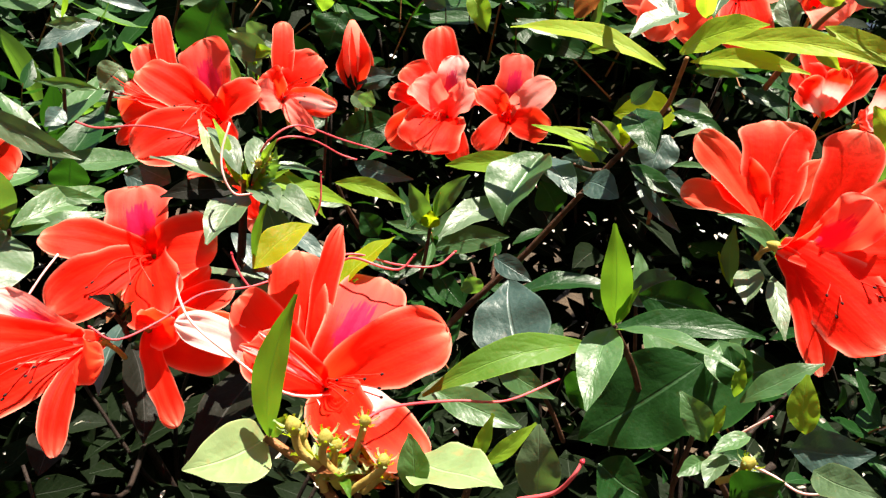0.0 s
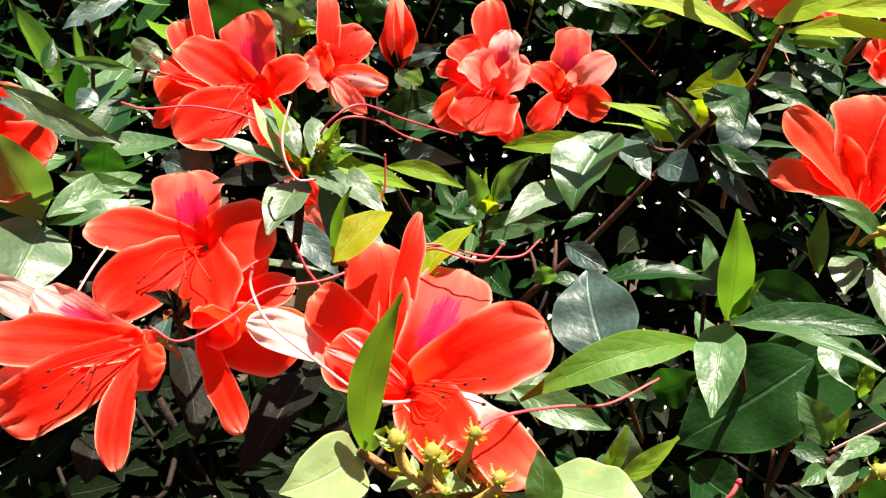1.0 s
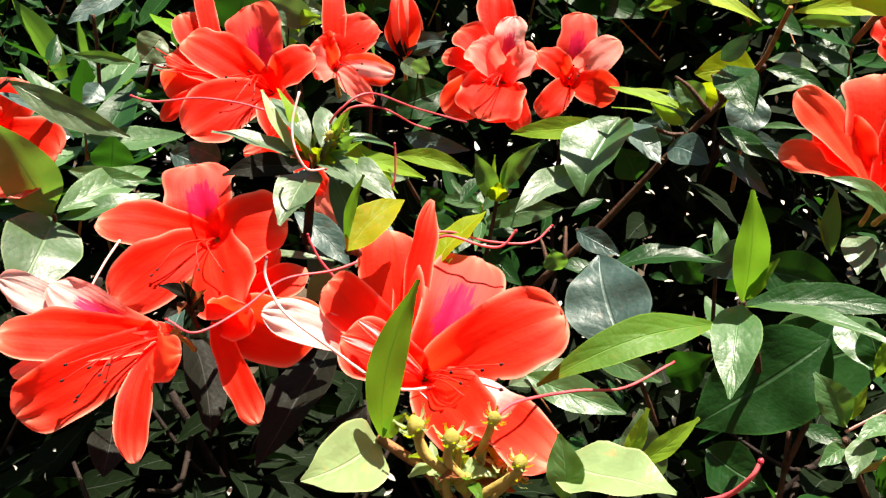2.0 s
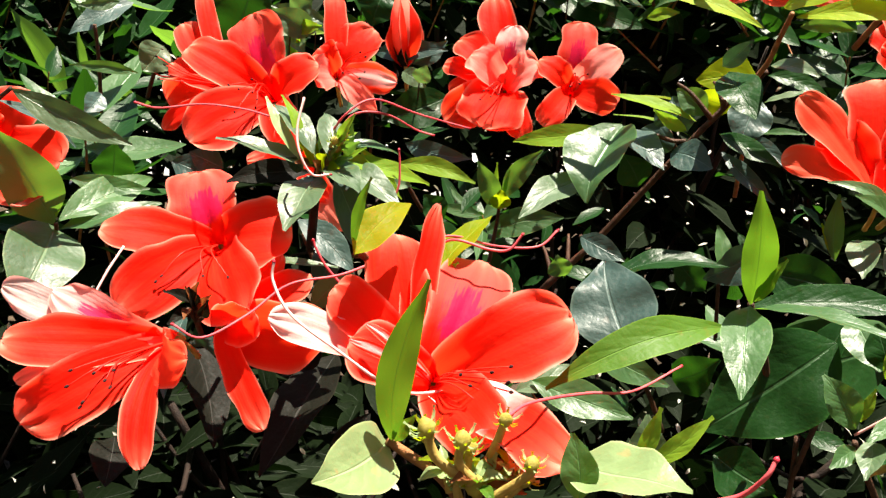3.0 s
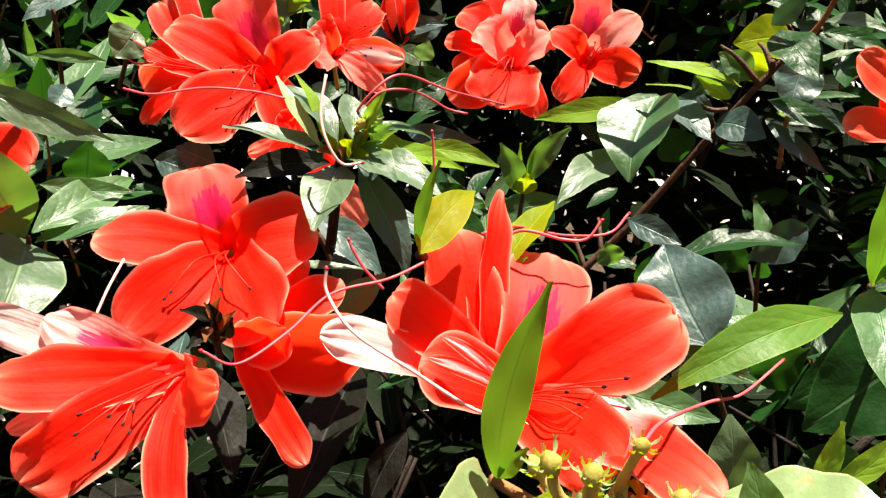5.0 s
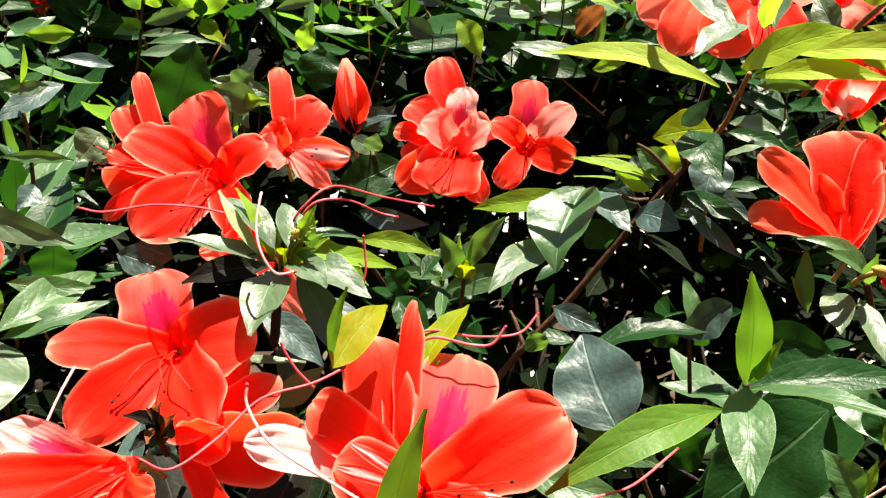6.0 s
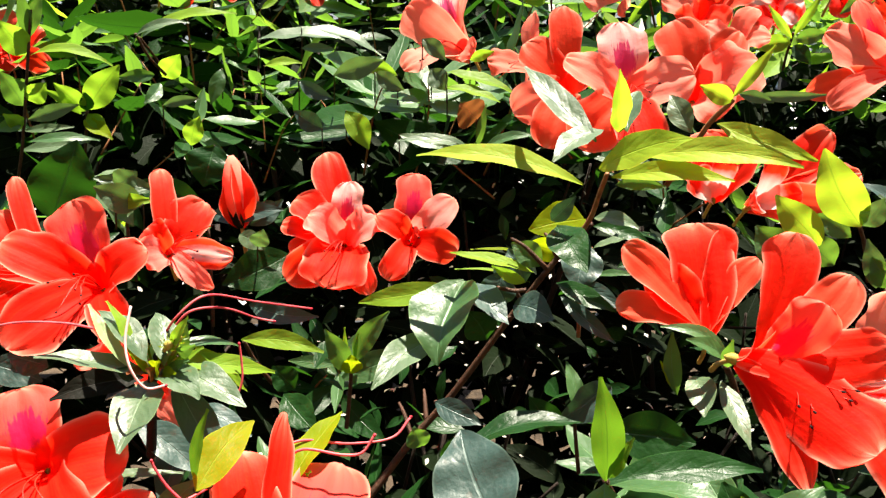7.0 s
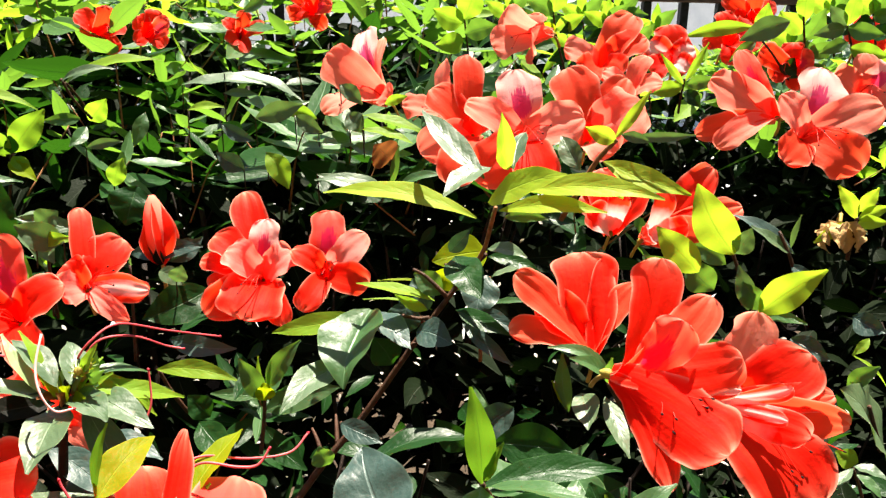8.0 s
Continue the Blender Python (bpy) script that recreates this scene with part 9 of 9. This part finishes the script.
def grow():
    rnd = random.Random(77)
    kinds = [("young", "mid"), ("mid", "dark"), ("mid", "mid"), ("dark", "dark"), ("young", "young"), ("mid", "dark"), ("dark", "dark"), ("young", "mid")]
    templates = [shoot_template(300 + i, a, b, 7 + i % 3, 0.060 + 0.007 * (i % 3)) for i, (a, b) in enumerate(kinds)]
    spots, tries = [], 0
    while len(spots) < 400 and tries < 20000:
        tries += 1
        x, y = rnd.uniform(-0.85, 1.1), rnd.uniform(0.36, 1.62)
        far = y > 0.84
        edge = x < -0.20 and y > 0.60
        if (not far and not edge and (y < 0.62 or rnd.random() < 0.965)) or hollow(x, y) > 0.25:
            continue
        z = crown_height(x, y) - (rnd.uniform(0.01, 0.06) if far else rnd.uniform(0.03, 0.10) if edge else rnd.uniform(0.13, 0.24))
        k = rnd.choice((0, 1, 2, 4, 7, 2, 7, 0) if y > 1.05 else (3, 1, 2, 5, 6, 5, 1, 3)) if far else rnd.choice((3, 6, 5, 3, 1, 6))
        if any((x - s[0]) ** 2 + (y - s[1]) ** 2 < 0.046 ** 2 for s in spots):
            continue
        spots.append((x, y, z, k, rnd.uniform(0, 360), rnd.gauss(8, 24), rnd.gauss(0, 24), rnd.uniform(0.75, 1.3)))
    spots = [s for s in spots if (s[0] + 0.226) ** 2 + (s[1] - 0.903) ** 2 > 0.03 ** 2]      # a blossom shows through here
    spots.sort(key=lambda s: (s[0] - 0.1) ** 2 + (s[1] - 0.3) ** 2)
    near, rest = spots[:200], spots[200:]
    used = set()
    for kind, name, label in (("young", "crown_foliage_young", "bright young leaves over the far crown"), ("mid", "crown_foliage_green", "green leaves over the far crown of the hedge"), ("dark", "crown_foliage_dark", "dark green leaves in the far crown")):
        joined_foliage(name, templates, rest, kind, label)
    for x, y, z, k, spin, tilt, tilt2, size in near:
        m = pose(x, y, z, tilt, tilt2, spin) @ Matrix.Scale(size, 4)
        ob = templates[k] if k not in used else copy_thing(templates[k], pose(0, 0, 0))
        used.add(k)
        ob.matrix_basis = m
    for k in range(len(kinds)):
        if k not in used:
            templates[k].matrix_basis = pose(0.1 * k - 0.4, 1.3, crown_height(0.1 * k - 0.4, 1.3) - 0.03)


grow()
